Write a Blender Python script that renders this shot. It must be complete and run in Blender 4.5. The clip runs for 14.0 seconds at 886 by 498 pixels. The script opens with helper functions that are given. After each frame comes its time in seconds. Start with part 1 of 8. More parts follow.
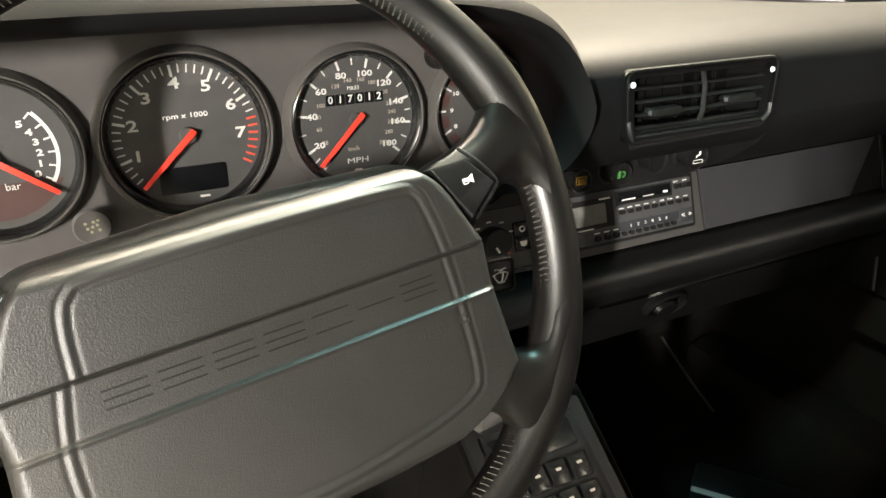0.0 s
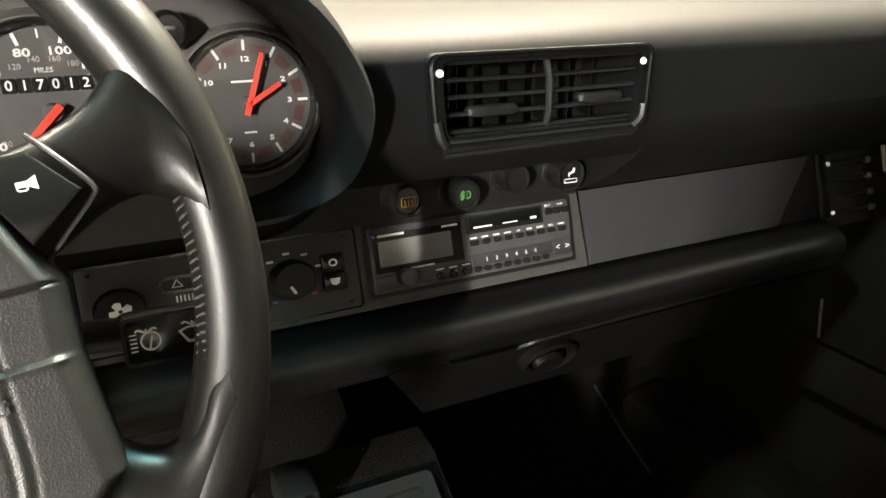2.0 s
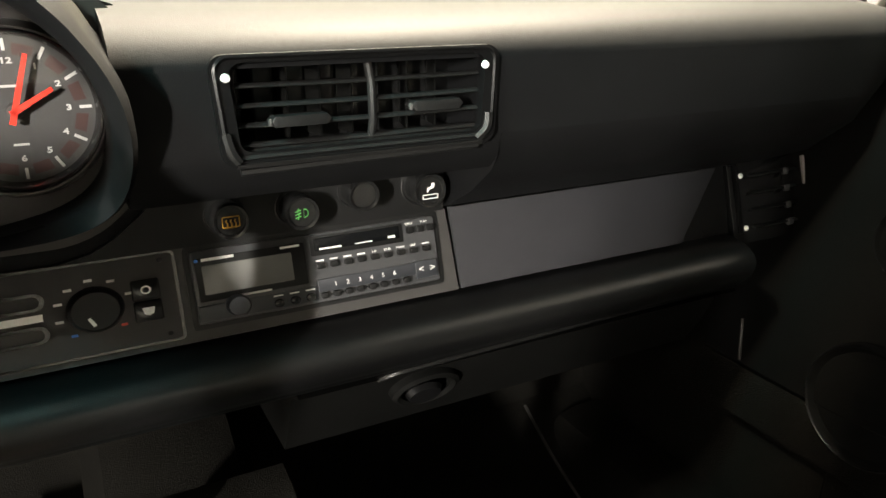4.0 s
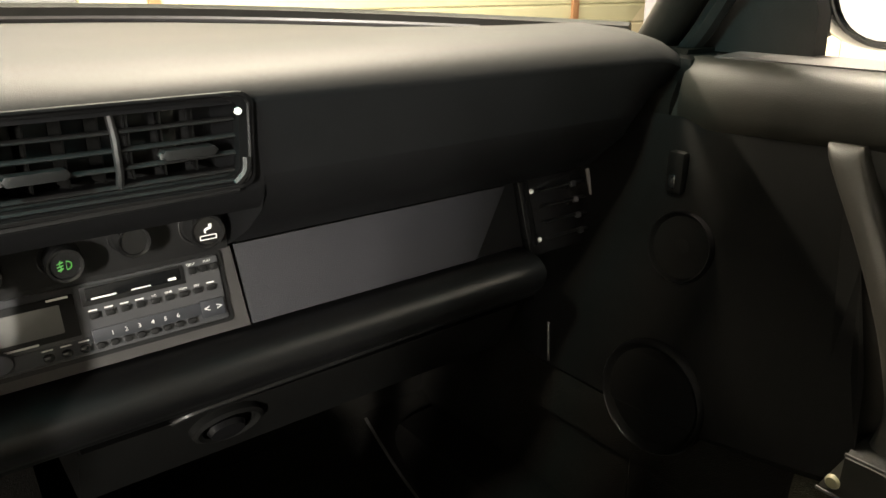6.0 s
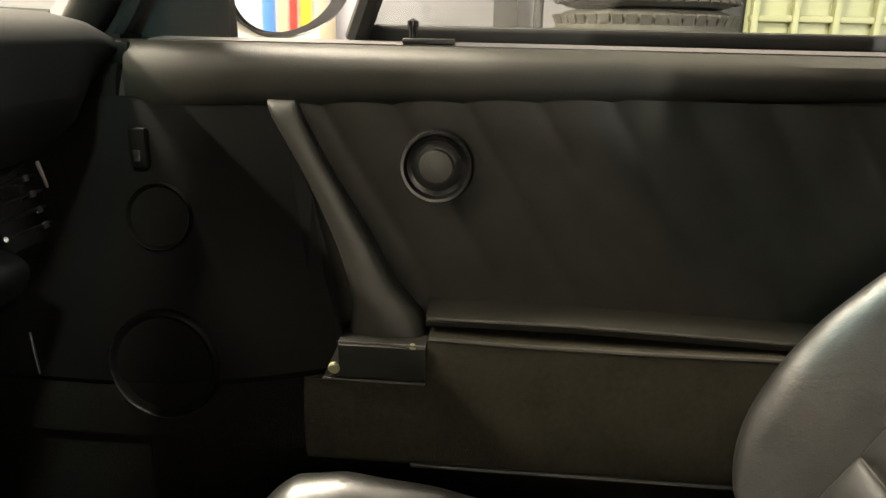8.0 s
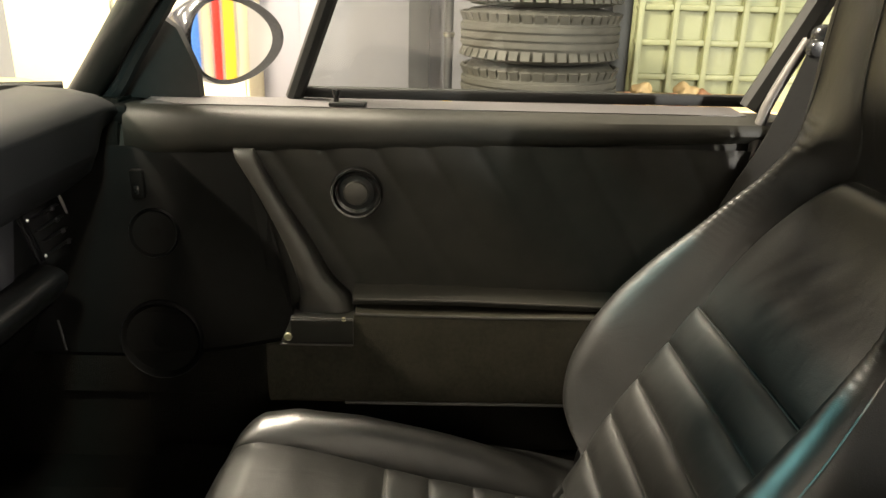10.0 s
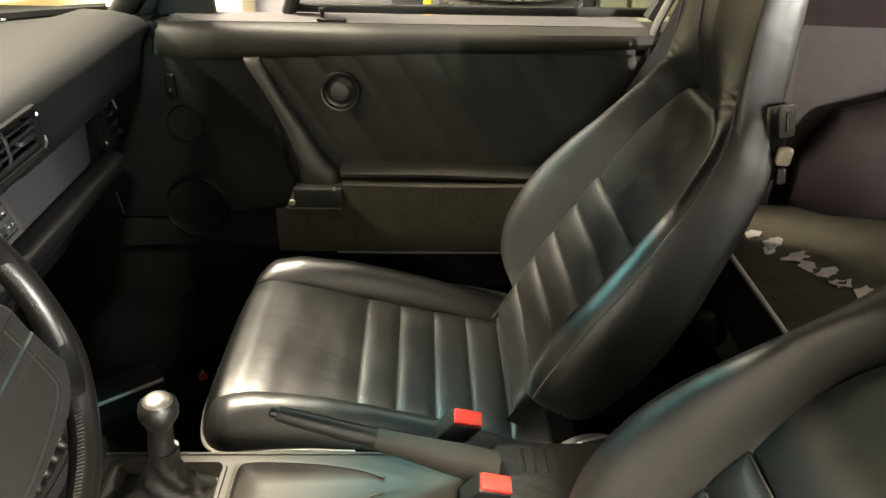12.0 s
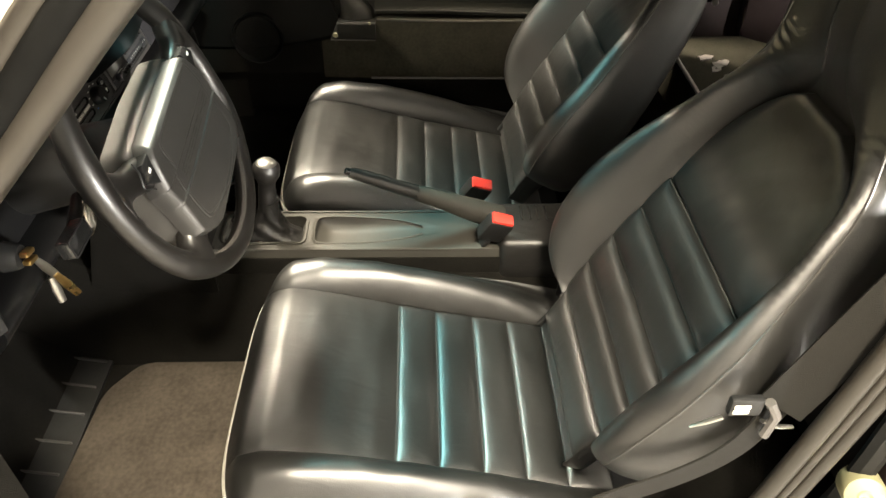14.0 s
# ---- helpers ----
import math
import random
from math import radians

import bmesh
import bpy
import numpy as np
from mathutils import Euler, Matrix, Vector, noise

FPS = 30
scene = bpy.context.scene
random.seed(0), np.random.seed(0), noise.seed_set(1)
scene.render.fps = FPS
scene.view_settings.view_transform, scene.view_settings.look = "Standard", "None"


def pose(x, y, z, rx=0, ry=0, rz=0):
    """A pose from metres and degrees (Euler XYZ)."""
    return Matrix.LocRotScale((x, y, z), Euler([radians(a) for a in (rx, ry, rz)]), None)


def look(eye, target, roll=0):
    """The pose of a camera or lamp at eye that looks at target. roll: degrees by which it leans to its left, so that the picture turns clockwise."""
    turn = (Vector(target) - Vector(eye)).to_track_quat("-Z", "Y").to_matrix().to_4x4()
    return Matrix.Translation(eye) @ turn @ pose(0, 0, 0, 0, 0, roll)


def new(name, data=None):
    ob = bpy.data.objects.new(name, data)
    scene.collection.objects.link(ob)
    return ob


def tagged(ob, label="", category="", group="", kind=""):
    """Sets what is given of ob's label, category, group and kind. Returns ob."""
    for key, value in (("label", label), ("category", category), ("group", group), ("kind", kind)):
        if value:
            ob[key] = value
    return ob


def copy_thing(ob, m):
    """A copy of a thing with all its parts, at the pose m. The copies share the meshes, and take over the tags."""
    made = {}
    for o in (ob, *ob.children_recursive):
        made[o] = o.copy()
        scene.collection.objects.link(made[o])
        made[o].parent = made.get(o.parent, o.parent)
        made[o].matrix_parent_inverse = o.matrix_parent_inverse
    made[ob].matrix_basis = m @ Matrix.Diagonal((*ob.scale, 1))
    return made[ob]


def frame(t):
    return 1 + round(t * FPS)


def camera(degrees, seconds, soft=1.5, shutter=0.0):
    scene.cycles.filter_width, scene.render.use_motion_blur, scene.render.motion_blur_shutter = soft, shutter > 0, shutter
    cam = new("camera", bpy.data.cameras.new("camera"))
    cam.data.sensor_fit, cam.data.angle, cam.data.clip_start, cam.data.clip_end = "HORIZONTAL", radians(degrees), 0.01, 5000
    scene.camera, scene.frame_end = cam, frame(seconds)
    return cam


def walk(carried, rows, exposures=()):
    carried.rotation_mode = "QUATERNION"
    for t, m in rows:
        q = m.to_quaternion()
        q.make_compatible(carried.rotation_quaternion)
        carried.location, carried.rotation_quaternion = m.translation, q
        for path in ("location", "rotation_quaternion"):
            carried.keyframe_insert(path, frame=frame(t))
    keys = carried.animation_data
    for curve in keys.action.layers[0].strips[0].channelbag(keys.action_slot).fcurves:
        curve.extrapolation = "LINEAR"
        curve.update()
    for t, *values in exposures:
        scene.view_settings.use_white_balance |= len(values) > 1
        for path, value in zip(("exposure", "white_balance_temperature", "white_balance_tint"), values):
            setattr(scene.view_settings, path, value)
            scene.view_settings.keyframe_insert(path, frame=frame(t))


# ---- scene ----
cam = camera(62.5, 14.0)
EXPOSURES = [(0.0, 0.36), (0.5, 0.5), (1.0, 0.56), (1.5, 0.5), (2.0, 0.44), (2.5, 0.44), (5.5, 0.42), (6.0, 0.28), (6.5, 0.22), (7.2, 0.36), (8.0, 0.36), (10.5, 0.26), (11.0, 0.26), (11.5, 0.44), (12.0, 0.5), (13.0, 0.56), (13.5, 0.48), (14.0, 0.36)]
PATH = [
    (0, (-0.481, -0.563, 0.79), (0.341, 1.085, 0.01), -0.6),
    (0.5, (-0.428, -0.515, 0.757), (0.402, 1.129, -0.023), -0.5),
    (1, (-0.373, -0.491, 0.748), (0.459, 1.155, -0.025), -0.2),
    (1.5, (-0.325, -0.493, 0.759), (0.511, 1.17, 0.026), -0.2),
    (2, (-0.277, -0.507, 0.735), (0.561, 1.169, 0.037), -0.1),
    (2.5, (-0.232, -0.507, 0.723), (0.6, 1.176, 0.032), -0.2),
    (2.7, (-0.218, -0.508, 0.719), (0.621, 1.171, 0.029), -0.1),
    (4.8, (-0.111, -0.5, 0.758), (0.776, 1.154, 0.067), 0.4),
    (5, (-0.099, -0.507, 0.772), (0.802, 1.138, 0.079), 0.5),
    (5.5, (-0.086, -0.529, 0.775), (0.868, 1.088, 0.086), 0.3),
    (6, (-0.096, -0.546, 0.757), (1.053, 0.939, 0.069), 0.1),
    (6.5, (-0.121, -0.545, 0.739), (1.299, 0.683, 0.049), 0.4),
    (7, (-0.144, -0.541, 0.706), (1.55, 0.337, 0.107), 1.7),
    (7.5, (-0.163, -0.529, 0.703), (1.666, 0.008, 0.096), 1.5),
    (8, (-0.216, -0.514, 0.705), (1.691, -0.35, 0.127), 1.3),
    (8.2, (-0.242, -0.507, 0.706), (1.68, -0.496, 0.154), 1.6),
    (10.3, (-0.551, -0.568, 0.893), (1.304, -0.613, 0.146), 1.3),
    (10.5, (-0.574, -0.577, 0.91), (1.242, -0.616, 0.073), 1.2),
    (11, (-0.668, -0.585, 0.946), (1.088, -0.639, -0.009), 1.4),
    (11.5, (-0.761, -0.595, 0.996), (0.974, -0.646, 0.003), 1.4),
    (12, (-0.833, -0.601, 1.016), (0.894, -0.656, 0.009), 1.3),
    (12.5, (-0.937, -0.62, 1.027), (0.769, -0.682, -0.014), 1.4),
    (13, (-1.037, -0.623, 1.053), (0.627, -0.693, -0.055), 1.5),
    (13.5, (-1.126, -0.586, 1.08), (0.478, -0.656, -0.114), 1.4),
    (14, (-1.245, -0.541, 1.112), (0.286, -0.607, -0.173), 1.3),
]
walk(cam, [(t, look(eye, target, roll)) for t, eye, target, roll in PATH], EXPOSURES)

# ---- light ----
FLOOR = -0.06      # carpet inside the car
GROUND = -0.27     # garage slab
XC = -0.11         # centre line of the car

world = bpy.data.worlds.new("garage_world")
scene.world = world
world.use_nodes = True
world.node_tree.nodes["Background"].inputs[0].default_value = (0.9, 0.95, 1.0, 1)
world.node_tree.nodes["Background"].inputs[1].default_value = 0.02


def area_lamp(name, loc, size_x, size_y, watts, colour):
    data = bpy.data.lights.new(name, "AREA")
    data.shape, data.size, data.size_y, data.energy, data.color = "RECTANGLE", size_x, size_y, watts, colour
    ob = new(name, data)
    ob.matrix_world = Matrix.Translation(loc)
    return ob


# unseen ceiling lights, most added as fill: x, y, size along x, size along y, watts
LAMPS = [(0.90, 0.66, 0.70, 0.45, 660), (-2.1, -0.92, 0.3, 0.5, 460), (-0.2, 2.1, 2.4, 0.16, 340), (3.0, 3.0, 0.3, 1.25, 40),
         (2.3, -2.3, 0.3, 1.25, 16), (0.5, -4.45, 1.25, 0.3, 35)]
# unseen upright wall lights, added for dash and gauges: place, watts, colour
WALL_LAMPS = [(Vector((-4.36, -4.5, 1.55)), 920, (1.0, 0.95, 0.86)), (Vector((-1.95, -5.36, 1.20)), 25, (1.0, 0.95, 0.84))]
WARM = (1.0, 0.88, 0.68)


# ---- materials ----
def material(name, base, rough=0.5, metal=0.0, var=0.25, scale=40.0, bump=0.0, bump_scale=400.0, rough_var=0.1,
             coat=0.0, per_object=0.0, sheen=0.0, spec=0.5, wrinkle=0.0):
    """Principled surface with stains at a large scale, grain at a fine one and a bump."""
    m = bpy.data.materials.new(name)
    m.use_nodes = True
    nt = m.node_tree
    b = nt.nodes["Principled BSDF"]
    link = nt.links.new
    tc = nt.nodes.new("ShaderNodeTexCoord")
    n1 = nt.nodes.new("ShaderNodeTexNoise")
    n1.inputs["Scale"].default_value, n1.inputs["Detail"].default_value = scale, 6
    n2 = nt.nodes.new("ShaderNodeTexNoise")
    n2.inputs["Scale"].default_value, n2.inputs["Detail"].default_value = scale / 7, 4
    for n in (n1, n2):
        link(tc.outputs["Object"], n.inputs["Vector"])
    add = nt.nodes.new("ShaderNodeMath")
    link(n1.outputs["Fac"], add.inputs[0])
    link(n2.outputs["Fac"], add.inputs[1])
    ramp = nt.nodes.new("ShaderNodeMapRange")
    ramp.inputs["From Min"].default_value, ramp.inputs["From Max"].default_value = 0.6, 1.4
    link(add.outputs[0], ramp.inputs["Value"])
    mix = nt.nodes.new("ShaderNodeMix")
    mix.data_type = "RGBA"
    lo = [c * (1 - var) for c in base]
    hi = [min(1, c * (1 + var)) for c in base]
    mix.inputs[6].default_value, mix.inputs[7].default_value = (*lo, 1), (*hi, 1)
    link(ramp.outputs[0], mix.inputs[0])
    out = mix.outputs[2]
    if per_object:
        info = nt.nodes.new("ShaderNodeObjectInfo")
        hsv = nt.nodes.new("ShaderNodeHueSaturation")
        mr = nt.nodes.new("ShaderNodeMapRange")
        mr.inputs["To Min"].default_value, mr.inputs["To Max"].default_value = 1 - per_object, 1 + per_object
        link(info.outputs["Random"], mr.inputs["Value"])
        link(mr.outputs[0], hsv.inputs["Value"])
        link(out, hsv.inputs["Color"])
        out = hsv.outputs[0]
    link(out, b.inputs["Base Color"])
    rr = nt.nodes.new("ShaderNodeMapRange")
    rr.inputs["To Min"].default_value, rr.inputs["To Max"].default_value = max(0.02, rough - rough_var), min(1, rough + rough_var)
    link(n2.outputs["Fac"], rr.inputs["Value"])
    link(rr.outputs[0], b.inputs["Roughness"])
    b.inputs["Metallic"].default_value = metal
    b.inputs["Coat Weight"].default_value = coat
    b.inputs["Sheen Weight"].default_value = sheen
    b.inputs["Specular IOR Level"].default_value = spec
    if bump:
        vor = nt.nodes.new("ShaderNodeTexVoronoi")
        vor.inputs["Scale"].default_value = bump_scale
        n3 = nt.nodes.new("ShaderNodeTexNoise")
        n3.inputs["Scale"].default_value, n3.inputs["Detail"].default_value = bump_scale * 0.4, 5
        link(tc.outputs["Object"], vor.inputs["Vector"])
        link(tc.outputs["Object"], n3.inputs["Vector"])
        s = nt.nodes.new("ShaderNodeMath")
        link(vor.outputs["Distance"], s.inputs[0])
        link(n3.outputs["Fac"], s.inputs[1])
        bp = nt.nodes.new("ShaderNodeBump")
        bp.inputs["Strength"].default_value, bp.inputs["Distance"].default_value = bump, 0.0008
        link(s.outputs[0], bp.inputs["Height"])
        last = bp
        if wrinkle:
            mp = nt.nodes.new("ShaderNodeMapping")
            mp.inputs["Scale"].default_value = (1.0, 0.45, 0.8)
            link(tc.outputs["Object"], mp.inputs["Vector"])
            n4 = nt.nodes.new("ShaderNodeTexNoise")
            n4.inputs["Scale"].default_value, n4.inputs["Detail"].default_value, n4.inputs["Distortion"].default_value = 26, 3, 0.8
            link(mp.outputs[0], n4.inputs["Vector"])
            b2 = nt.nodes.new("ShaderNodeBump")
            b2.inputs["Strength"].default_value, b2.inputs["Distance"].default_value = wrinkle, 0.006
            link(n4.outputs["Fac"], b2.inputs["Height"])
            link(bp.outputs[0], b2.inputs["Normal"])
            last = b2
        link(last.outputs[0], b.inputs["Normal"])
    return m


def glass_material(name, tint, rough=0.0, ior=1.45):
    m = bpy.data.materials.new(name)
    m.use_nodes = True
    nt = m.node_tree
    nt.nodes.remove(nt.nodes["Principled BSDF"])
    clear = nt.nodes.new("ShaderNodeBsdfTransparent")
    clear.inputs[0].default_value = (*tint, 1)
    gloss = nt.nodes.new("ShaderNodeBsdfGlossy")
    gloss.inputs["Roughness"].default_value = rough
    weight = nt.nodes.new("ShaderNodeLayerWeight")
    weight.inputs["Blend"].default_value = 0.5
    power = nt.nodes.new("ShaderNodeMath")
    power.operation, power.inputs[1].default_value = "POWER", 5.0
    fres = nt.nodes.new("ShaderNodeMath")
    fres.operation, fres.inputs[1].default_value, fres.inputs[2].default_value = "MULTIPLY_ADD", 0.9, ((ior - 1) / (ior + 1)) ** 2
    nt.links.new(weight.outputs["Facing"], power.inputs[0])
    nt.links.new(power.outputs[0], fres.inputs[0])
    mix = nt.nodes.new("ShaderNodeMixShader")
    nt.links.new(fres.outputs[0], mix.inputs[0])
    nt.links.new(clear.outputs[0], mix.inputs[1])
    nt.links.new(gloss.outputs[0], mix.inputs[2])
    nt.links.new(mix.outputs[0], nt.nodes["Material Output"].inputs[0])
    return m


def glow_material(name, colour, strength):
    m = bpy.data.materials.new(name)
    m.use_nodes = True
    b = m.node_tree.nodes["Principled BSDF"]
    b.inputs["Base Color"].default_value = (*colour, 1)
    b.inputs["Emission Color"].default_value = (*colour, 1)
    b.inputs["Emission Strength"].default_value = strength
    return m


M_SEAT = material("black_leather", (0.0042, 0.0041, 0.0036), 0.405, var=0.4, scale=55, bump=0.15, bump_scale=750, rough_var=0.10, wrinkle=0.17, spec=0.80)
M_WHEEL = material("wheel_leather", (0.0042, 0.0038, 0.0034), 0.37, var=0.35, scale=60, bump=0.05, bump_scale=1000, rough_var=0.12, spec=0.5)
M_PAD = material("airbag_vinyl", (0.0140, 0.0134, 0.0124), 0.43, var=0.25, scale=30, bump=0.15, bump_scale=1300, rough_var=0.10, spec=0.6)
M_DASH = material("dash_vinyl", (0.0042, 0.0043, 0.0046), 0.58, var=0.2, scale=30, bump=0.12, bump_scale=1400, rough_var=0.04, spec=0.12)
M_KNEE = material("knee_roll_vinyl", (0.0034, 0.0034, 0.0035), 0.33, var=0.2, scale=30, bump=0.15, bump_scale=1400, rough_var=0.06, spec=0.5)
M_VENTBLACK = material("vent_black", (0.0036, 0.0036, 0.0038), 0.32, var=0.2, scale=60, bump=0.05, bump_scale=1500, spec=0.14)
M_PLASTIC = material("black_plastic", (0.008, 0.008, 0.008), 0.45, var=0.2, scale=60, bump=0.08, bump_scale=1500, spec=0.3)
M_GLOSSBLACK = material("gloss_black", (0.008, 0.008, 0.008), 0.2, var=0.2, scale=40)
M_CLUSTER = material("cluster_panel", (0.052, 0.048, 0.046), 0.6, var=0.12, scale=70, bump=0.12, bump_scale=1800, spec=0.3)
M_INSERT = material("grey_insert", (0.019, 0.019, 0.0215), 0.6, var=0.08, scale=80, bump=0.25, bump_scale=1500, rough_var=0.04, spec=0.25)
M_HVAC = material("grey_control_panel", (0.052, 0.050, 0.048), 0.5, var=0.1, scale=80, bump=0.08, bump_scale=1800, spec=0.35)
# black dials, greyed to carry the reflections in their glass
M_DIAL = material("dial_face", (0.040, 0.039, 0.038), 0.6, var=0.2, scale=60)
M_WHITE = material("white_print", (0.80, 0.80, 0.76), 0.5, var=0.06, scale=300)
M_DIM = material("dim_print", (0.30, 0.27, 0.23), 0.5, var=0.06, scale=300)
M_REDPRINT = material("red_print", (0.62, 0.06, 0.03), 0.5, var=0.1, scale=300)
M_DARKRED = material("dark_red_print", (0.040, 0.014, 0.011), 0.6, var=0.1, scale=300)
M_NEEDLE = material("needle_red", (0.85, 0.045, 0.025), 0.4, var=0.05, scale=300)
M_GREEN = material("green_print", (0.07, 0.30, 0.06), 0.5, var=0.1, scale=300)
M_AMBER = material("amber_print", (0.45, 0.24, 0.02), 0.5, var=0.1, scale=300)
M_BLUE = material("blue_print", (0.06, 0.20, 0.65), 0.5, var=0.1, scale=300)
M_BEZEL = material("satin_bezel", (0.075, 0.070, 0.066), 0.38, metal=0.2, var=0.15, scale=60)
M_CHROME = material("worn_chrome", (0.62, 0.60, 0.56), 0.22, metal=1.0, var=0.1, scale=60)
M_STEEL = material("brushed_steel", (0.42, 0.41, 0.38), 0.34, metal=1.0, var=0.12, scale=160)
M_BRASS = material("brass_key", (0.62, 0.42, 0.16), 0.3, metal=1.0, var=0.1, scale=100)
M_CREAMCAP = material("cream_cap", (0.20, 0.19, 0.11), 0.45, var=0.1, scale=60)
# dark display glass; part of its bright reflection is put into this grey
M_LCD = material("grey_display", (0.14, 0.14, 0.132), 0.24, var=0.06, scale=60)
M_DARKLCD = material("dark_display", (0.004, 0.0045, 0.005), 0.25, var=0.1, scale=60, spec=0.25)
M_RADIO = material("radio_face", (0.052, 0.053, 0.055), 0.4, var=0.12, scale=60)
M_RADIOGREY = material("radio_strip", (0.024, 0.026, 0.030), 0.42, var=0.1, scale=60)
M_DOOR = material("door_leather", (0.0128, 0.0124, 0.0100), 0.52, var=0.3, scale=28, bump=0.12, bump_scale=900, spec=0.2, wrinkle=0.05)
M_HANDLE = material("pull_strap_vinyl", (0.024, 0.0225, 0.019), 0.45, var=0.15, scale=50, bump=0.15, bump_scale=900)
M_CARPET = material("black_carpet", (0.0060, 0.0056, 0.0048), 0.95, var=0.4, scale=160, bump=0.9, bump_scale=900, spec=0.03)
M_MAT = material("floor_mat", (0.046, 0.038, 0.030), 0.95, var=0.4, scale=110, bump=1.0, bump_scale=800, spec=0.1)
M_RUBBER = material("black_rubber", (0.009, 0.009, 0.0085), 0.65, var=0.3, scale=60, bump=0.1, bump_scale=500, spec=0.25)
M_PIPING = material("seat_piping", (0.24, 0.23, 0.20), 0.38, var=0.2, scale=120)
M_STITCH = material("stitch_thread", (0.034, 0.031, 0.027), 0.8, var=0.2, scale=300)
M_TRIM = material("grey_sill_trim", (0.26, 0.245, 0.235), 0.42, var=0.1, scale=40)
M_CONSOLE = material("console_vinyl", (0.022, 0.0205, 0.017), 0.6, var=0.15, scale=40, bump=0.15, bump_scale=900, spec=0.28)
# near black: shade around speaker box and glovebox is put into this colour
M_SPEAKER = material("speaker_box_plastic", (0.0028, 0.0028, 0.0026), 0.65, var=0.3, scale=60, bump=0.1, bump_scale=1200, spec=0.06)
M_POCKET = material("brown_pocket_carpet", (0.0265, 0.0245, 0.0185), 0.95, var=0.35, scale=140, bump=0.8, bump_scale=900, spec=0.05)
M_PRINT = material("dial_print", (0.52, 0.52, 0.50), 0.5, var=0.06, scale=300)
M_BOOT = material("boot_leather", (0.0065, 0.006, 0.0055), 0.42, var=0.3, scale=60, bump=0.3, bump_scale=500, wrinkle=0.5, spec=0.4)
M_BELT = material("belt_webbing", (0.0075, 0.007, 0.0058), 0.8, var=0.25, scale=200, bump=0.5, bump_scale=1200, spec=0.2)
M_REDPLASTIC = material("red_plastic", (0.55, 0.03, 0.02), 0.4, var=0.06, scale=80)
M_BEIGEMETAL = material("cream_metal", (0.55, 0.50, 0.40), 0.35, metal=0.4, var=0.1, scale=80)
M_PAINT = material("car_paint_dark", (0.012, 0.012, 0.014), 0.2, var=0.1, scale=20, coat=1.0)
M_PILLAR = material("pillar_trim", (0.009, 0.009, 0.0075), 0.55, var=0.2, scale=40, bump=0.12, bump_scale=900, spec=0.35)
M_HEADLINER = material("headliner", (0.05, 0.05, 0.048), 0.9, var=0.15, scale=80, bump=0.3)
M_REARSEAT = material("rear_leather", (0.017, 0.0118, 0.0122), 0.50, var=0.25, scale=40, bump=0.2, bump_scale=700, spec=0.22)
M_PALE = material("pale_cloth", (0.50, 0.46, 0.40), 0.8, var=0.2, scale=120)
M_MOTIF = material("faded_motif", (0.17, 0.155, 0.15), 0.85, var=0.4, scale=90, bump=0.3, bump_scale=700)
M_WALL = material("painted_grey_wall", (0.17, 0.165, 0.185), 0.7, var=0.06, scale=3, bump=0.2, bump_scale=150)
M_WHITEWALL = material("painted_white_wall", (0.50, 0.49, 0.48), 0.7, var=0.05, scale=3, bump=0.2, bump_scale=150)
M_CREAM = material("cream_paint", (0.56, 0.50, 0.34), 0.5, var=0.06, scale=6, bump=0.1, bump_scale=200)
M_BROWN = material("brown_steel", (0.33, 0.16, 0.08), 0.6, var=0.2, scale=30)
M_CONCRETE = material("concrete", (0.28, 0.27, 0.25), 0.6, var=0.25, scale=12, bump=0.4, bump_scale=120)
M_TYRE = material("tyre_rubber", (0.050, 0.047, 0.040), 0.75, var=0.35, scale=25, bump=0.3, bump_scale=200)
M_PALLET = material("pale_green_plastic", (0.27, 0.28, 0.16), 0.5, var=0.08, scale=15)
M_DARKSTEEL = material("dark_steel", (0.06, 0.06, 0.065), 0.45, metal=0.3, var=0.2, scale=30)
M_YELLOW = material("yellow_paint", (0.80, 0.52, 0.03), 0.45, var=0.1, scale=30)
M_TAN = material("tan_plastic", (0.50, 0.36, 0.18), 0.5, var=0.12, scale=20)
M_MIRROR = material("mirror_glass", (0.9, 0.9, 0.9), 0.02, metal=1.0, var=0.0, scale=10, rough_var=0.0)
M_REDLAMP = material("red_lens", (0.60, 0.02, 0.02), 0.15, var=0.1, scale=20)
M_TINT = glass_material("tinted_band", (0.15, 0.40, 0.50))
M_WSGLASS = glass_material("windscreen_glass", (0.80, 0.85, 0.80))
M_DIALGLASS = glass_material("dial_glass", (0.96, 0.96, 0.96), 0.03)
M_SMOKE = glass_material("rear_glass", (0.88, 0.90, 0.88))
# tint added only to dim the bright garage behind the pane
M_DOORGLASS = glass_material("dimmed_door_glass", (0.50, 0.52, 0.50))
M_SILL = material("grey_sill_vinyl", (0.044, 0.041, 0.042), 0.4, var=0.1, scale=40, bump=0.1, bump_scale=900)
M_SEAM = material("seam_leather", (0.030, 0.029, 0.027), 0.4, var=0.2, scale=120)
M_TRIMTAUPE = material("taupe_trim", (0.015, 0.0128, 0.0098), 0.36, var=0.15, scale=40)
M_TUBE = glow_material("lamp_diffuser", (1.0, 0.95, 0.85), 6.0)


# ---- mesh helpers ----
def thing(name, loc, label, category, group="", kind=""):
    ob = new(name)
    ob.empty_display_size = 0.05
    ob.matrix_basis = Matrix.Translation(loc)
    return tagged(ob, label, category, group, kind)


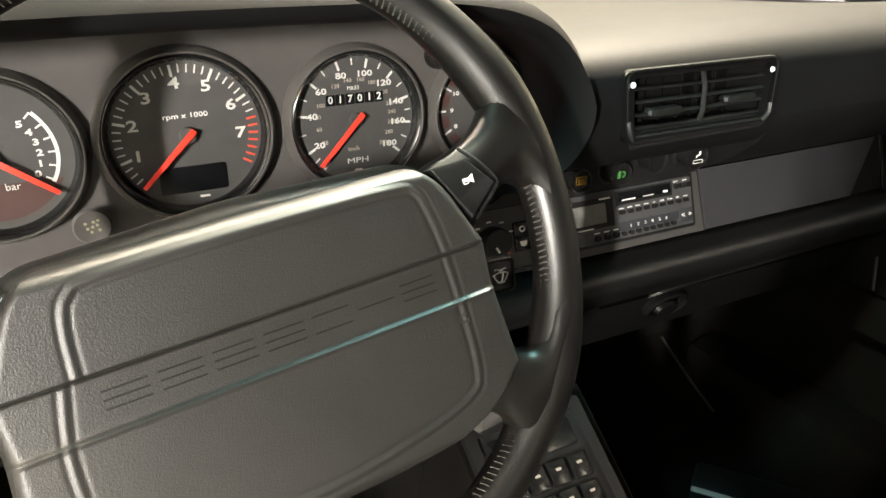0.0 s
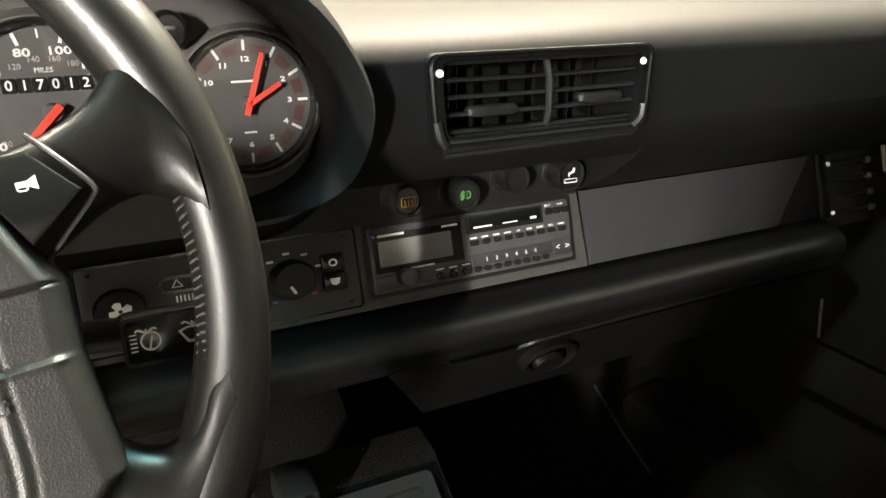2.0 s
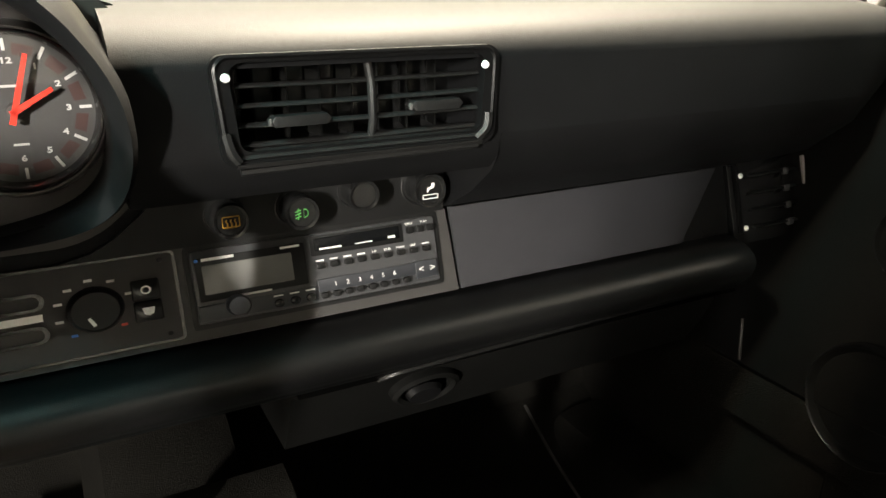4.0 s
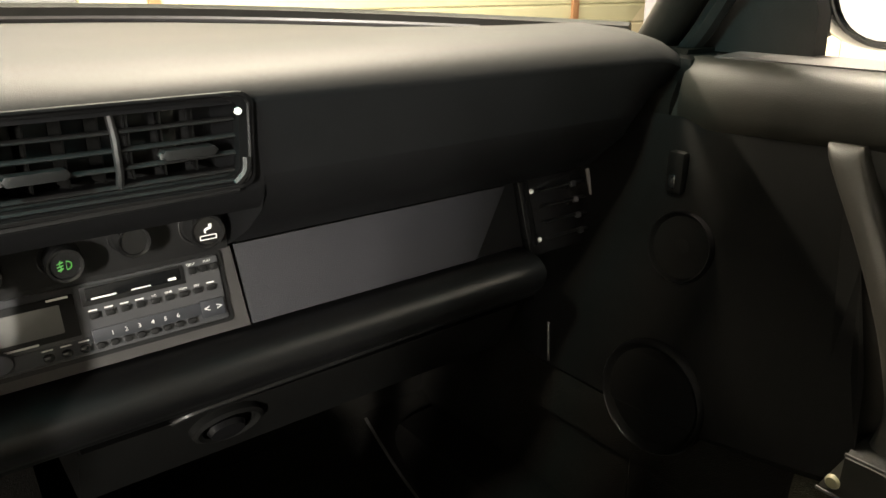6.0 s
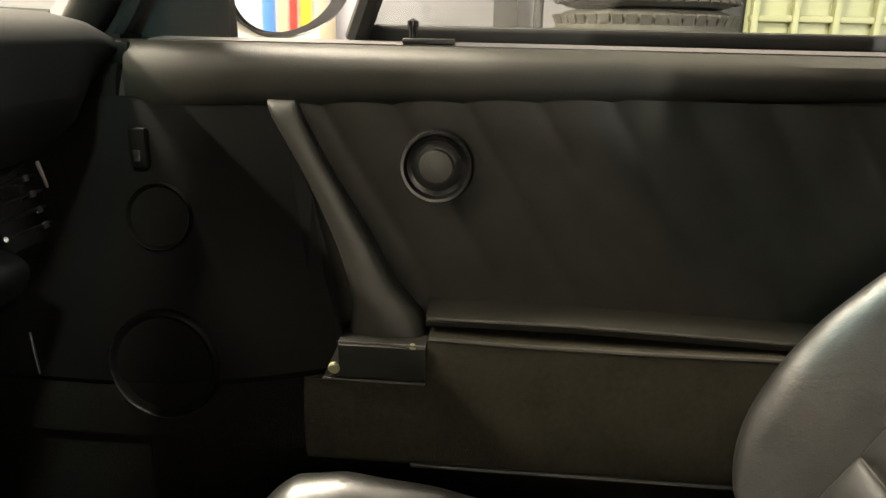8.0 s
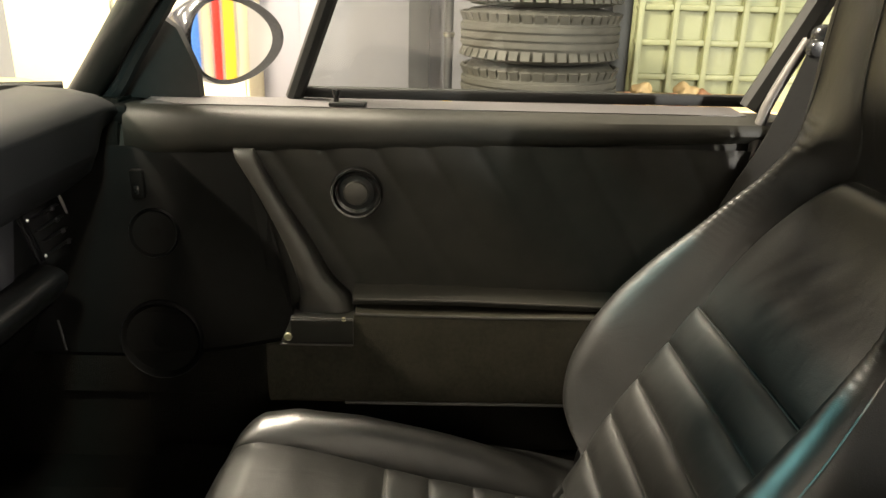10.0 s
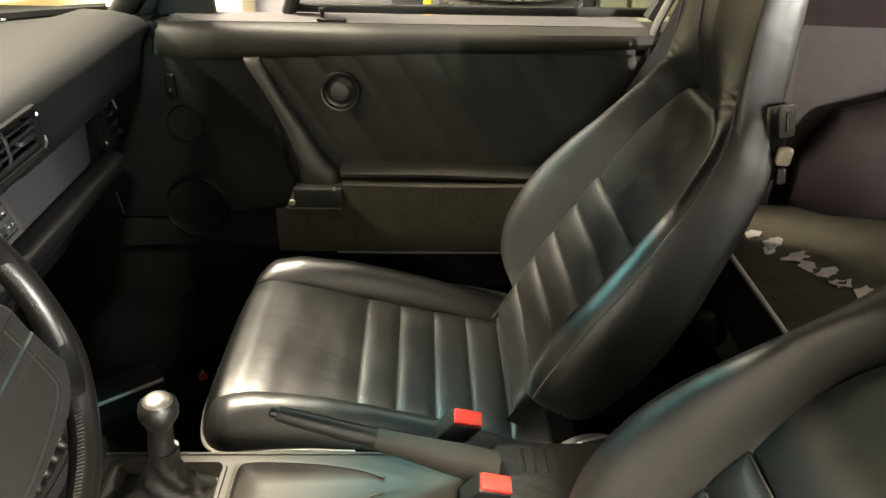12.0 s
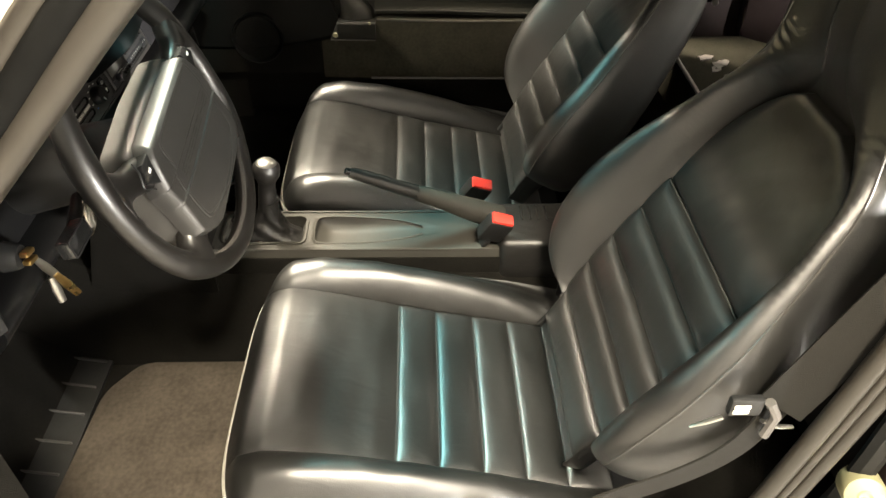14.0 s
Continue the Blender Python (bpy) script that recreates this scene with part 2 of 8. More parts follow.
def finish(bm, mat, name, smooth=38):
    bmesh.ops.remove_doubles(bm, verts=bm.verts, dist=1e-6)
    bmesh.ops.recalc_face_normals(bm, faces=bm.faces)
    me = bpy.data.meshes.new(name)
    bm.to_mesh(me)
    bm.free()
    me.materials.append(mat)
    me.shade_smooth()
    me.set_sharp_from_angle(angle=radians(smooth))
    return me


def part(name, bm, mat, parent=None, label="", smooth=38):
    ob = new(name, finish(bm, mat, name, smooth))
    if parent is not None:
        ob.parent = parent
        ob.matrix_parent_inverse = parent.matrix_basis.inverted()
    if label:
        ob["label"] = label
    return ob


def solo(name, bm, mat, label, category, kind="", group="", smooth=38):
    return tagged(part(name, bm, mat, None, "", smooth), label, category, group, kind)


def box(bm, c, s, bevel=0.0, m=None, seg=2):
    """A box of size s at c, its edges rounded; m turns it about c."""
    tmp = bmesh.new()
    bmesh.ops.create_cube(tmp, size=1.0)
    for v in tmp.verts:
        v.co = Vector((v.co.x * s[0], v.co.y * s[1], v.co.z * s[2]))
    if bevel:
        bmesh.ops.bevel(tmp, geom=list(tmp.edges), offset=bevel, segments=seg, profile=0.5, affect="EDGES")
    mm = Matrix.Translation(c) @ (m or Matrix())
    merge(bm, tmp, mm)
    return bm


def merge(bm, tmp, m):
    vs = [bm.verts.new(m @ v.co) for v in tmp.verts]
    tmp.verts.index_update()
    for f in tmp.faces:
        try:
            bm.faces.new([vs[v.index] for v in f.verts])
        except ValueError:
            pass
    tmp.free()


def loft(bm, rings, closed=True, caps=True, loop=False):
    rows = [[bm.verts.new(p) for p in r] for r in rings]
    n = len(rows[0])
    pairs = list(zip(rows, rows[1:])) + ([(rows[-1], rows[0])] if loop else [])
    for a, b in pairs:
        for i in range(n if closed else n - 1):
            j = (i + 1) % n
            bm.faces.new((a[i], a[j], b[j], b[i]))
    if caps and closed and not loop:
        bm.faces.new(rows[0][::-1])
        bm.faces.new(rows[-1])
    return bm


def spline(pts, n, closed=False):
    """n points along a smooth curve through pts."""
    pts = [Vector(p) for p in pts]
    k = len(pts)
    out = []
    spans = k if closed else k - 1
    for i in range(n):
        u = i * spans / (n if closed else n - 1)
        s = min(int(u), spans - 1)
        f = u - s
        if closed:
            a, b, c, d = (pts[(s + q - 1) % k] for q in range(4))
        else:
            a, b, c, d = (pts[min(max(s + q - 1, 0), k - 1)] for q in range(4))
        out.append(0.5 * ((2 * b) + (c - a) * f + (2 * a - 5 * b + 4 * c - d) * f * f + (3 * b - a - 3 * c + d) * f ** 3))
    return out


def tube(bm, path, r, n=8, closed=False, caps=True, flat=1.0, up=None):
    """A round (or flattened) rod along a path; r may be a number or one per point."""
    path = [Vector(p) for p in path]
    k = len(path)
    rings = []
    ref = Vector(up) if up else None
    for i, p in enumerate(path):
        a = path[(i - 1) % k] if (closed or i) else p
        b = path[(i + 1) % k] if (closed or i < k - 1) else p
        t = (b - a).normalized()
        if ref is None:
            ref = t.orthogonal().normalized()
        side = t.cross(ref).normalized()
        nrm = side.cross(t).normalized()
        if up is None:
            ref = nrm
        rad = r[i] if isinstance(r, (list, tuple)) else r
        rings.append([p + side * (math.cos(q) * rad) + nrm * (math.sin(q) * rad * flat)
                      for q in (2 * math.pi * j / n for j in range(n))])
    return loft(bm, rings, True, caps, closed)


def lathe(bm, profile, m, n=32, caps=False):
    """Turns (radius, height) pairs about the local z axis of m."""
    rings = []
    for r, h in profile:
        rings.append([m @ Vector((r * math.cos(q), r * math.sin(q), h)) for q in (2 * math.pi * j / n for j in range(n))])
    return loft(bm, rings, True, caps)


def pad(bm, surf, nu, nv, puff, depth, pu=4, pv=4):
    """An upholstered cushion on surf(u, v), u and v from -1 to 1: swollen in the middle, drawn in at its seams."""
    us = [math.sin(math.pi / 2 * (-1 + 2 * i / nu)) for i in range(nu + 1)]
    vs = [math.sin(math.pi / 2 * (-1 + 2 * i / nv)) for i in range(nv + 1)]
    grid, low = [], {}
    for i, u in enumerate(us):
        row = []
        for j, v in enumerate(vs):
            p = surf(u, v)
            e = 0.01
            du = surf(min(u + e, 1), v) - surf(max(u - e, -1), v)
            dv = surf(u, min(v + e, 1)) - surf(u, max(v - e, -1))
            nn = du.cross(dv).normalized()
            f = max(0, (1 - abs(u) ** pu) * (1 - abs(v) ** pv)) ** 0.5
            row.append(bm.verts.new(p + nn * puff * f))
            if i in (0, nu) or j in (0, nv):
                low[i, j] = bm.verts.new(p - nn * depth)
        grid.append(row)
    for i in range(nu):
        for j in range(nv):
            bm.faces.new((grid[i][j], grid[i + 1][j], grid[i + 1][j + 1], grid[i][j + 1]))
    rim = [(i, 0) for i in range(nu)] + [(nu, j) for j in range(nv)] + [(i, nv) for i in range(nu, 0, -1)] + [(0, j) for j in range(nv, 0, -1)]
    for a, b in zip(rim, rim[1:] + rim[:1]):
        bm.faces.new((grid[a[0]][a[1]], grid[b[0]][b[1]], low[b], low[a]))
    bm.faces.new([low[r] for r in rim])
    return bm


def crumple(bm, amp=0.0012, scale=26.0, seed=0.0):
    """Soft leather creases: moves the surface in and out along its normals."""
    bmesh.ops.recalc_face_normals(bm, faces=bm.faces)
    bm.normal_update()
    moves = []
    for v in bm.verts:
        p = Vector((v.co.x * scale, v.co.y * scale * 0.55, v.co.z * scale * 0.8)) + Vector((seed, 0, 0))
        ridge = 1 - abs(noise.noise(p)) * 2
        moves.append((v, v.normal * (amp * (0.5 * noise.noise(p * 0.5) + 0.25 * noise.noise(p) + 0.16 * ridge))))
    for v, d in moves:
        v.co += d
    return bm


def rounded(w, h, r, n=5):
    """Outline of a rounded rectangle about the origin, as (a, b) pairs."""
    out = []
    for cx, cy, a0 in ((w / 2 - r, h / 2 - r, 0), (-w / 2 + r, h / 2 - r, 90), (-w / 2 + r, -h / 2 + r, 180), (w / 2 - r, -h / 2 + r, 270)):
        for i in range(n + 1):
            a = radians(a0 + 90 * i / n)
            out.append((cx + r * math.cos(a), cy + r * math.sin(a)))
    return out


def offset(pts, d):
    """The outline moved inwards by d (outwards if negative), along its own normals."""
    k = len(pts)
    area = sum(pts[i][0] * pts[(i + 1) % k][1] - pts[(i + 1) % k][0] * pts[i][1] for i in range(k))
    sgn = 1 if area > 0 else -1
    res = []
    for i in range(k):
        (ax, ay), (bx, by) = pts[i - 1], pts[(i + 1) % k]
        tx, ty = bx - ax, by - ay
        n = math.hypot(tx, ty) or 1
        res.append((pts[i][0] - ty / n * d * sgn, pts[i][1] + tx / n * d * sgn))
    return res


def eased(poly, r, n=6, step=0.012):
    """A polygon with its corners rounded by r and its sides cut into short steps."""
    k = len(poly)
    res = []
    for i in range(k):
        p, a, b = Vector(poly[i]), Vector(poly[i - 1]), Vector(poly[(i + 1) % k])
        rr = r[i] if isinstance(r, (list, tuple)) else r
        rr = min(rr, (a - p).length * 0.45, (b - p).length * 0.45)
        p0, p1 = p + (a - p).normalized() * rr, p + (b - p).normalized() * rr
        for j in range(n + 1):
            f = j / n
            res.append((1 - f) ** 2 * p0 + 2 * f * (1 - f) * p + f * f * p1)
        q = b + (p - b).normalized() * min((r[(i + 1) % k] if isinstance(r, (list, tuple)) else r), (p - b).length * 0.45)
        m = int((q - p1).length / step)
        res += [p1.lerp(q, j / (m + 1)) for j in range(1, m + 1)]
    return [(v.x, v.y) for v in res]


def slab(bm, outline, m, d0, d1, edge=0.0):
    """A flat plate: outline in the local x, y of m, from height d0 to d1, its upper edge eased."""
    k = len(outline)
    cx = sum(p[0] for p in outline) / k
    cy = sum(p[1] for p in outline) / k
    def ring(h, inset):
        res = []
        for a, b in outline:
            d = math.hypot(a - cx, b - cy) or 1
            res.append(m @ Vector((a - (a - cx) / d * inset, b - (b - cy) / d * inset, h)))
        return res
    rings = [ring(d0, 0)]
    if edge:
        rings += [ring(d1 - edge, 0), ring(d1 - edge * 0.3, edge * 0.3), ring(d1, edge)]
    else:
        rings.append(ring(d1, 0))
    return loft(bm, rings)


def frame_ring(bm, outer, inner, m, d0, d1):
    """A flat frame between two outlines of equal count."""
    rings = []
    for outline, h in ((outer, d0), (outer, d1), (inner, d1), (inner, d0)):
        rings.append([m @ Vector((a, b, h)) for a, b in outline])
    return loft(bm, rings, True, False, True)


def letters(bm, text, m, size, align="CENTER", depth=0.0002, squash=1.0, bold=0.0):
    """Text in the built-in font, on the local x, y plane of m."""
    cu = bpy.data.curves.new("letters", "FONT")
    cu.body, cu.size, cu.align_x, cu.align_y, cu.extrude = text, size, align, "CENTER", depth
    cu.offset = bold
    cu.resolution_u = 2
    ob = bpy.data.objects.new("letters", cu)
    scene.collection.objects.link(ob)
    bpy.context.view_layer.update()
    me = bpy.data.meshes.new_from_object(ob)
    tmp = bmesh.new()
    tmp.from_mesh(me)
    bpy.data.objects.remove(ob)
    bpy.data.curves.remove(cu)
    bpy.data.meshes.remove(me)
    merge(bm, tmp, m @ Matrix.Diagonal((squash, 1, 1, 1)))
    return bm


def facing(x, y, z, tilt=0.0, turn=0.0):
    """Local x to the right, local y up and local z towards the seats; tilt leans the face up."""
    return Matrix.Translation((x, y, z)) @ Matrix.Rotation(radians(turn), 4, "Z") @ Matrix.Rotation(radians(90 - tilt), 4, "X")


# ---- garage ----
def plain_box(lo, hi):
    bm = bmesh.new()
    return box(bm, [(a + b) / 2 for a, b in zip(lo, hi)], [b - a for a, b in zip(lo, hi)])


GX0, GX1, GY0, GY1, GZ1 = -4.5, 6.8, -5.5, 4.1, 2.9
solo("ground", plain_box((GX0, GY0, GROUND - 0.1), (GX1, GY1, GROUND)), M_CONCRETE, "bare grey concrete garage floor", "floor", "structure")
solo("ceiling", plain_box((GX0, GY0, GZ1), (GX1, GY1, GZ1 + 0.1)), M_WHITEWALL, "white painted garage ceiling", "ceiling", "structure")
solo("wall_west", plain_box((GX0 - 0.15, GY0, GROUND), (GX0, GY1, GZ1)), M_WHITEWALL, "white painted garage wall", "wall", "structure")
solo("wall_south", plain_box((GX0, GY0 - 0.15, GROUND), (GX1, GY0, GZ1)), M_WHITEWALL, "white painted garage wall", "wall", "structure")
solo("wall_east", plain_box((GX1, GY0, GROUND), (GX1 + 0.15, GY1, GZ1)), M_WALL, "grey painted garage wall", "wall", "structure")
solo("wall_partition", plain_box((3.6, GY0, GROUND), (3.7, 2.3, GZ1)), M_WALL, "grey painted partition wall beside the car", "wall", "structure")
# the front wall, with the opening that the roller door closes
bm = plain_box((GX0, GY1, GROUND), (1.0, GY1 + 0.15, GZ1))
box(bm, ((6.1 + GX1) / 2, GY1 + 0.075, (GROUND + GZ1) / 2), (GX1 - 6.1, 0.15, GZ1 - GROUND))
box(bm, (3.55, GY1 + 0.075, (2.25 + GZ1) / 2), (5.1, 0.15, GZ1 - 2.25))
solo("wall_north", bm, M_WALL, "grey painted garage wall round the roller door", "wall", "structure")
# painted boards propped against the wall behind the car
for x, w, h, m_, word in ((1.14, 0.10, 1.5, M_BLUE, "blue"), (1.25, 0.07, 1.7, M_CREAM, "cream"), (1.33, 0.06, 1.4, M_REDPLASTIC, "red"), (1.43, 0.09, 1.6, M_YELLOW, "yellow"), (1.54, 0.08, 1.3, M_CREAM, "cream")):
    bm = bmesh.new()
    box(bm, (x, GY0 + 0.16, GROUND + h / 2 - 0.002), (w, 0.025, h), 0.004, Matrix.Rotation(radians(-9 if h < 1.55 else -7), 4, "X"))
    solo("propped_board", bm, m_, word + " painted board propped against the white wall", "board", group="propped boards")

roller = thing("garage_door", (3.55, GY1, GROUND), "closed cream garage door of horizontal ribbed panels", "garage door", kind="structure")
bm = bmesh.new()
prof = [(0.0, 0.0), (-0.012, 0.012), (-0.012, 0.148), (0.0, 0.16), (0.004, 0.166), (0.02, 0.166), (0.02, 0.0)]
loft(bm, [[(x, GY1 - 0.03 + a, b) for a, b in prof] for x in (1.0, 6.1)])
slat = finish(bm, M_CREAM, "slat")
for i in range(15):
    ob = new("slat", slat)
    ob.parent, ob.matrix_parent_inverse = roller, roller.matrix_basis.inverted()
    ob.matrix_basis = Matrix.Translation((0, 0, GROUND + 0.168 * i))
for x in (1.32, 4.9):
    bm = bmesh.new()
    box(bm, (x, GY1 - 0.06, 1.0), (0.075, 0.03, 2.5), 0.004)
    part("rail", bm, M_BROWN, roller, "brown steel upright")
for x in (0.96, 6.25):
    bm = bmesh.new()
    box(bm, (x, GY1 - 0.04, 1.0), (0.3 if x > 2 else 0.1, 0.06, 2.54), 0.006)
    part("jamb", bm, M_CREAM, roller)

# lamp bodies for the added lights; none of them is in view
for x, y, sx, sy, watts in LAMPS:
    lamp = thing("ceiling_light", (x, y, GZ1), "added ceiling light out of view, long and white with a pale diffuser", "light", "ceiling lights")
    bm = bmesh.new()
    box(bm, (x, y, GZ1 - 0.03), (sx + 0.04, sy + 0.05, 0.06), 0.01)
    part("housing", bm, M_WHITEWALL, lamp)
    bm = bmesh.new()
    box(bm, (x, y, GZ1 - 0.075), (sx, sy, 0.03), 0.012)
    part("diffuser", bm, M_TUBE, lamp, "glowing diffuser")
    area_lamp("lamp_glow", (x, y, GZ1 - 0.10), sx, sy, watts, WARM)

for at, watts, colour in WALL_LAMPS:
    out = Vector((1, 0, 0)) if at.x < -3 else Vector((0, 1, 0))
    across = Vector((abs(out.y), abs(out.x), 0))
    wl = thing("wall_light", at - out * 0.14, "added upright light out of view on the white garage wall", "light", "wall lights")
    bm = bmesh.new()
    box(bm, at - out * 0.09, across * 0.16 + out * 0.10 + Vector((0, 0, 0.90)), 0.01)
    part("housing", bm, M_WHITEWALL, wl)
    bm = bmesh.new()
    box(bm, at - out * 0.03, across * 0.11 + out * 0.02 + Vector((0, 0, 0.84)), 0.008)
    part("diffuser", bm, M_TUBE, wl, "glowing diffuser")
    ob = area_lamp("lamp_glow", at, 0.12, 0.8, watts, colour)
    ob.matrix_world = Matrix.Translation(at + out * 0.02) @ look(at, (0.1, 0.0, 0.6)).to_3x3().to_4x4()
# a cream cabinet, a pale door and steel posts along the partition
cab = thing("tall_cabinet", (3.4, 0.95, GROUND), "tall cream metal cabinet against the grey wall", "cabinet")
bm = bmesh.new()
box(bm, (3.42, 0.97, 0.72), (0.34, 1.18, 1.98), 0.02)
part("body", bm, M_CREAM, cab)
for y in (0.68, 1.26):
    bm = bmesh.new()
    box(bm, (3.242, y, 0.74), (0.016, 0.565, 1.88), 0.004)
    door_leaf = part("door", bm, M_CREAM, cab)
    bm = bmesh.new()
    box(bm, (3.228, y + (0.24 if y < 1 else -0.24), 0.75), (0.014, 0.016, 0.12), 0.004)
    part("handle", bm, M_STEEL, door_leaf)
panel = thing("pale_panel", (3.58, -0.12, GROUND), "pale grey board leaning flat on the wall", "board")
bm = bmesh.new()
box(bm, (3.58, -0.13, 0.75), (0.03, 0.60, 2.0), 0.004)
part("sheet", bm, M_WALL, panel)
post = thing("steel_post", (3.45, -0.46, GROUND), "dark steel upright post against the wall", "post")
bm = bmesh.new()
box(bm, (3.5, -0.47, 1.3), (0.1, 0.11, 3.1), 0.004)
part("shaft", bm, M_DARKSTEEL, post)
bm = bmesh.new()
box(bm, (3.5, -0.47, GROUND + 0.01), (0.2, 0.2, 0.02), 0.003)
part("base_plate", bm, M_DARKSTEEL, post)
post = thing("barrier_pole", (3.2, -0.62, GROUND), "slim dark pole with a yellow lower sleeve", "pole")
bm = bmesh.new()
tube(bm, [(3.2, -0.62, 0.36), (3.2, -0.62, 2.0)], 0.022, 10)
part("shaft", bm, M_DARKSTEEL, post)
bm = bmesh.new()
tube(bm, [(3.2, -0.62, GROUND), (3.2, -0.62, 0.36)], 0.026, 10)
part("sleeve", bm, M_YELLOW, post, "yellow sleeve")
bm = bmesh.new()
lathe(bm, [(0.0, 0.0), (0.028, 0.0), (0.03, 0.02), (0.0, 0.03)], Matrix.Translation((3.2, -0.62, 0.62)), 10)
part("collar", bm, M_STEEL, post)

TYRES = Vector((2.62, -0.985, 0))


def tyre(z0):
    """A worn road tyre lying flat: carcass, shoulder blocks and tread ribs."""
    base = Matrix.Translation((TYRES.x + random.uniform(-0.012, 0.012), TYRES.y + random.uniform(-0.012, 0.012), z0))
    ob = thing("tyre", base.translation, "worn grey rubber car tyre in a stack", "tyre", "stacked tyres")
    ob.matrix_basis = base
    bm = bmesh.new()
    lathe(bm, [(0.20, 0.015), (0.235, 0.0), (0.285, 0.008), (0.312, 0.030), (0.318, 0.055), (0.318, 0.155), (0.312, 0.178),
               (0.285, 0.202), (0.235, 0.21), (0.20, 0.195), (0.21, 0.105), (0.20, 0.015)], base, 48)
    part("carcass", bm, M_TYRE, ob)
    bm = bmesh.new()
    for k in range(44):
        a = 2 * math.pi * k / 44
        for h, w in ((0.04, 0.03), (0.17, 0.03)):
            m = base @ Matrix.Rotation(a, 4, "Z") @ Matrix.Translation((0.316, 0, h)) @ Matrix.Rotation(radians(-24 if h < 0.1 else 24), 4, "Y")
            box(bm, (0, 0, 0), (0.014, 0.034, w * 1.5), 0.0, m)
    part("shoulder_blocks", bm, M_TYRE, ob)["kind"] = "stuff"
    for h in (0.075, 0.105, 0.135):
        bm = bmesh.new()
        lathe(bm, [(0.316, h - 0.011), (0.325, h - 0.010), (0.325, h + 0.010), (0.316, h + 0.011)], base, 48)
        part("tread_rib", bm, M_TYRE, ob)


for i in range(6):
    tyre(GROUND + 0.211 * i)

pallet = thing("plastic_pallet", (3.3, -2.2, GROUND), "pale green ribbed plastic pallet standing on edge", "pallet")
bm = bmesh.new()
box(bm, (3.36, -2.1, 0.35), (0.04, 1.1, 1.24), 0.01)
part("back_sheet", bm, M_PALLET, pallet)
for k in range(7):
    bm = bmesh.new()
    box(bm, (3.32, -2.63 + 0.175 * k, 0.35), (0.05, 0.03, 1.22), 0.006)
    part("rib", bm, M_PALLET, pallet)
for k in range(8):
    bm = bmesh.new()
    box(bm, (3.325, -2.1, -0.24 + 0.17 * k), (0.04, 1.08, 0.03), 0.006)
    part("crossbar", bm, M_PALLET, pallet)
bin_ = thing("black_case", (3.4, -1.5, GROUND), "upright black plastic case beside the pallet", "case")
bm = bmesh.new()
box(bm, (3.45, -1.5, 0.33), (0.2, 0.12, 1.2), 0.03)
part("body", bm, M_PLASTIC, bin_)
bm = bmesh.new()
tube(bm, spline([(3.45, -1.54, 0.93), (3.45, -1.53, 0.97), (3.45, -1.47, 0.97), (3.45, -1.46, 0.93)], 10), 0.01, 6)
part("handle", bm, M_PLASTIC, bin_)
rng = random.Random(4)
for k in range(7):
    x, y = 2.9 + rng.uniform(-0.1, 0.15), -1.42 - 0.07 * k + rng.uniform(-0.02, 0.02)
    r = rng.uniform(0.028, 0.055)
    bm = bmesh.new()
    bmesh.ops.create_icosphere(bm, subdivisions=3, radius=r)
    for v in bm.verts:
        v.co *= 1 + 0.9 * noise.noise(v.co * 22 + Vector((k * 3.1, 0, 0)))
        v.co += Vector((x, y, 0.36 + r * 0.6))
    solo("crumpled_bag", bm, M_TAN if k % 3 else M_BROWN, "crumpled tan bag heaped on the work bench", "bag", group="bags on the bench")
bench = thing("work_bench", (2.95, -1.7, GROUND), "low pale work bench beside the stacked tyres", "bench")
bm = bmesh.new()
box(bm, (3.0, -1.75, 0.345), (0.55, 0.95, 0.04), 0.006)
part("top", bm, M_TAN, bench)
for dx in (-0.23, 0.23):
    for dy in (-0.42, 0.42):
        bm = bmesh.new()
        box(bm, (3.0 + dx, -1.75 + dy, (GROUND + 0.325) / 2), (0.05, 0.05, 0.325 - GROUND), 0.004)
        part("leg", bm, M_DARKSTEEL, bench)

# another car's tail and a tan drum, seen over the dash
tail = thing("parked_car", (-0.2, 3.2, GROUND), "dark car with a bright bumper and red tail lamp", "car")
bm = bmesh.new()
rings = []
for x in np.linspace(-1.55, 0.62, 14):
    e = 1 - max(0, (abs(x + 0.47) - 0.75) / 0.36) ** 2 * 0.25
    sec = spline([(x, 2.75, 0.0), (x, 2.62, 0.25), (x, 2.68, 0.60 * e), (x, 3.0, 0.68 * e), (x, 3.6, 0.74 * e), (x, 3.7, 0.0)], 16)
    rings.append([Vector(p) for p in sec])
loft(bm, rings)
part("body", bm, M_PAINT, tail)
for x in (-1.3, 0.33):
    bm = bmesh.new()
    box(bm, (x, 2.675, 0.585), (0.12, 0.09, 0.09), 0.02)
    part("tail_lamp", bm, M_REDLAMP, tail, "red lamp lens")
bm = bmesh.new()
tube(bm, spline([(-1.3, 2.6, 0.27), (-0.5, 2.56, 0.27), (0.38, 2.6, 0.27)], 12), 0.05, 10)
part("bumper", bm, M_CHROME, tail, "bright bumper bar")
for x in (-1.35, 0.42):
    wheel = bmesh.new()
    m = Matrix.Translation((x, 3.15, GROUND + 0.30)) @ Matrix.Rotation(radians(90), 4, "Y")
    lathe(wheel, [(0.18, -0.09), (0.28, -0.09), (0.30, -0.06), (0.30, 0.06), (0.28, 0.09), (0.18, 0.09), (0.18, -0.09)], m, 24)
    wh = part("tyre", wheel, M_RUBBER, tail)
    bm = bmesh.new()
    lathe(bm, [(0.0, -0.05), (0.18, -0.07), (0.18, 0.07), (0.0, 0.05)], m, 24)
    part("rim", bm, M_STEEL, wh)

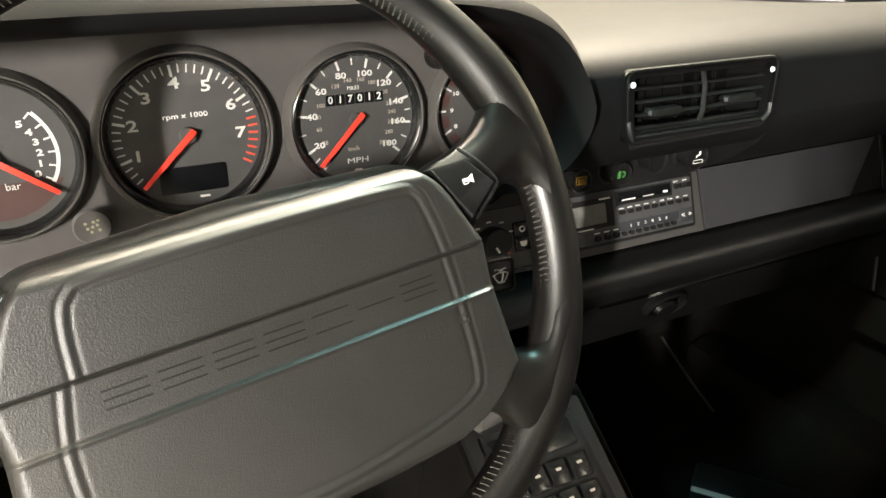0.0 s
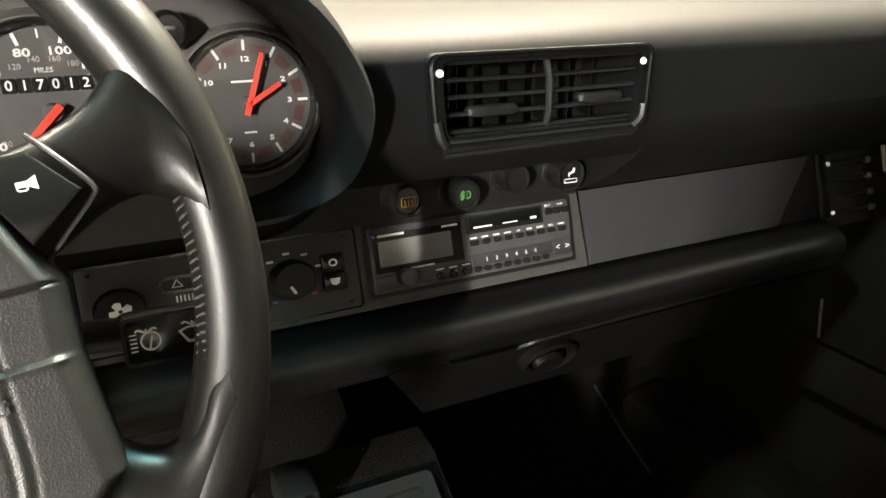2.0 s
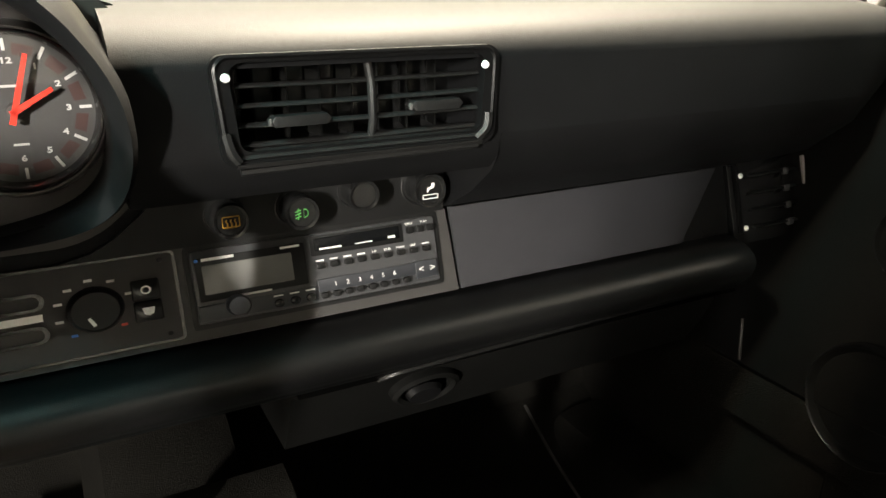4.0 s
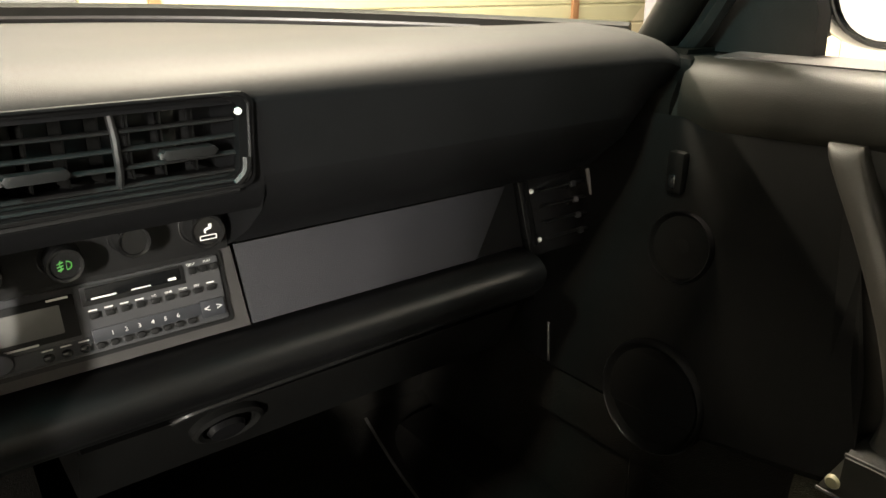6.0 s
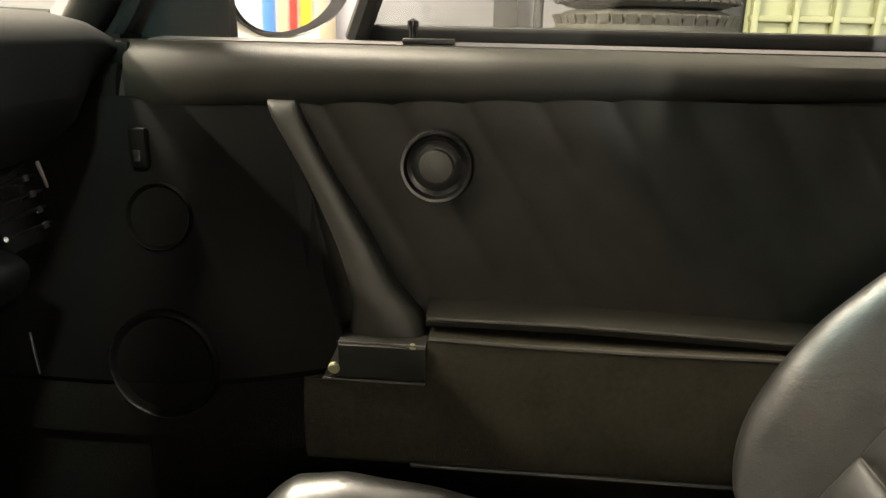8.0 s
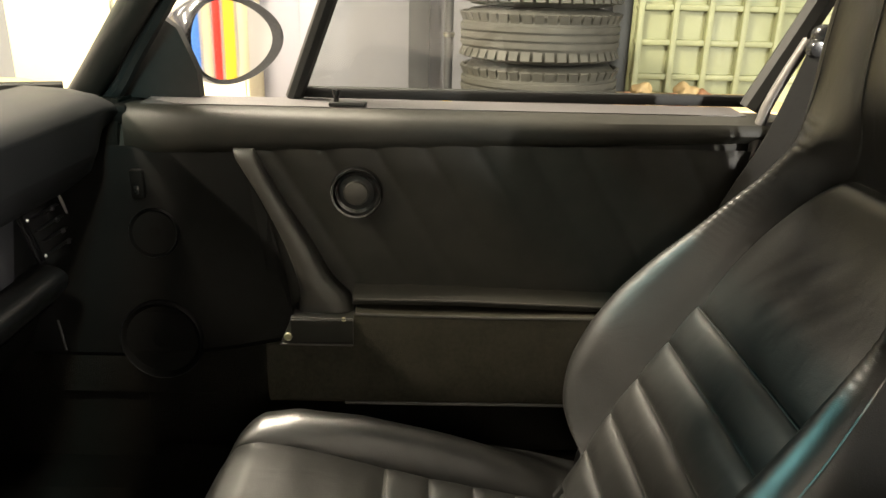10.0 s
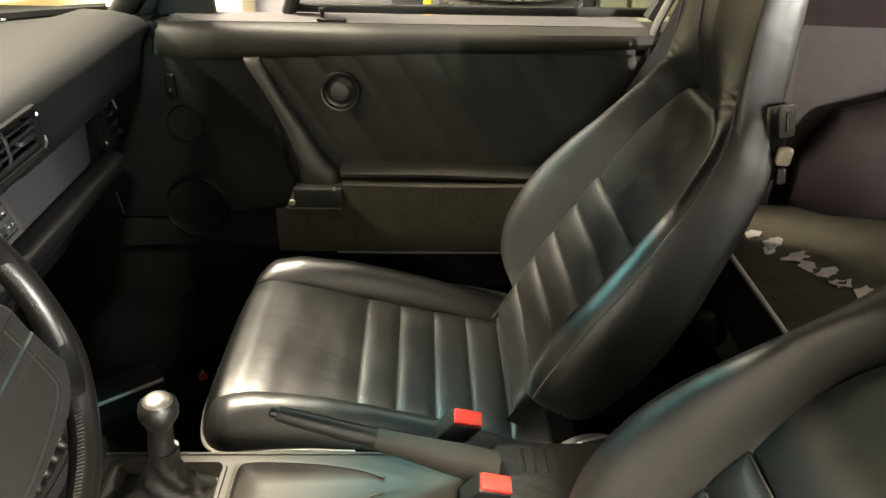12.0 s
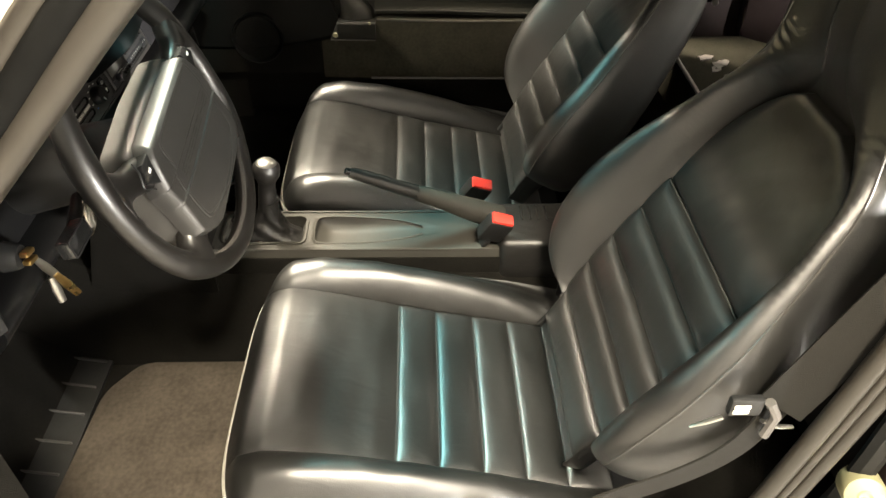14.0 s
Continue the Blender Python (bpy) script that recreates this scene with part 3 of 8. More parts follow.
drum = thing("tan_drum", (2.8, 1.47, GROUND), "tan plastic drum with a domed lid", "drum")
bm = bmesh.new()
lathe(bm, [(0.0, 0.0), (0.28, 0.0), (0.31, 0.05), (0.31, 0.54), (0.33, 0.56), (0.33, 0.60), (0.22, 0.67), (0.0, 0.70)], Matrix.Translation((2.8, 1.47, GROUND)), 28)
part("body", bm, M_TAN, drum)
bm = bmesh.new()
lathe(bm, [(0.0, 0.0), (0.05, 0.0), (0.05, 0.03), (0.0, 0.03)], Matrix.Translation((2.8, 1.47, GROUND + 0.695)), 14)
part("knob", bm, M_TAN, drum)

# ---- the car's shell ----
shell = thing("interior_shell", (XC, -0.6, GROUND), "dark interior shell of a two-door sports car", "car shell")


def mir(p):
    return (2 * XC - p[0], *p[1:])


DX = 0.552      # inner face of the passenger door
bm = bmesh.new()
loft(bm, [[(2 * XC - 0.60, y, z), (0.60, y, z), (0.60, y, z - 0.03), (2 * XC - 0.60, y, z - 0.03)]
          for y, z in ((-1.9, FLOOR), (-0.2, FLOOR), (0.12, FLOOR), (0.34, 0.10), (0.40, 0.45), (0.42, 0.70))])
part("floor_pan", bm, M_CARPET, shell, "black carpeted floor and footwell")
bm = bmesh.new()
rings = []
for y in np.linspace(0.36, -1.9, 24):
    top = 0.165 if y < 0.05 else 0.165 + (y - 0.05) * 0.5
    w = 0.088
    rings.append([(XC - w - 0.02, y, FLOOR), (XC - w, y, top - 0.05), (XC - w + 0.02, y, top - 0.012), (XC - w + 0.05, y, top),
                  (XC + w - 0.05, y, top), (XC + w - 0.02, y, top - 0.012), (XC + w, y, top - 0.05), (XC + w + 0.02, y, FLOOR)])
loft(bm, rings, True)
part("tunnel", bm, M_CARPET, shell, "carpeted centre tunnel")
# sills
for s in (1, -1):
    bm = bmesh.new()
    prof = [(0.44, FLOOR), (0.452, 0.06), (0.47, 0.083), (0.50, 0.09), (0.60, 0.09), (0.62, 0.06), (0.62, GROUND + 0.12), (0.44, GROUND + 0.12)]
    loft(bm, [[(x if s > 0 else 2 * XC - x, y, z) for x, z in prof] for y in (0.3, -1.25)])
    part("sill", bm, M_CARPET, shell, "carpeted door sill")
    if s > 0:
        continue
    bm = bmesh.new()
    tube(bm, spline([(p[0] if s > 0 else 2 * XC - p[0], p[1], p[2]) for p in
                     ((0.535, 0.2, 0.10), (0.535, -0.7, 0.10), (0.535, -0.98, 0.13), (0.54, -1.06, 0.28), (0.54, -1.08, 0.60), (0.51, -1.13, 0.85), (0.45, -1.12, 1.0))], 40), 0.014, 8)
    part("door_seal", bm, M_RUBBER, shell, "ribbed black rubber seal")
    bm = bmesh.new()
    box(bm, ((0.575 if s > 0 else 2 * XC - 0.575), -0.45, 0.096), (0.055, 1.1, 0.012), 0.005)
    part("scuff_plate", bm, M_TRIM, shell, "pale sill plate")
# pillars, roof and outer skin
for s in (1, -1):
    f = (lambda p: p) if s > 0 else mir
    bm = bmesh.new()
    tube(bm, [f(p) for p in spline([(0.635, 0.06, 0.60), (0.605, -0.03, 0.70), (0.555, -0.17, 0.87), (0.49, -0.32, 1.02)], 14)], 0.024, 12, flat=0.85)
    part("windscreen_pillar", bm, M_PILLAR, shell, "vinyl-covered windscreen pillar")
    bm = bmesh.new()
    tube(bm, [f(p) for p in spline([(0.625, -0.01, 0.64), (0.607, -0.075, 0.70), (0.602, -0.113, 0.755), (0.57, -0.21, 0.88), (0.51, -0.34, 1.03)], 16)], 0.0115, 8)
    part("pillar_seal", bm, M_RUBBER, shell)
    bm = bmesh.new()
    loft(bm, [[f(p) for p in ((0.52, y0, z), (0.60, y0, z), (0.60, y1, z), (0.52, y1, z))] for y0, y1, z in
              ((-1.10, -1.32, FLOOR - 0.02), (-1.10, -1.32, 0.5), (-1.095, -1.30, 0.68))])
    part("lock_pillar", bm, M_REARSEAT, shell)
    bm = bmesh.new()
    tube(bm, [f(p) for p in spline([(0.575, -1.10, 0.66), (0.555, -1.145, 0.80), (0.50, -1.20, 0.98)], 12)], 0.035, 10)
    part("roof_pillar", bm, M_RUBBER, shell)
    bm = bmesh.new()
    tube(bm, [f(p) for p in spline([(0.48, -0.32, 1.02), (0.475, -0.7, 1.055), (0.50, -1.20, 0.985)], 16)], 0.03, 10)
    part("roof_rail", bm, M_PILLAR, shell)
    # rear quarter
    bm = bmesh.new()
    rings = []
    for y in np.linspace(-1.30, -2.2, 10):
        w = 0.575 - 0.10 * max(0, (-1.3 - y)) ** 1.0
        rings.append([f((w, y, FLOOR)), f((w, y, 0.72)), f((w + 0.03, y, 0.72)), f((w + 0.03, y, FLOOR))])
    loft(bm, rings)
    part("quarter_trim", bm, M_REARSEAT, shell, "dark vinyl rear side trim")
bm = bmesh.new()
rings = []
for y, z, w in ((-0.30, 1.02, 0.585), (-0.45, 1.05, 0.59), (-0.75, 1.075, 0.595), (-1.1, 1.055, 0.59), (-1.4, 0.98, 0.56)):
    top = [(XC - w, y, z - 0.05), (XC - w * 0.8, y, z - 0.01), (XC, y, z + 0.02), (XC + w * 0.8, y, z - 0.01), (XC + w, y, z - 0.05)]
    rings.append(top + [(a, b, c + 0.03) for a, b, c in top[::-1]])
loft(bm, rings)
part("roof", bm, M_HEADLINER, shell, "fabric-lined roof")
# the open doorway's pillar edge on the driver's side
for name, off, r, mat in (("pillar_trim", -0.006, 0.0145, M_TRIMTAUPE), ("pillar_rubber", 0.021, 0.0145, M_SPEAKER), ("drip_rail", 0.045, 0.010, M_TRIMTAUPE), ("pillar_skin", 0.064, 0.006, M_BEIGEMETAL), ("pillar_flange", 0.080, 0.011, M_TRIMTAUPE)):
    bm = bmesh.new()
    tube(bm, spline([(-0.775, -0.085 + off, 0.655), (-0.772, -0.228 + off, 0.808), (-0.768, -0.338 + off, 0.927), (-0.74, -0.46 + off, 1.05)], 20), r, 10)
    part(name, bm, mat, shell)
# windscreen
bm = bmesh.new()
rings = []
for k in np.linspace(0, 1, 9):
    row = []
    for u in np.linspace(-1, 1, 17):
        yb = 0.40 - 0.40 * abs(u) ** 3.2
        zb = 0.725 - 0.02 * abs(u) ** 2
        p0 = Vector((XC + 0.69 * u, yb, zb))
        p1 = Vector((XC + 0.585 * u, -0.26 - 0.06 * abs(u) ** 2, 1.03 - 0.03 * abs(u) ** 2))
        row.append(p0.lerp(p1, k))
    rings.append(row)
loft(bm, rings, False, False)
ws = part("windscreen", bm, M_WSGLASS, shell, "clear curved windscreen")
ws.visible_shadow = False
bm = bmesh.new()
tube(bm, [(XC + 0.69 * u, 0.392 - 0.40 * abs(u) ** 3.2, 0.7235 - 0.02 * abs(u) ** 2) for u in np.linspace(-1, 1, 61)], 0.0125, 8)
part("windscreen_seal", bm, M_SPEAKER, shell, "black rubber windscreen seal")
bm = bmesh.new()
rings = []
for k in (0.775, 0.85, 0.93, 1.0):
    row = []
    for u in np.linspace(-0.94, 0.94, 17):
        p0 = Vector((XC + 0.69 * u, 0.40 - 0.40 * abs(u) ** 3.2, 0.725 - 0.02 * abs(u) ** 2))
        p1 = Vector((XC + 0.585 * u, -0.26 - 0.06 * abs(u) ** 2, 1.03 - 0.03 * abs(u) ** 2))
        row.append(p0.lerp(p1, k) + Vector((0, 0.006, 0.006)))
    rings.append(row)
loft(bm, rings, False, False)
part("sun_strip", bm, M_TINT, shell, "blue-green tinted band along the glass top")
# cowl between the curved foot of the glass and the bonnet
bm = bmesh.new()
rings = [[], [], [], []]
for u in np.linspace(-1.08, 1.08, 33):
    x, yb, zb = XC + 0.69 * u, 0.40 - 0.40 * min(1, abs(u)) ** 3.2, 0.712 - 0.02 * abs(u) ** 2
    for r_, p in zip(rings, ((x, yb, zb), (x, 0.47, 0.688), (x, 0.47, 0.66), (x, yb + 0.004, zb - 0.014))):
        r_.append(p)
loft(bm, rings, False, False, True)
part("cowl", bm, M_SPEAKER, shell, "matt black cowl under the glass")
# footwell sides and bulkhead
for s in (1, -1):
    f = (lambda p: p) if s > 0 else mir
    bm = bmesh.new()
    loft(bm, [[f((0.545, y, FLOOR - 0.02)), f((0.553, y, 0.64)), f((0.575, y, 0.692)), f((0.66, y, 0.692)), f((0.66, y, FLOOR - 0.02))] for y in (-0.089, 0.10, 0.44)])
    part("footwell_side", bm, M_CARPET, shell, "black carpeted footwell side")
bm = bmesh.new()
box(bm, (XC, 0.44, 0.305), (1.36, 0.02, 0.77))
part("bulkhead", bm, M_CARPET, shell)
# front bonnet and wings outside
bm = bmesh.new()
rings = []
for y, z, w in ((0.42, 0.69, 0.70), (0.8, 0.62, 0.74), (1.3, 0.52, 0.74), (1.7, 0.36, 0.66), (1.78, 0.1, 0.6)):
    row = [(XC + w * u, y, z - 0.05 - 0.25 * (abs(u) > 0.97)) for u in np.linspace(-1, 1, 15)]
    rings.append(row)
loft(bm, rings, False, False)
part("bonnet", bm, M_PAINT, shell, "dark painted bonnet")
# bulkhead behind the seats and rear shelf
bm = bmesh.new()
loft(bm, [[(2 * XC - 0.56, y, z), (0.56, y, z), (0.56, y, z - 0.03), (2 * XC - 0.56, y, z - 0.03)]
          for y, z in ((-1.25, 0.02), (-1.42, 0.10), (-1.85, 0.10), (-2.0, 0.35), (-2.25, 0.62), (-2.3, 0.62))])
part("rear_floor", bm, M_CARPET, shell, "carpeted rear seat well")
for s in (1, -1):
    f = (lambda p: p) if s > 0 else mir
    bm = bmesh.new()
    rings = []
    for y, z, rx, rz in ((-1.36, 0.40, 0.02, 0.05), (-1.42, 0.41, 0.055, 0.14), (-1.6, 0.43, 0.075, 0.18), (-1.85, 0.44, 0.08, 0.18), (-2.1, 0.44, 0.04, 0.12)):
        rings.append([f((0.55 - 0.10 * max(0, -1.3 - y) + rx * math.cos(a) - 0.02, y, z + rz * math.sin(a))) for a in np.linspace(0, 2 * math.pi, 18, endpoint=False)])
    loft(bm, rings)
    part("wheel_arch", bm, M_REARSEAT, shell, "padded leather wheel arch")

# solid panels added over the rear side windows to block light; rear window and surround
for s in (1, -1):
    f = (lambda p: p) if s > 0 else mir
    bm = bmesh.new()
    loft(bm, [[f((0.56, -1.30, 0.70)), f((0.50, -1.35, 0.98)), f((0.53, -1.35, 0.99)), f((0.59, -1.30, 0.70))],
              [f((0.50, -1.95, 0.70)), f((0.44, -1.75, 0.88)), f((0.47, -1.75, 0.89)), f((0.53, -1.95, 0.70))],
              [f((0.44, -2.30, 0.62)), f((0.42, -2.25, 0.64)), f((0.45, -2.25, 0.65)), f((0.47, -2.30, 0.62))]])
    part("rear_side_panel", bm, M_REARSEAT, shell)
bm = bmesh.new()
loft(bm, [[(XC - 0.54, y, z), (XC + 0.54, y, z), (XC + 0.54, y, z + 0.02), (XC - 0.54, y, z + 0.02)] for y, z in ((-1.38, 1.00), (-1.46, 0.985), (-1.50, 0.975))])
part("rear_header", bm, M_HEADLINER, shell)
bm = bmesh.new()
loft(bm, [[(XC - 0.5, -1.50, 0.975), (XC + 0.5, -1.50, 0.975)], [(XC - 0.52, -2.26, 0.645), (XC + 0.52, -2.26, 0.645)]], False, False)
rg = part("rear_window", bm, M_SMOKE, shell, "clear sloping rear window")
rg.visible_shadow = False
rear = thing("rear_seat", (0.30, -1.5, 0.10), "black leather rear seat behind the front seats", "seat")
bm = bmesh.new()
pad(bm, lambda u, v: Vector((0.30 + 0.21 * u, -1.47 + 0.19 * v, 0.19 + 0.012 * v)), 18, 18, 0.028, 0.10)
part("cushion", bm, M_REARSEAT, rear)
bm = bmesh.new()
pad(bm, lambda u, v: Vector((0.30 + 0.21 * u, -1.76 - 0.08 * v, 0.40 + 0.20 * v)), 16, 16, 0.05, 0.03)
part("backrest", bm, M_REARSEAT, rear)

# a carpeted box on the rear seat, with a bright front edge and a pale ragged motif
crate = thing("carpeted_box", (0.26, -1.36, 0.21), "dark carpeted box on the rear seat with a pale ragged motif", "box")
bm = bmesh.new()
box(bm, (0.27, -1.36, 0.276), (0.50, 0.385, 0.132), 0.008)
part("body", bm, M_POCKET, crate)
bm = bmesh.new()
tube(bm, [(0.022, -1.166, 0.341), (0.518, -1.166, 0.341)], 0.0048, 8)
part("edge_strip", bm, M_TRIM, crate, "bright edge strip")
rng = random.Random(11)
chain = [(0.385, -1.235), (0.352, -1.262), (0.330, -1.247), (0.300, -1.285), (0.268, -1.290), (0.245, -1.315), (0.210, -1.322), (0.180, -1.350)]
for k, (cx, cy) in enumerate(chain):
    mm = Matrix.Translation((cx, cy, 0.3432)) @ Matrix.Rotation(radians(-40 + rng.uniform(-40, 40)), 4, "Z")
    ang = np.linspace(0, 2 * math.pi, 22, endpoint=False)
    ph = [rng.uniform(0, 6.28) for _ in range(3)]
    out = [((0.027 if k % 2 else 0.020) * math.cos(a) * (1 + 0.30 * math.sin(3 * a + ph[0]) + 0.16 * math.sin(5 * a + ph[1])), 0.013 * math.sin(a) * (1 + 0.34 * math.sin(2 * a + ph[2]) + 0.2 * math.sin(5 * a + ph[0]))) for a in ang]
    bm = bmesh.new()
    if k in (2, 6):
        frame_ring(bm, out, [(a * 0.5 + 0.002, b * 0.4) for a, b in out], mm, 0.0, 0.002)
    else:
        slab(bm, out, mm, 0.0, 0.002)
    part("motif_patch", bm, M_MOTIF, crate, "pale ragged patch")

# ---- dashboard ----
dash = thing("dashboard", (XC, 0.1, 0.5), "black vinyl sports-car dashboard with grey trim strips", "dashboard")


def glass_line(x):
    u = min(1, abs(x - XC) / 0.69)
    return 0.395 - 0.40 * u ** 3.2, 0.718 - 0.018 * u ** 2


VENT_L, VENT_R = -0.068, 0.086


def dash_section(x, recess=False, low=False):
    """Closed outline of the padded top at one x, from the glass over the nose to the underside."""
    yb, zb = glass_line(x)
    f = min(1.2, max(0, (x - 0.46) / 0.09)) ** 2
    d = 0.05 if recess else 0.0
    pts = [(yb, zb - 0.003), (yb * 0.5, zb + 0.001), (0.02, 0.716), (-0.035, 0.713), (-0.068, 0.706), (-0.085, 0.697),
           (-0.091, 0.688), (-0.0925, 0.6835), (-0.0925 + d, 0.683), (-0.0935 + d + 0.023 * f, 0.655), (-0.0915 + d + 0.035 * f, 0.634), (-0.0915 + 0.0355 * f, 0.6335)]
    if low:
        pts += [(-0.080 + 0.045 * f, 0.606), (-0.052 + 0.038 * f, 0.584), (-0.016 + 0.018 * f, 0.564), (-0.004 + 0.02 * f, 0.559), (0.04, 0.559)]
    else:
        pts += [(-0.088, 0.618), (-0.078, 0.608), (-0.04, 0.604), (0.0, 0.603), (0.04, 0.603)]
    pts += [(max(yb - 0.01, 0.045), 0.60)]
    drop = 0.012 * max(0, (x - 0.52) / 0.05) ** 2
    return [(x, y, z - drop) for y, z in pts]


bm = bmesh.new()
xs = [(-0.129, 0, 0), (-0.10, 0, 0), (VENT_L - 0.001, 0, 0), (VENT_L, 1, 0), (0.0, 1, 0), (VENT_R, 1, 0), (VENT_R + 0.001, 0, 0), (0.103, 0, 0), (0.1035, 0, 1)]
xs += [(x, 0, 1) for x in list(np.linspace(0.13, 0.46, 10)) + list(np.linspace(0.475, 0.572, 8))]
loft(bm, [dash_section(*a) for a in xs])
part("upper_pad", bm, M_DASH, dash, "padded black dash top")
# the left part of the padded top, beyond and under the hood
bm = bmesh.new()
loft(bm, [[(x, a, b) for a, b in ((glass_line(x)[0], glass_line(x)[1] - 0.003), (0.05, 0.74 if -0.66 < x < -0.13 else 0.715), (-0.01, 0.735 if -0.66 < x < -0.13 else 0.715), (0.0, 0.50), (0.04, 0.48), (glass_line(x)[0] - 0.01, 0.5))]
          for x in np.linspace(-0.775, -0.118, 12)])
part("rear_pad", bm, M_DASH, dash)
# a thin trim rail by the glass
bm = bmesh.new()
tube(bm, [(x, glass_line(x)[0] - 0.035, glass_line(x)[1] + 0.002) for x in np.linspace(-0.6, 0.475, 40)], 0.0042, 6, flat=0.6)
part("defroster_trim", bm, M_SILL, dash, "grey trim strip by the glass")

# knob panel under the overhang
bm = bmesh.new()
swp = [(0.1035, 0.557), (0.1035, 0.600), (-0.09, 0.600), (-0.108, 0.594), (-0.120, 0.584), (-0.136, 0.571), (-0.152, 0.562), (-0.175, 0.557)]
loft(bm, [[(x, y + (0.589 - z) * 0.06, z) for x, z in swp] for y in (-0.008, 0.03)])
part("switch_panel", bm, M_PLASTIC, dash, "black switch panel with a swept end")
# lower face with the grey strip: hvac bezel, radio, glovebox insert
LEAN = 16.0


def face_y(z):
    return 0.002 + (z - 0.556) * math.tan(radians(16))


FACE = lambda x, z: facing(x, face_y(z), z, LEAN)
bm = bmesh.new()
loft(bm, [[(x, a, b) for a, b in ((face_y(0.562) + 0.004, 0.562), (face_y(0.484) + 0.004, 0.484), (0.06, 0.484), (0.06, 0.562))] for x in (-0.62, 0.425)])
part("lower_face", bm, M_DASH, dash)
bm = bmesh.new()
slab(bm, [(-0.345, 0.0), (-0.23, 0.038), (0.1065, 0.038), (0.1105, -0.029), (-0.33, -0.029)][::-1], FACE(0, 0.519), 0.0035, 0.006, 0.001)
part("grey_strip", bm, M_HVAC, dash, "grey plastic control strip")
# right end slants along a cast shadow's edge, put into the outline
bm = bmesh.new()
slab(bm, [(0.1095, 0.0385), (0.1125, -0.0285), (0.352, -0.0285), (0.405, 0.0385)], FACE(0, 0.519), 0.0035, 0.0065, 0.0012)
part("glovebox_insert", bm, M_INSERT, dash, "grey grained glovebox insert panel")
# padded knee roll
bm = bmesh.new()
rings = []
for x in list(np.linspace(-0.64, 0.42, 30)) + [0.432, 0.44]:
    k = 1.0 if x < 0.425 else 0.8 if x < 0.435 else 0.35
    prof = spline([(0.0, 0.489), (-0.024, 0.490), (-0.043, 0.486), (-0.054, 0.477), (-0.055, 0.466), (-0.049, 0.454), (-0.041, 0.446), (-0.033, 0.439), (0.0, 0.430), (0.06, 0.424)], 34)
    rings.append([(x, 0.03 + (p[0] - 0.03) * k, 0.452 + (p[1] - 0.452) * k) for p in prof] + [(x, 0.06, 0.489)])
loft(bm, rings)
part("knee_roll", bm, M_KNEE, dash, "padded black knee roll")
bm = bmesh.new()
loft(bm, [[(x, a, b) for a, b in ((-0.030, 0.432), (-0.006, 0.420), (0.010, 0.384), (0.030, 0.350), (0.20, 0.34), (0.06, 0.428))] for x in (-0.03, 0.43)])
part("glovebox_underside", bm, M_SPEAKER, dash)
bm = bmesh.new()
lathe(bm, [(0.0, 0.020), (0.012, 0.019), (0.014, 0.012), (0.009, 0.008), (0.009, -0.01), (0.0, -0.01)], facing(0.087, 0.006, 0.397, -24) @ Matrix.Diagonal((1.25, 0.8, 0.75, 1)), 24)
part("glovebox_knob", bm, M_VENTBLACK, dash, "round black release knob")
bm = bmesh.new()
lathe(bm, [(0.019, -0.002), (0.019, 0.006), (0.0225, 0.0085), (0.026, 0.006), (0.027, -0.002)], facing(0.090, 0.004, 0.396, -24) @ Matrix.Diagonal((1.25, 0.75, 1, 1)), 32)
part("knob_surround", bm, M_SPEAKER, dash, "raised oval knob surround")
bm = bmesh.new()
tube(bm, spline([(0.036, -0.026, 0.430), (0.050, -0.036, 0.4385), (0.09, -0.0375, 0.4405), (0.2, -0.0375, 0.4425), (0.38, -0.0375, 0.446)], 40), 0.0026, 6)
part("lid_edge", bm, M_KNEE, dash, "thin padded glovebox lid edge")

# central vent
VM = facing(0.007, -0.0905, 0.6605, 2) @ Matrix.Diagonal((0.965, 0.93, 1, 1))
vent = thing("air_vent", (0.009, -0.09, 0.655), "black central air vent with two grey sliders", "air vent")
bm = bmesh.new()
outer = rounded(0.186, 0.066, 0.009)
outer = [(a, b) if b > -0.02 else (a * 0.965, b) for a, b in outer]
inner = [(a * 0.885, b * 0.79 + 0.002) for a, b in outer]
frame_ring(bm, outer, inner, VM, -0.002, 0.007)
part("frame", bm, M_VENTBLACK, vent)
bm = bmesh.new()
tube(bm, [VM @ Vector((a * 0.965, b * 0.93 + 0.001, 0.0068)) for a, b in outer], 0.0016, 6, closed=True)
part("frame_bead", bm, M_VENTBLACK, vent, "raised bead round the frame")
bm = bmesh.new()
box(bm, VM @ Vector((0, 0, -0.046)), (0.164, 0.004, 0.050), 0.0)
part("back_wall", bm, M_GLOSSBLACK, vent)
for k in range(4):
    bm = bmesh.new()
    v0 = 0.0145 - 0.0118 * k
    tube(bm, [VM @ Vector((x, v0 - 0.0006 * math.cos(x * 20), -0.0015)) for x in np.linspace(-0.081, 0.081, 9)], 0.0030, 8, flat=0.42, up=tuple(VM.to_3x3() @ Vector((0, 1, 0.25))))
    part("louvre", bm, M_PLASTIC, vent)
bm = bmesh.new()
tube(bm, [VM @ Vector(p) for p in ((0.004, 0.024, -0.002), (0.0045, 0.010, 0.0015), (0.0045, -0.012, 0.0015), (0.004, -0.024, -0.002))], 0.0026, 8)
part("centre_bar", bm, M_PLASTIC, vent)
for k in range(7):
    x = -0.064 + 0.0213 * k
    bm = bmesh.new()
    box(bm, VM @ Vector((x, 0.0, -0.034)), (0.0012, 0.016, 0.044), 0.0, Matrix.Rotation(radians(14 if x < 0 else -10), 4, "Z"))
    part("fin", bm, M_SPEAKER, vent)
bm = bmesh.new()
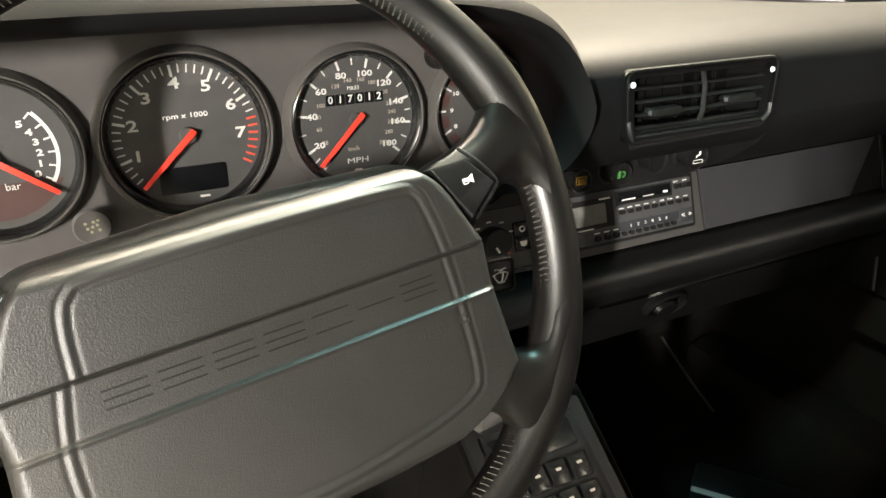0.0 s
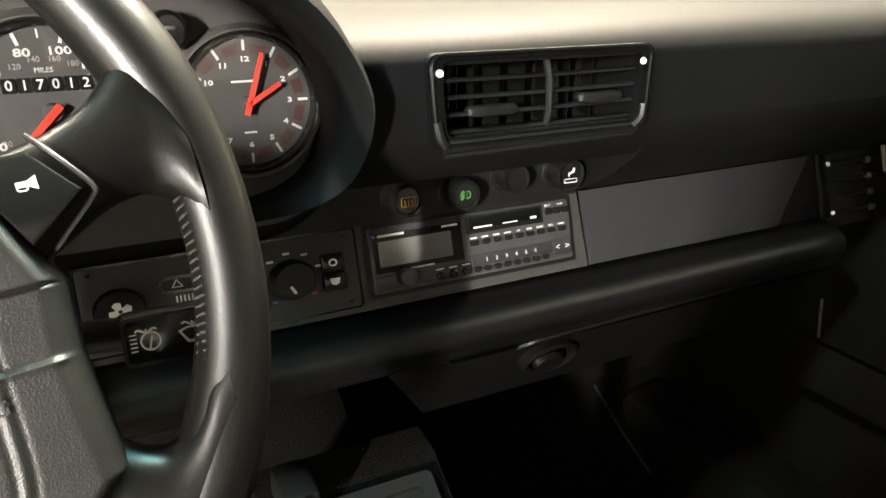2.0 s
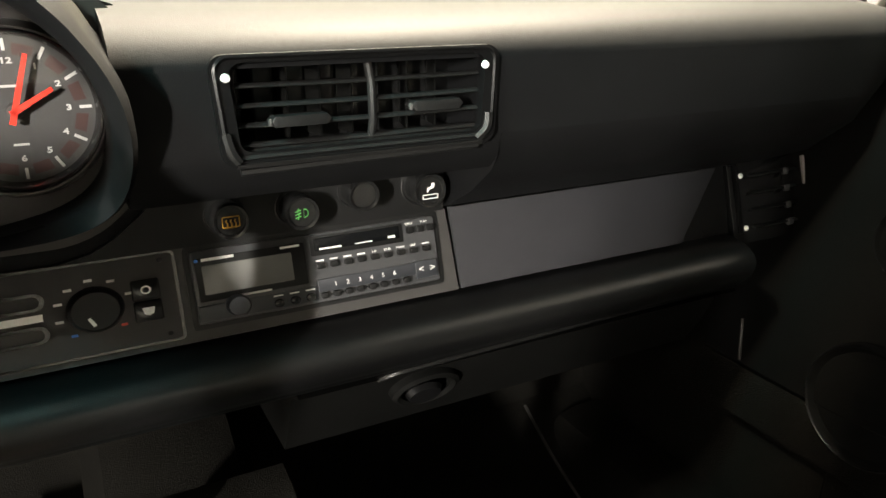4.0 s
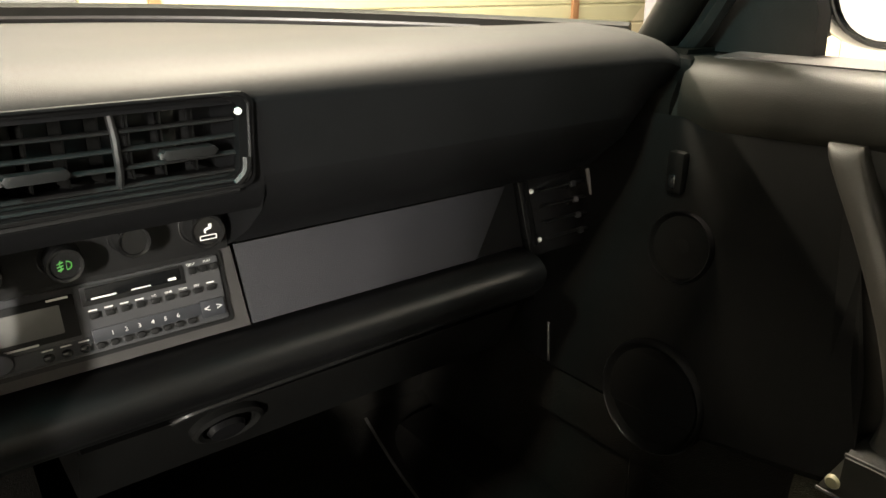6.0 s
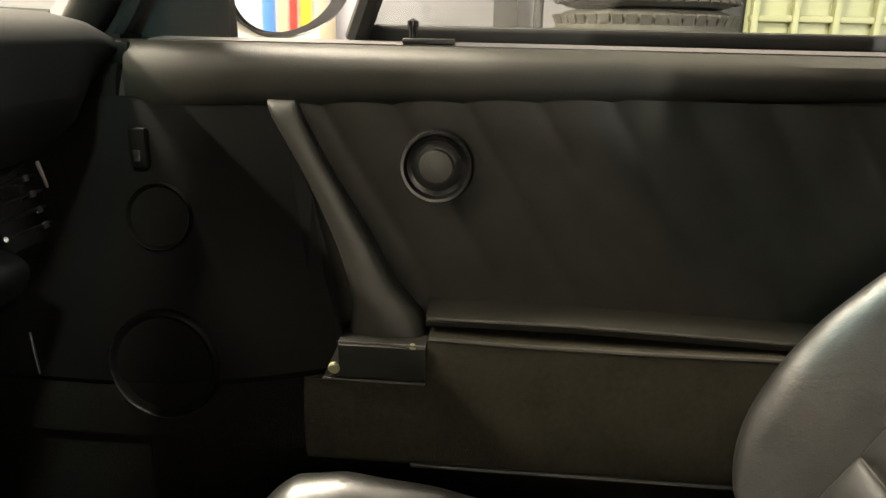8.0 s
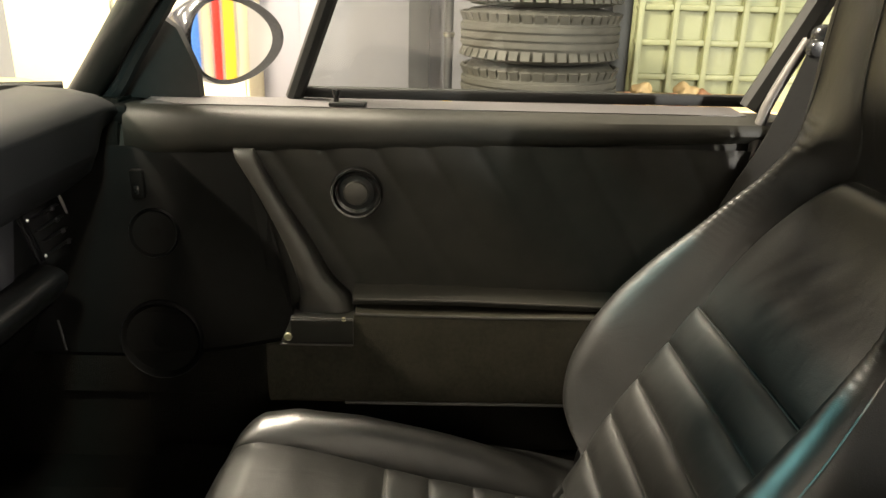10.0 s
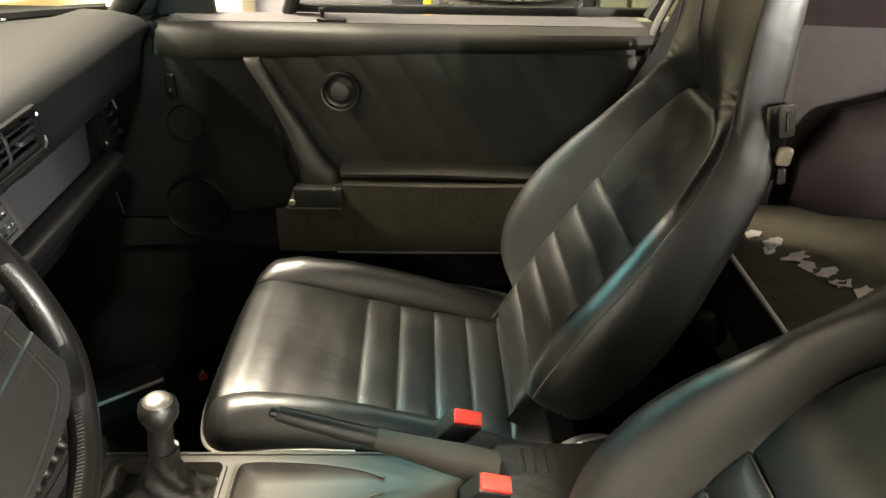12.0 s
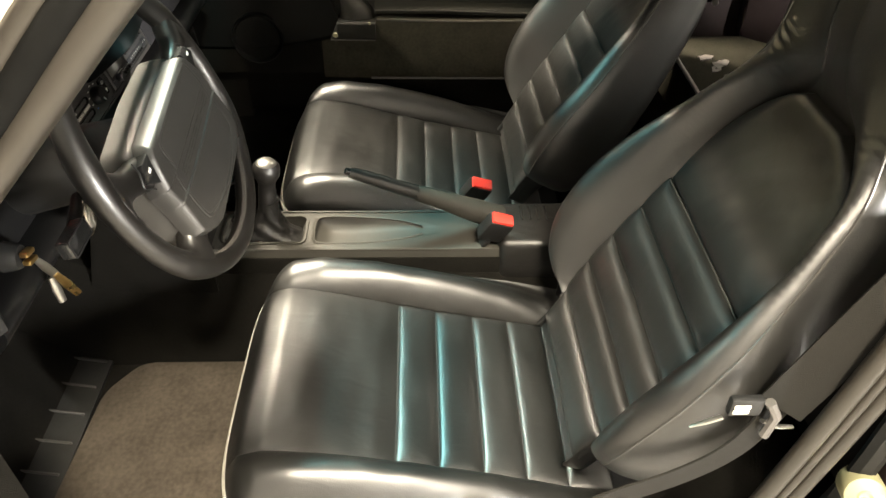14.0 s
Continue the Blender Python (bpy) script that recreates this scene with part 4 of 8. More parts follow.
loft(bm, [[VM @ Vector((x, a, b)) for a, b in ((-0.0225, -0.004), (-0.0245, 0.006), (-0.0275, 0.0085), (-0.0285, 0.0065), (-0.0310, 0.0082), (-0.0335, 0.0070), (-0.0335, -0.004))] for x in (-0.082, 0.080)])
part("lower_sill", bm, M_PLASTIC, vent, "ridged lower sill")
for x in (-0.050, 0.040):
    bm = bmesh.new()
    v0 = -0.0075 + (0.003 if x > 0 else 0)
    slab(bm, [(-0.019, 0.0), (-0.016, 0.0034), (0.016, 0.0034), (0.019, 0.0), (0.016, -0.0034), (-0.016, -0.0034)], VM @ Matrix.Translation((x + 0.008, v0, 0.0)), -0.004, 0.0065, 0.0014)
    sl = part("slider", bm, M_PLASTIC, vent, "dark slider tab")
    bm = bmesh.new()
    box(bm, VM @ Vector((x - 0.0105, v0, 0.0045)), (0.0014, 0.004, 0.004), 0.0004)
    part("mark", bm, M_HVAC, sl)
for x in (-0.084, 0.082):
    bm = bmesh.new()
    lathe(bm, [(0.0, 0.002), (0.0022, 0.0015), (0.0028, 0.0), (0.0, 0.0)], VM @ Matrix.Translation((x, 0.020, 0.0072)), 12)
    part("screw", bm, M_WHITE, vent, "bright screw head")
for x in (-0.087, 0.084):
    bm = bmesh.new()
    tube(bm, [VM @ Vector(p) for p in spline([(x, -0.012, 0.008), (x - (0.002 if x > 0 else -0.002), -0.022, 0.009), (x - (0.009 if x > 0 else -0.006), -0.029, 0.008)], 8)], 0.0028, 6)
    part("corner_rib", bm, M_PLASTIC, vent)
bm = bmesh.new()
tube(bm, [VM @ Vector((-0.080, -0.0365, 0.004)), VM @ Vector((0.078, -0.0345, 0.004))], 0.0022, 6)
part("lower_lip", bm, M_PLASTIC, vent)

# round switches
def icon_bars(bm, m, bars):
    for x, y, w, h in bars:
        box(bm, m @ Vector((x, y, 0)), (w, 0.0004, h), 0.0, m.to_3x3().to_4x4() @ Matrix.Rotation(radians(-90), 4, "X"))


def knob(name, x, z, r, label, mat, draw):
    ob = thing(name, (x, -0.01, z), label, "switch", "round dash switches")
    m = facing(x, -0.004, z, 0, 0)
    bm = bmesh.new()
    lathe(bm, [(r * 1.28, -0.002), (r * 1.28, 0.002), (r * 1.1, 0.004), (r * 1.02, 0.003)], m, 28)
    part("collar", bm, M_PLASTIC, ob)
    bm = bmesh.new()
    lathe(bm, [(r * 0.9, 0.0), (r * 0.92, 0.012), (r, 0.016), (r, 0.022), (r * 0.94, 0.0245), (r * 0.80, 0.024), (r * 0.76, 0.0225), (0.0, 0.0225)], m, 28)
    part("cap", bm, M_GLOSSBLACK, ob)
    if mat:
        bm = bmesh.new()
        draw(bm, m @ Matrix.Translation((0, 0, 0.0232)))
        part("symbol", bm, mat, ob)
    return ob


def draw_heater(bm, m):
    frame_ring(bm, rounded(0.0118, 0.0078, 0.0009, 2), rounded(0.0106, 0.0066, 0.0006, 2), m, 0, 0.0003)
    for k in range(3):
        x = -0.0028 + 0.0028 * k
        tube(bm, [m @ Vector(p) for p in spline([(x + 0.0003, 0.0016, 0.0002), (x - 0.0005, 0.0004, 0.0002), (x + 0.0005, -0.0010, 0.0002), (x, -0.0042, 0.0002)], 8)], 0.00045, 4)


def draw_fog(bm, m):
    half_o = [(0.0008, 0.0033), (0.0028, 0.0030), (0.0042, 0.0014), (0.0042, -0.0014), (0.0028, -0.0030), (0.0008, -0.0033)]
    frame_ring(bm, half_o, [(0.0015 + (a - 0.0015) * 0.74, b * 0.76) for a, b in half_o], m, 0, 0.0003)
    for k in range(3):
        z = 0.0022 - 0.0022 * k
        tube(bm, [m @ Vector((-0.0052, z - 0.0007, 0.0002)), m @ Vector((-0.0010, z + 0.0005, 0.0002))], 0.0004, 4)
    tube(bm, [m @ Vector(p) for p in spline([(-0.0026, 0.0040, 0.0002), (-0.0034, 0.0016, 0.0002), (-0.0026, -0.0012, 0.0002), (-0.0034, -0.0040, 0.0002)], 8)], 0.0004, 4)


def draw_lighter(bm, m):
    frame_ring(bm, rounded(0.013, 0.0038, 0.0006, 2), rounded(0.0115, 0.0024, 0.0004, 2), m @ Matrix.Translation((0.0, -0.0045, 0)), 0, 0.0003)
    tube(bm, [m @ Vector(p) for p in spline([(-0.002, -0.001, 0.0002), (-0.002, 0.0016, 0.0002), (0.0018, 0.0030, 0.0002), (0.002, 0.0060, 0.0002)], 10)], [0.0006] * 3 + [0.001] * 3 + [0.0014] * 4, 6, flat=0.3, up=tuple(m.to_3x3() @ Vector((0, 0, 1))))


knob("heated_window_switch", -0.066, 0.5775, 0.0125, "round black dash switch with an amber window symbol", M_AMBER, draw_heater)
knob("fog_lamp_switch", -0.017, 0.5765, 0.0125, "round black dash switch with a green lamp symbol", M_GREEN, draw_fog)
knob("blank_plug", 0.029, 0.5835, 0.0120, "plain round black blanking plug", None, None)
knob("cigarette_lighter", 0.082, 0.5805, 0.0135, "round black lighter with a white symbol", M_WHITE, draw_lighter)

# heater panel
heat = thing("heater_panel", (-0.17, -0.005, 0.52), "grey heater control panel with a round dial", "control panel")
HM = FACE(-0.20, 0.5252) @ Matrix.Diagonal((1, 0.84, 1, 1))
bm = bmesh.new()
slab(bm, rounded(0.192, 0.070, 0.003), HM, 0.006, 0.0085, 0.001)
part("plate", bm, M_HVAC, heat)
bm = bmesh.new()
frame_ring(bm, rounded(0.196, 0.074, 0.004), rounded(0.192, 0.070, 0.003), HM, 0.005, 0.0075)
part("gap", bm, M_GLOSSBLACK, heat)
KM = HM @ Matrix.Translation((0.045, 0.0, 0.0085))
bm = bmesh.new()
lathe(bm, [(0.0175, 0.0), (0.0172, 0.006), (0.0155, 0.012), (0.014, 0.0135), (0.0, 0.0135)], KM, 28)
dialk = part("dial", bm, M_PLASTIC, heat, "round black dial")
bm = bmesh.new()
box(bm, KM @ Vector((-0.003, -0.008, 0.0138)), (0.0022, 0.0006, 0.007), 0.0, HM.to_3x3().to_4x4() @ Matrix.Rotation(radians(-90), 4, "X") @ Matrix.Rotation(radians(-25), 4, "Y"))
part("pointer", bm, M_WHITE, dialk)
bm = bmesh.new()
for a in (60, 95, 130, 160, 195, 20):
    icon_bars(bm, KM @ Matrix.Translation((0.0225 * math.cos(radians(a)), 0.0225 * math.sin(radians(a)), 0.0002)), [(0, 0, 0.005, 0.002)])
part("markings", bm, M_WHITE, heat)
bm = bmesh.new()
icon_bars(bm, KM @ Matrix.Translation((-0.0145, -0.018, 0.0002)), [(0, 0, 0.004, 0.002)])
part("cold_mark", bm, M_BLUE, heat)
bm = bmesh.new()
icon_bars(bm, KM @ Matrix.Translation((0.0155, -0.016, 0.0002)), [(0, 0, 0.004, 0.002)])
part("hot_mark", bm, M_REDPRINT, heat)
for k, dz in enumerate((0.0085, -0.0085)):
    bm = bmesh.new()
    slab(bm, rounded(0.018, 0.0165, 0.0015), HM @ Matrix.Translation((0.0765, dz, 0.0)), 0.0085, 0.0115, 0.0012)
    bt = part("button", bm, M_GLOSSBLACK, heat, "black push button")
    bm = bmesh.new()
    if k:
        slab(bm, [(-0.004, 0.003), (-0.003, -0.002), (0, -0.0035), (0.003, -0.002), (0.004, 0.003)][::-1], HM @ Matrix.Translation((0.0765, dz, 0.0)), 0.0115, 0.0118)
    else:
        lathe(bm, [(0.0034, 0.0115), (0.0034, 0.0118), (0.0022, 0.0118), (0.0022, 0.0115)], HM @ Matrix.Translation((0.0765, dz, 0.0)), 14)
    part("symbol", bm, M_WHITE, bt)
for dz in (0.0125, -0.0125):
    bm = bmesh.new()
    frame_ring(bm, rounded(0.064, 0.014, 0.0068), rounded(0.058, 0.009, 0.0044), HM @ Matrix.Translation((-0.015, dz, 0)), 0.0085, 0.0105)
    part("slot_rim", bm, M_GLOSSBLACK, heat)
    bm = bmesh.new()
    letters(bm, "\u25b3" if dz > 0 else "\u25bd", HM @ Matrix.Translation((-0.034, dz, 0.0088)), 0.009)
    part("arrow", bm, M_WHITE, heat)
bm = bmesh.new()
for k in range(9):
    icon_bars(bm, HM @ Matrix.Translation((-0.0355 + 0.0026 * k, 0.0, 0.0088)), [(0, 0, 0.0011, 0.0055)])
icon_bars(bm, HM @ Matrix.Translation((0.002, 0.0, 0.0088)), [(0, 0, 0.025, 0.0055)])
part("level_scale", bm, M_WHITE, heat, "white level scale")
for a, b in ((0.088, 0.030), (0.088, -0.030), (-0.088, 0.030), (-0.088, -0.030)):
    bm = bmesh.new()
    lathe(bm, [(0.0, 0.0011), (0.0016, 0.0008), (0.002, 0.0), (0.0, 0.0)], HM @ Matrix.Translation((a, b, 0.0085)), 10)
    part("screw", bm, M_PLASTIC, heat)
FM = HM @ Matrix.Translation((-0.072, 0.0, 0.0085))
bm = bmesh.new()
lathe(bm, [(0.017, 0.0), (0.0165, 0.006), (0.015, 0.011), (0.0, 0.0125)], FM, 28)
fan = part("fan_dial", bm, M_PLASTIC, heat, "round black fan dial")
bm = bmesh.new()
for a in range(0, 360, 90):
    m = FM @ Matrix.Rotation(radians(a + 20), 4, "Z") @ Matrix.Translation((0, 0.0042, 0.0128))
    slab(bm, [(-0.0018, -0.003), (0.0018, -0.003), (0.003, 0.002), (0.0, 0.0035), (-0.003, 0.002)], m, -0.0005, 0.0004)
part("symbol", bm, M_WHITE, fan)

# radio
radio = thing("car_radio", (0, -0.01, 0.524), "grey cassette car radio with rows of small buttons", "radio")
RM = FACE(0.0, 0.5268) @ Matrix.Diagonal((1, 0.885, 1, 1))
bm = bmesh.new()
frame_ring(bm, rounded(0.194, 0.066, 0.003), rounded(0.187, 0.0585, 0.002), RM, 0.005, 0.0078)
part("surround", bm, M_PLASTIC, radio)
bm = bmesh.new()
slab(bm, rounded(0.186, 0.0575, 0.002), RM, 0.002, 0.010, 0.001)
part("face", bm, M_RADIO, radio)


def rpart(name, x, y, w, h, mat, d=0.0012, r=0.0008, label="", parent=None):
    b = bmesh.new()
    slab(b, rounded(w, h, r, 3), RM @ Matrix.Translation((x, y, 0.010)), 0.0, d, min(d * 0.4, 0.0004))
    return part(name, b, mat, parent or radio, label)


rpart("display_frame", -0.052, 0.006, 0.077, 0.0345, M_PLASTIC, 0.0014)
rpart("display", -0.055, 0.0055, 0.063, 0.023, M_LCD, 0.0019, 0.001, "blank grey display")
rpart("cassette_bezel", 0.028, 0.0185, 0.074, 0.0165, M_PLASTIC, 0.0014)
rpart("cassette_door", 0.028, 0.0195, 0.068, 0.0105, M_DARKLCD, 0.0020, 0.001, "dark cassette flap")
rpart("key_strip", 0.042, -0.0150, 0.098, 0.0105, M_RADIOGREY, 0.0014, label="pale key strip")
rpart("rocker", 0.0812, -0.0165, 0.0185, 0.0155, M_RADIOGREY, 0.0024)
rpart("knob_strip", -0.050, -0.0205, 0.084, 0.0125, M_RADIOGREY, 0.0012)
for k in range(8):
    rpart("key", -0.003 + 0.0095 * k, -0.0235, 0.0062, 0.0052, M_PLASTIC, 0.0030, 0.0022)
for k in range(9):
    rpart("key", -0.003 + 0.0108 * k, 0.0015, 0.0066, 0.0050, M_PLASTIC, 0.0028, 0.0012)
for k in range(3):
    rpart("key", 0.0715 + 0.0085 * k, 0.0195, 0.0058, 0.0062, M_PLASTIC, 0.0028, 0.0012)
for k in range(3):
    rpart("key", -0.037 + 0.0118 * k, -0.0225, 0.0072, 0.0066, M_GLOSSBLACK, 0.0034, 0.003)
bm = bmesh.new()
lathe(bm, [(0.0085, 0.0), (0.0082, 0.009), (0.007, 0.0105), (0.0, 0.0105)], RM @ Matrix.Translation((-0.066, -0.0175, 0.010)), 24)
part("volume_knob", bm, M_RADIOGREY, radio, "round grey volume knob")
bm = bmesh.new()
icon_bars(bm, RM @ Matrix.Translation((-0.075, 0.0215, 0.0116)), [(0, 0, 0.022, 0.0022)])
icon_bars(bm, RM @ Matrix.Translation((-0.024, 0.0215, 0.0116)), [(0, 0, 0.014, 0.0018)])
icon_bars(bm, RM @ Matrix.Translation((-0.052, -0.0105, 0.0116)), [(0, 0, 0.022, 0.0016)])
for k in range(9):
    word = {4: "LO", 5: "DNR", 6: "SCAN", 7: "SRV"}.get(k)
    if word:
        letters(bm, word, RM @ Matrix.Translation((-0.003 + 0.0108 * k, 0.0060, 0.0104)), 0.0026)
    else:
        icon_bars(bm, RM @ Matrix.Translation((-0.003 + 0.0108 * k, 0.0060, 0.0104)), [(0, 0, 0.0060, 0.0012)])
for k in range(3):
    icon_bars(bm, RM @ Matrix.Translation((-0.037 + 0.0118 * k, -0.0165, 0.0116)), [(0, 0, 0.0070, 0.0010)])
letters(bm, "EJECT", RM @ Matrix.Translation((0.0715, 0.0252, 0.0104)), 0.0026)
letters(bm, "PLAY", RM @ Matrix.Translation((0.0842, 0.0252, 0.0104)), 0.0026)
icon_bars(bm, RM @ Matrix.Translation((0.006, 0.0155, 0.0122)), [(0, 0, 0.017, 0.0014)])
icon_bars(bm, RM @ Matrix.Translation((0.032, 0.0155, 0.0122)), [(0, 0, 0.014, 0.0010)])
icon_bars(bm, RM @ Matrix.Translation((0.055, 0.0165, 0.0122)), [(0, 0, 0.006, 0.0022)])
for k in range(6):
    letters(bm, str(k + 1), RM @ Matrix.Translation((0.0065 + 0.0095 * k, -0.0155, 0.0116)), 0.0052)
letters(bm, "<  >", RM @ Matrix.Translation((0.0812, -0.0165, 0.0126)), 0.0085)
part("lettering", bm, M_WHITE, radio, "small white lettering")["kind"] = "stuff"
bm = bmesh.new()
lathe(bm, [(0.0, 0.0004), (0.0014, 0.0004), (0.0014, 0.0)], RM @ Matrix.Translation((-0.0895, 0.0215, 0.0112)), 12)
part("badge_dot", bm, M_BLUE, radio)

# side vent at the passenger end
SM = facing(0.497, 0.001, 0.514, 18, 0)
side = thing("side_vent", (0.482, 0.01, 0.518), "small black side vent with bright end strips", "air vent")
bm = bmesh.new()
slab(bm, rounded(0.116, 0.086, 0.004), SM, -0.02, 0.0, 0.001)
part("body", bm, M_GLOSSBLACK, side)
for k in range(4):
    bm = bmesh.new()
    box(bm, SM @ Vector((0.004, 0.027 - 0.018 * k, 0.003)), (0.072, 0.006, 0.002), 0.0005)
    part("louvre", bm, M_PLASTIC, side)
for x, lift, m_ in ((-0.050, 0.003, M_VENTBLACK), (0.040, 0.012, M_TRIM)):
    bm = bmesh.new()
    box(bm, SM @ Vector((x, 0.004, lift)), (0.0032, 0.004, 0.071), 0.0008, Matrix.Rotation(radians(-18), 4, "X"))
    part("end_strip", bm, m_, side, "pale end strip" if x > 0 else "black end strip")
for y in (0.024, -0.023):
    bm = bmesh.new()
    lathe(bm, [(0.0, 0.002), (0.0024, 0.0015), (0.003, 0.0), (0.0, 0.0)], SM @ Matrix.Translation((-0.0445, y * 1.15, 0.004)), 10)
    part("screw", bm, M_WHITE, side)
for k in range(4):
    bm = bmesh.new()
    box(bm, SM @ Vector((0.020, 0.026 - 0.018 * k, 0.005)), (0.008, 0.004, 0.007), 0.001, Matrix.Rotation(radians(-18), 4, "X"))
    part("tab", bm, M_RADIO, side)

# ---- instrument cluster ----
cluster = thing("instrument_cluster", (-0.40, -0.03, 0.66), "five round gauges in a dark padded binnacle", "instruments")
CY = -0.036
bm = bmesh.new()
outl = [(-0.30, -0.085), (0.245, -0.085), (0.285, -0.05), (0.292, 0.0), (0.285, 0.045), (0.25, 0.072), (0.20, 0.078), (-0.26, 0.078), (-0.30, 0.06)]
slab(bm, eased(outl, 0.045), facing(-0.395, CY, 0.66), -0.03, -0.0095)
part("panel", bm, M_CLUSTER, cluster, "brownish grey gauge panel")
# hood
bm = bmesh.new()
arch = spline([(-0.70, 0, 0.56), (-0.705, 0, 0.66), (-0.69, 0, 0.722), (-0.64, 0, 0.738), (-0.50, 0, 0.742), (-0.35, 0, 0.742), (-0.25, 0, 0.739),
               (-0.188, 0, 0.727), (-0.156, 0, 0.706), (-0.138, 0, 0.677), (-0.1335, 0, 0.645), (-0.142, 0, 0.617), (-0.168, 0, 0.600), (-0.22, 0, 0.590)], 60)
ring_list = []
for i, p in enumerate(arch):
    a, b = arch[max(0, i - 1)], arch[min(len(arch) - 1, i + 1)]
    t = (b - a).normalized()
    n = Vector((-t.z, 0, t.x))
    g_ = max(0, (i - 42) / 17)
    lip = -0.118 + 0.078 * g_ ** 1.3
    th = 0.032 - 0.015 * min(1, max(0, (i - 30) / 8)) - 0.006 * g_
    ring_list.append([p + n * o + Vector((0, y, 0)) for o, y in
                      ((0.0, 0.02), (0.0, -0.05), (0.001, lip + 0.010), (0.006, lip + 0.001), (0.30 * th + 0.003, lip - 0.002), (0.68 * th, lip + 0.004), (th - 0.004, lip + 0.022), (th, lip + 0.06), (th - 0.004, 0.0), (th - 0.01, 0.06), (0.0, 0.06))])
loft(bm, ring_list)
part("hood", bm, M_DASH, cluster, "padded black hood")


def gauge(name, x, z, r, label, numerals, ticks, needles, red=None, extra=None, size=0.19, bold=0.00022):
    m = facing(x, CY, z)
    bm = bmesh.new()
    lathe(bm, [(0.0, -0.008), (r * 0.9, -0.008), (r * 0.9, -0.0085)], m, 56)
    g = part(name, bm, M_DIAL, cluster, label)
    bm = bmesh.new()
    lathe(bm, [(r * 0.895, -0.009), (r * 0.91, -0.0045), (r * 0.94, -0.0012), (r * 0.975, 0.0002), (r * 0.995, -0.0004)], m, 64)
    part("inner_ring", bm, M_GLOSSBLACK, g)
    bm = bmesh.new()
    lathe(bm, [(r * 0.99, -0.0006), (r * 1.003, 0.0012), (r * 1.02, 0.0010), (r * 1.05, -0.0020), (r * 1.085, -0.0070), (r * 1.09, -0.010)], m, 64)
    part("bezel", bm, M_BEZEL, g, "satin ring")
    bm = bmesh.new()
    for a, r0, r1, w in ticks:
        mm = m @ Matrix.Rotation(radians(a - 90), 4, "Z") @ Matrix.Translation((0, r * (r0 + r1) / 2, -0.0078))
        slab(bm, [(-w / 2, -r * (r1 - r0) / 2), (w / 2, -r * (r1 - r0) / 2), (w / 2, r * (r1 - r0) / 2), (-w / 2, r * (r1 - r0) / 2)], mm, 0, 0.0003)
    for text, a, rr in numerals:
        letters(bm, text, m @ Matrix.Translation((r * rr * math.cos(radians(a)), r * rr * math.sin(radians(a)), -0.0076)), r * size, squash=1.4, bold=bold)
    part("markings", bm, M_PRINT, g)
    if red:
        bm = bmesh.new()
        for a, r0, r1, w in red:
            mm = m @ Matrix.Rotation(radians(a - 90), 4, "Z") @ Matrix.Translation((0, r * (r0 + r1) / 2, -0.0078))
            slab(bm, [(-w / 2, -r * (r1 - r0) / 2), (w / 2, -r * (r1 - r0) / 2), (w / 2, r * (r1 - r0) / 2), (-w / 2, r * (r1 - r0) / 2)], mm, 0, 0.0003)
        part("red_zone", bm, M_REDPRINT, g)
    if extra:
        extra(g, m, r)
    bm = bmesh.new()
    lathe(bm, [(r * 0.105, -0.008), (r * 0.10, -0.0045), (r * 0.085, -0.0036), (0, -0.0034)], m, 24)
    part("hub", bm, M_DIAL, g)
    for a, length, tail_, w in needles:
        mm = m @ Matrix.Rotation(radians(a - 90), 4, "Z") @ Matrix.Translation((0, 0, -0.0026))
        bm = bmesh.new()
        slab(bm, [(-w / 2, -r * tail_), (w / 2, -r * tail_), (w * 0.36, r * length), (-w * 0.36, r * length)], mm, 0, 0.0011, 0.0003)
        part("needle", bm, M_NEEDLE, g, "orange-red needle")
    bm = bmesh.new()
    lathe(bm, [(r * q, 0.0020 - 0.0030 * q * q) for q in (0.0, 0.15, 0.3, 0.45, 0.6, 0.75, 0.88, 0.94)], m, 48)
    gl = part("glass", bm, M_DIALGLASS, g)
    gl.visible_shadow = False
    return g


def tach_extra(g, m, r):
    b = bmesh.new()
    slab(b, rounded(r * 0.82, r * 0.34, 0.002), m @ Matrix.Translation((0.0, -r * 0.56, -0.0078)), 0, 0.0006, 0.0002)
    part("display", b, M_DARKLCD, g, "dark blank display")
    b = bmesh.new()
    letters(b, "rpm x 1000", m @ Matrix.Translation((0, r * 0.24, -0.0077)), r * 0.088, squash=1.3)
    icon_bars(b, m @ Matrix.Translation((0.006, -r * 0.80, -0.0077)), [(0, 0, 0.007, 0.0016)])
    part("caption", b, M_WHITE, g)


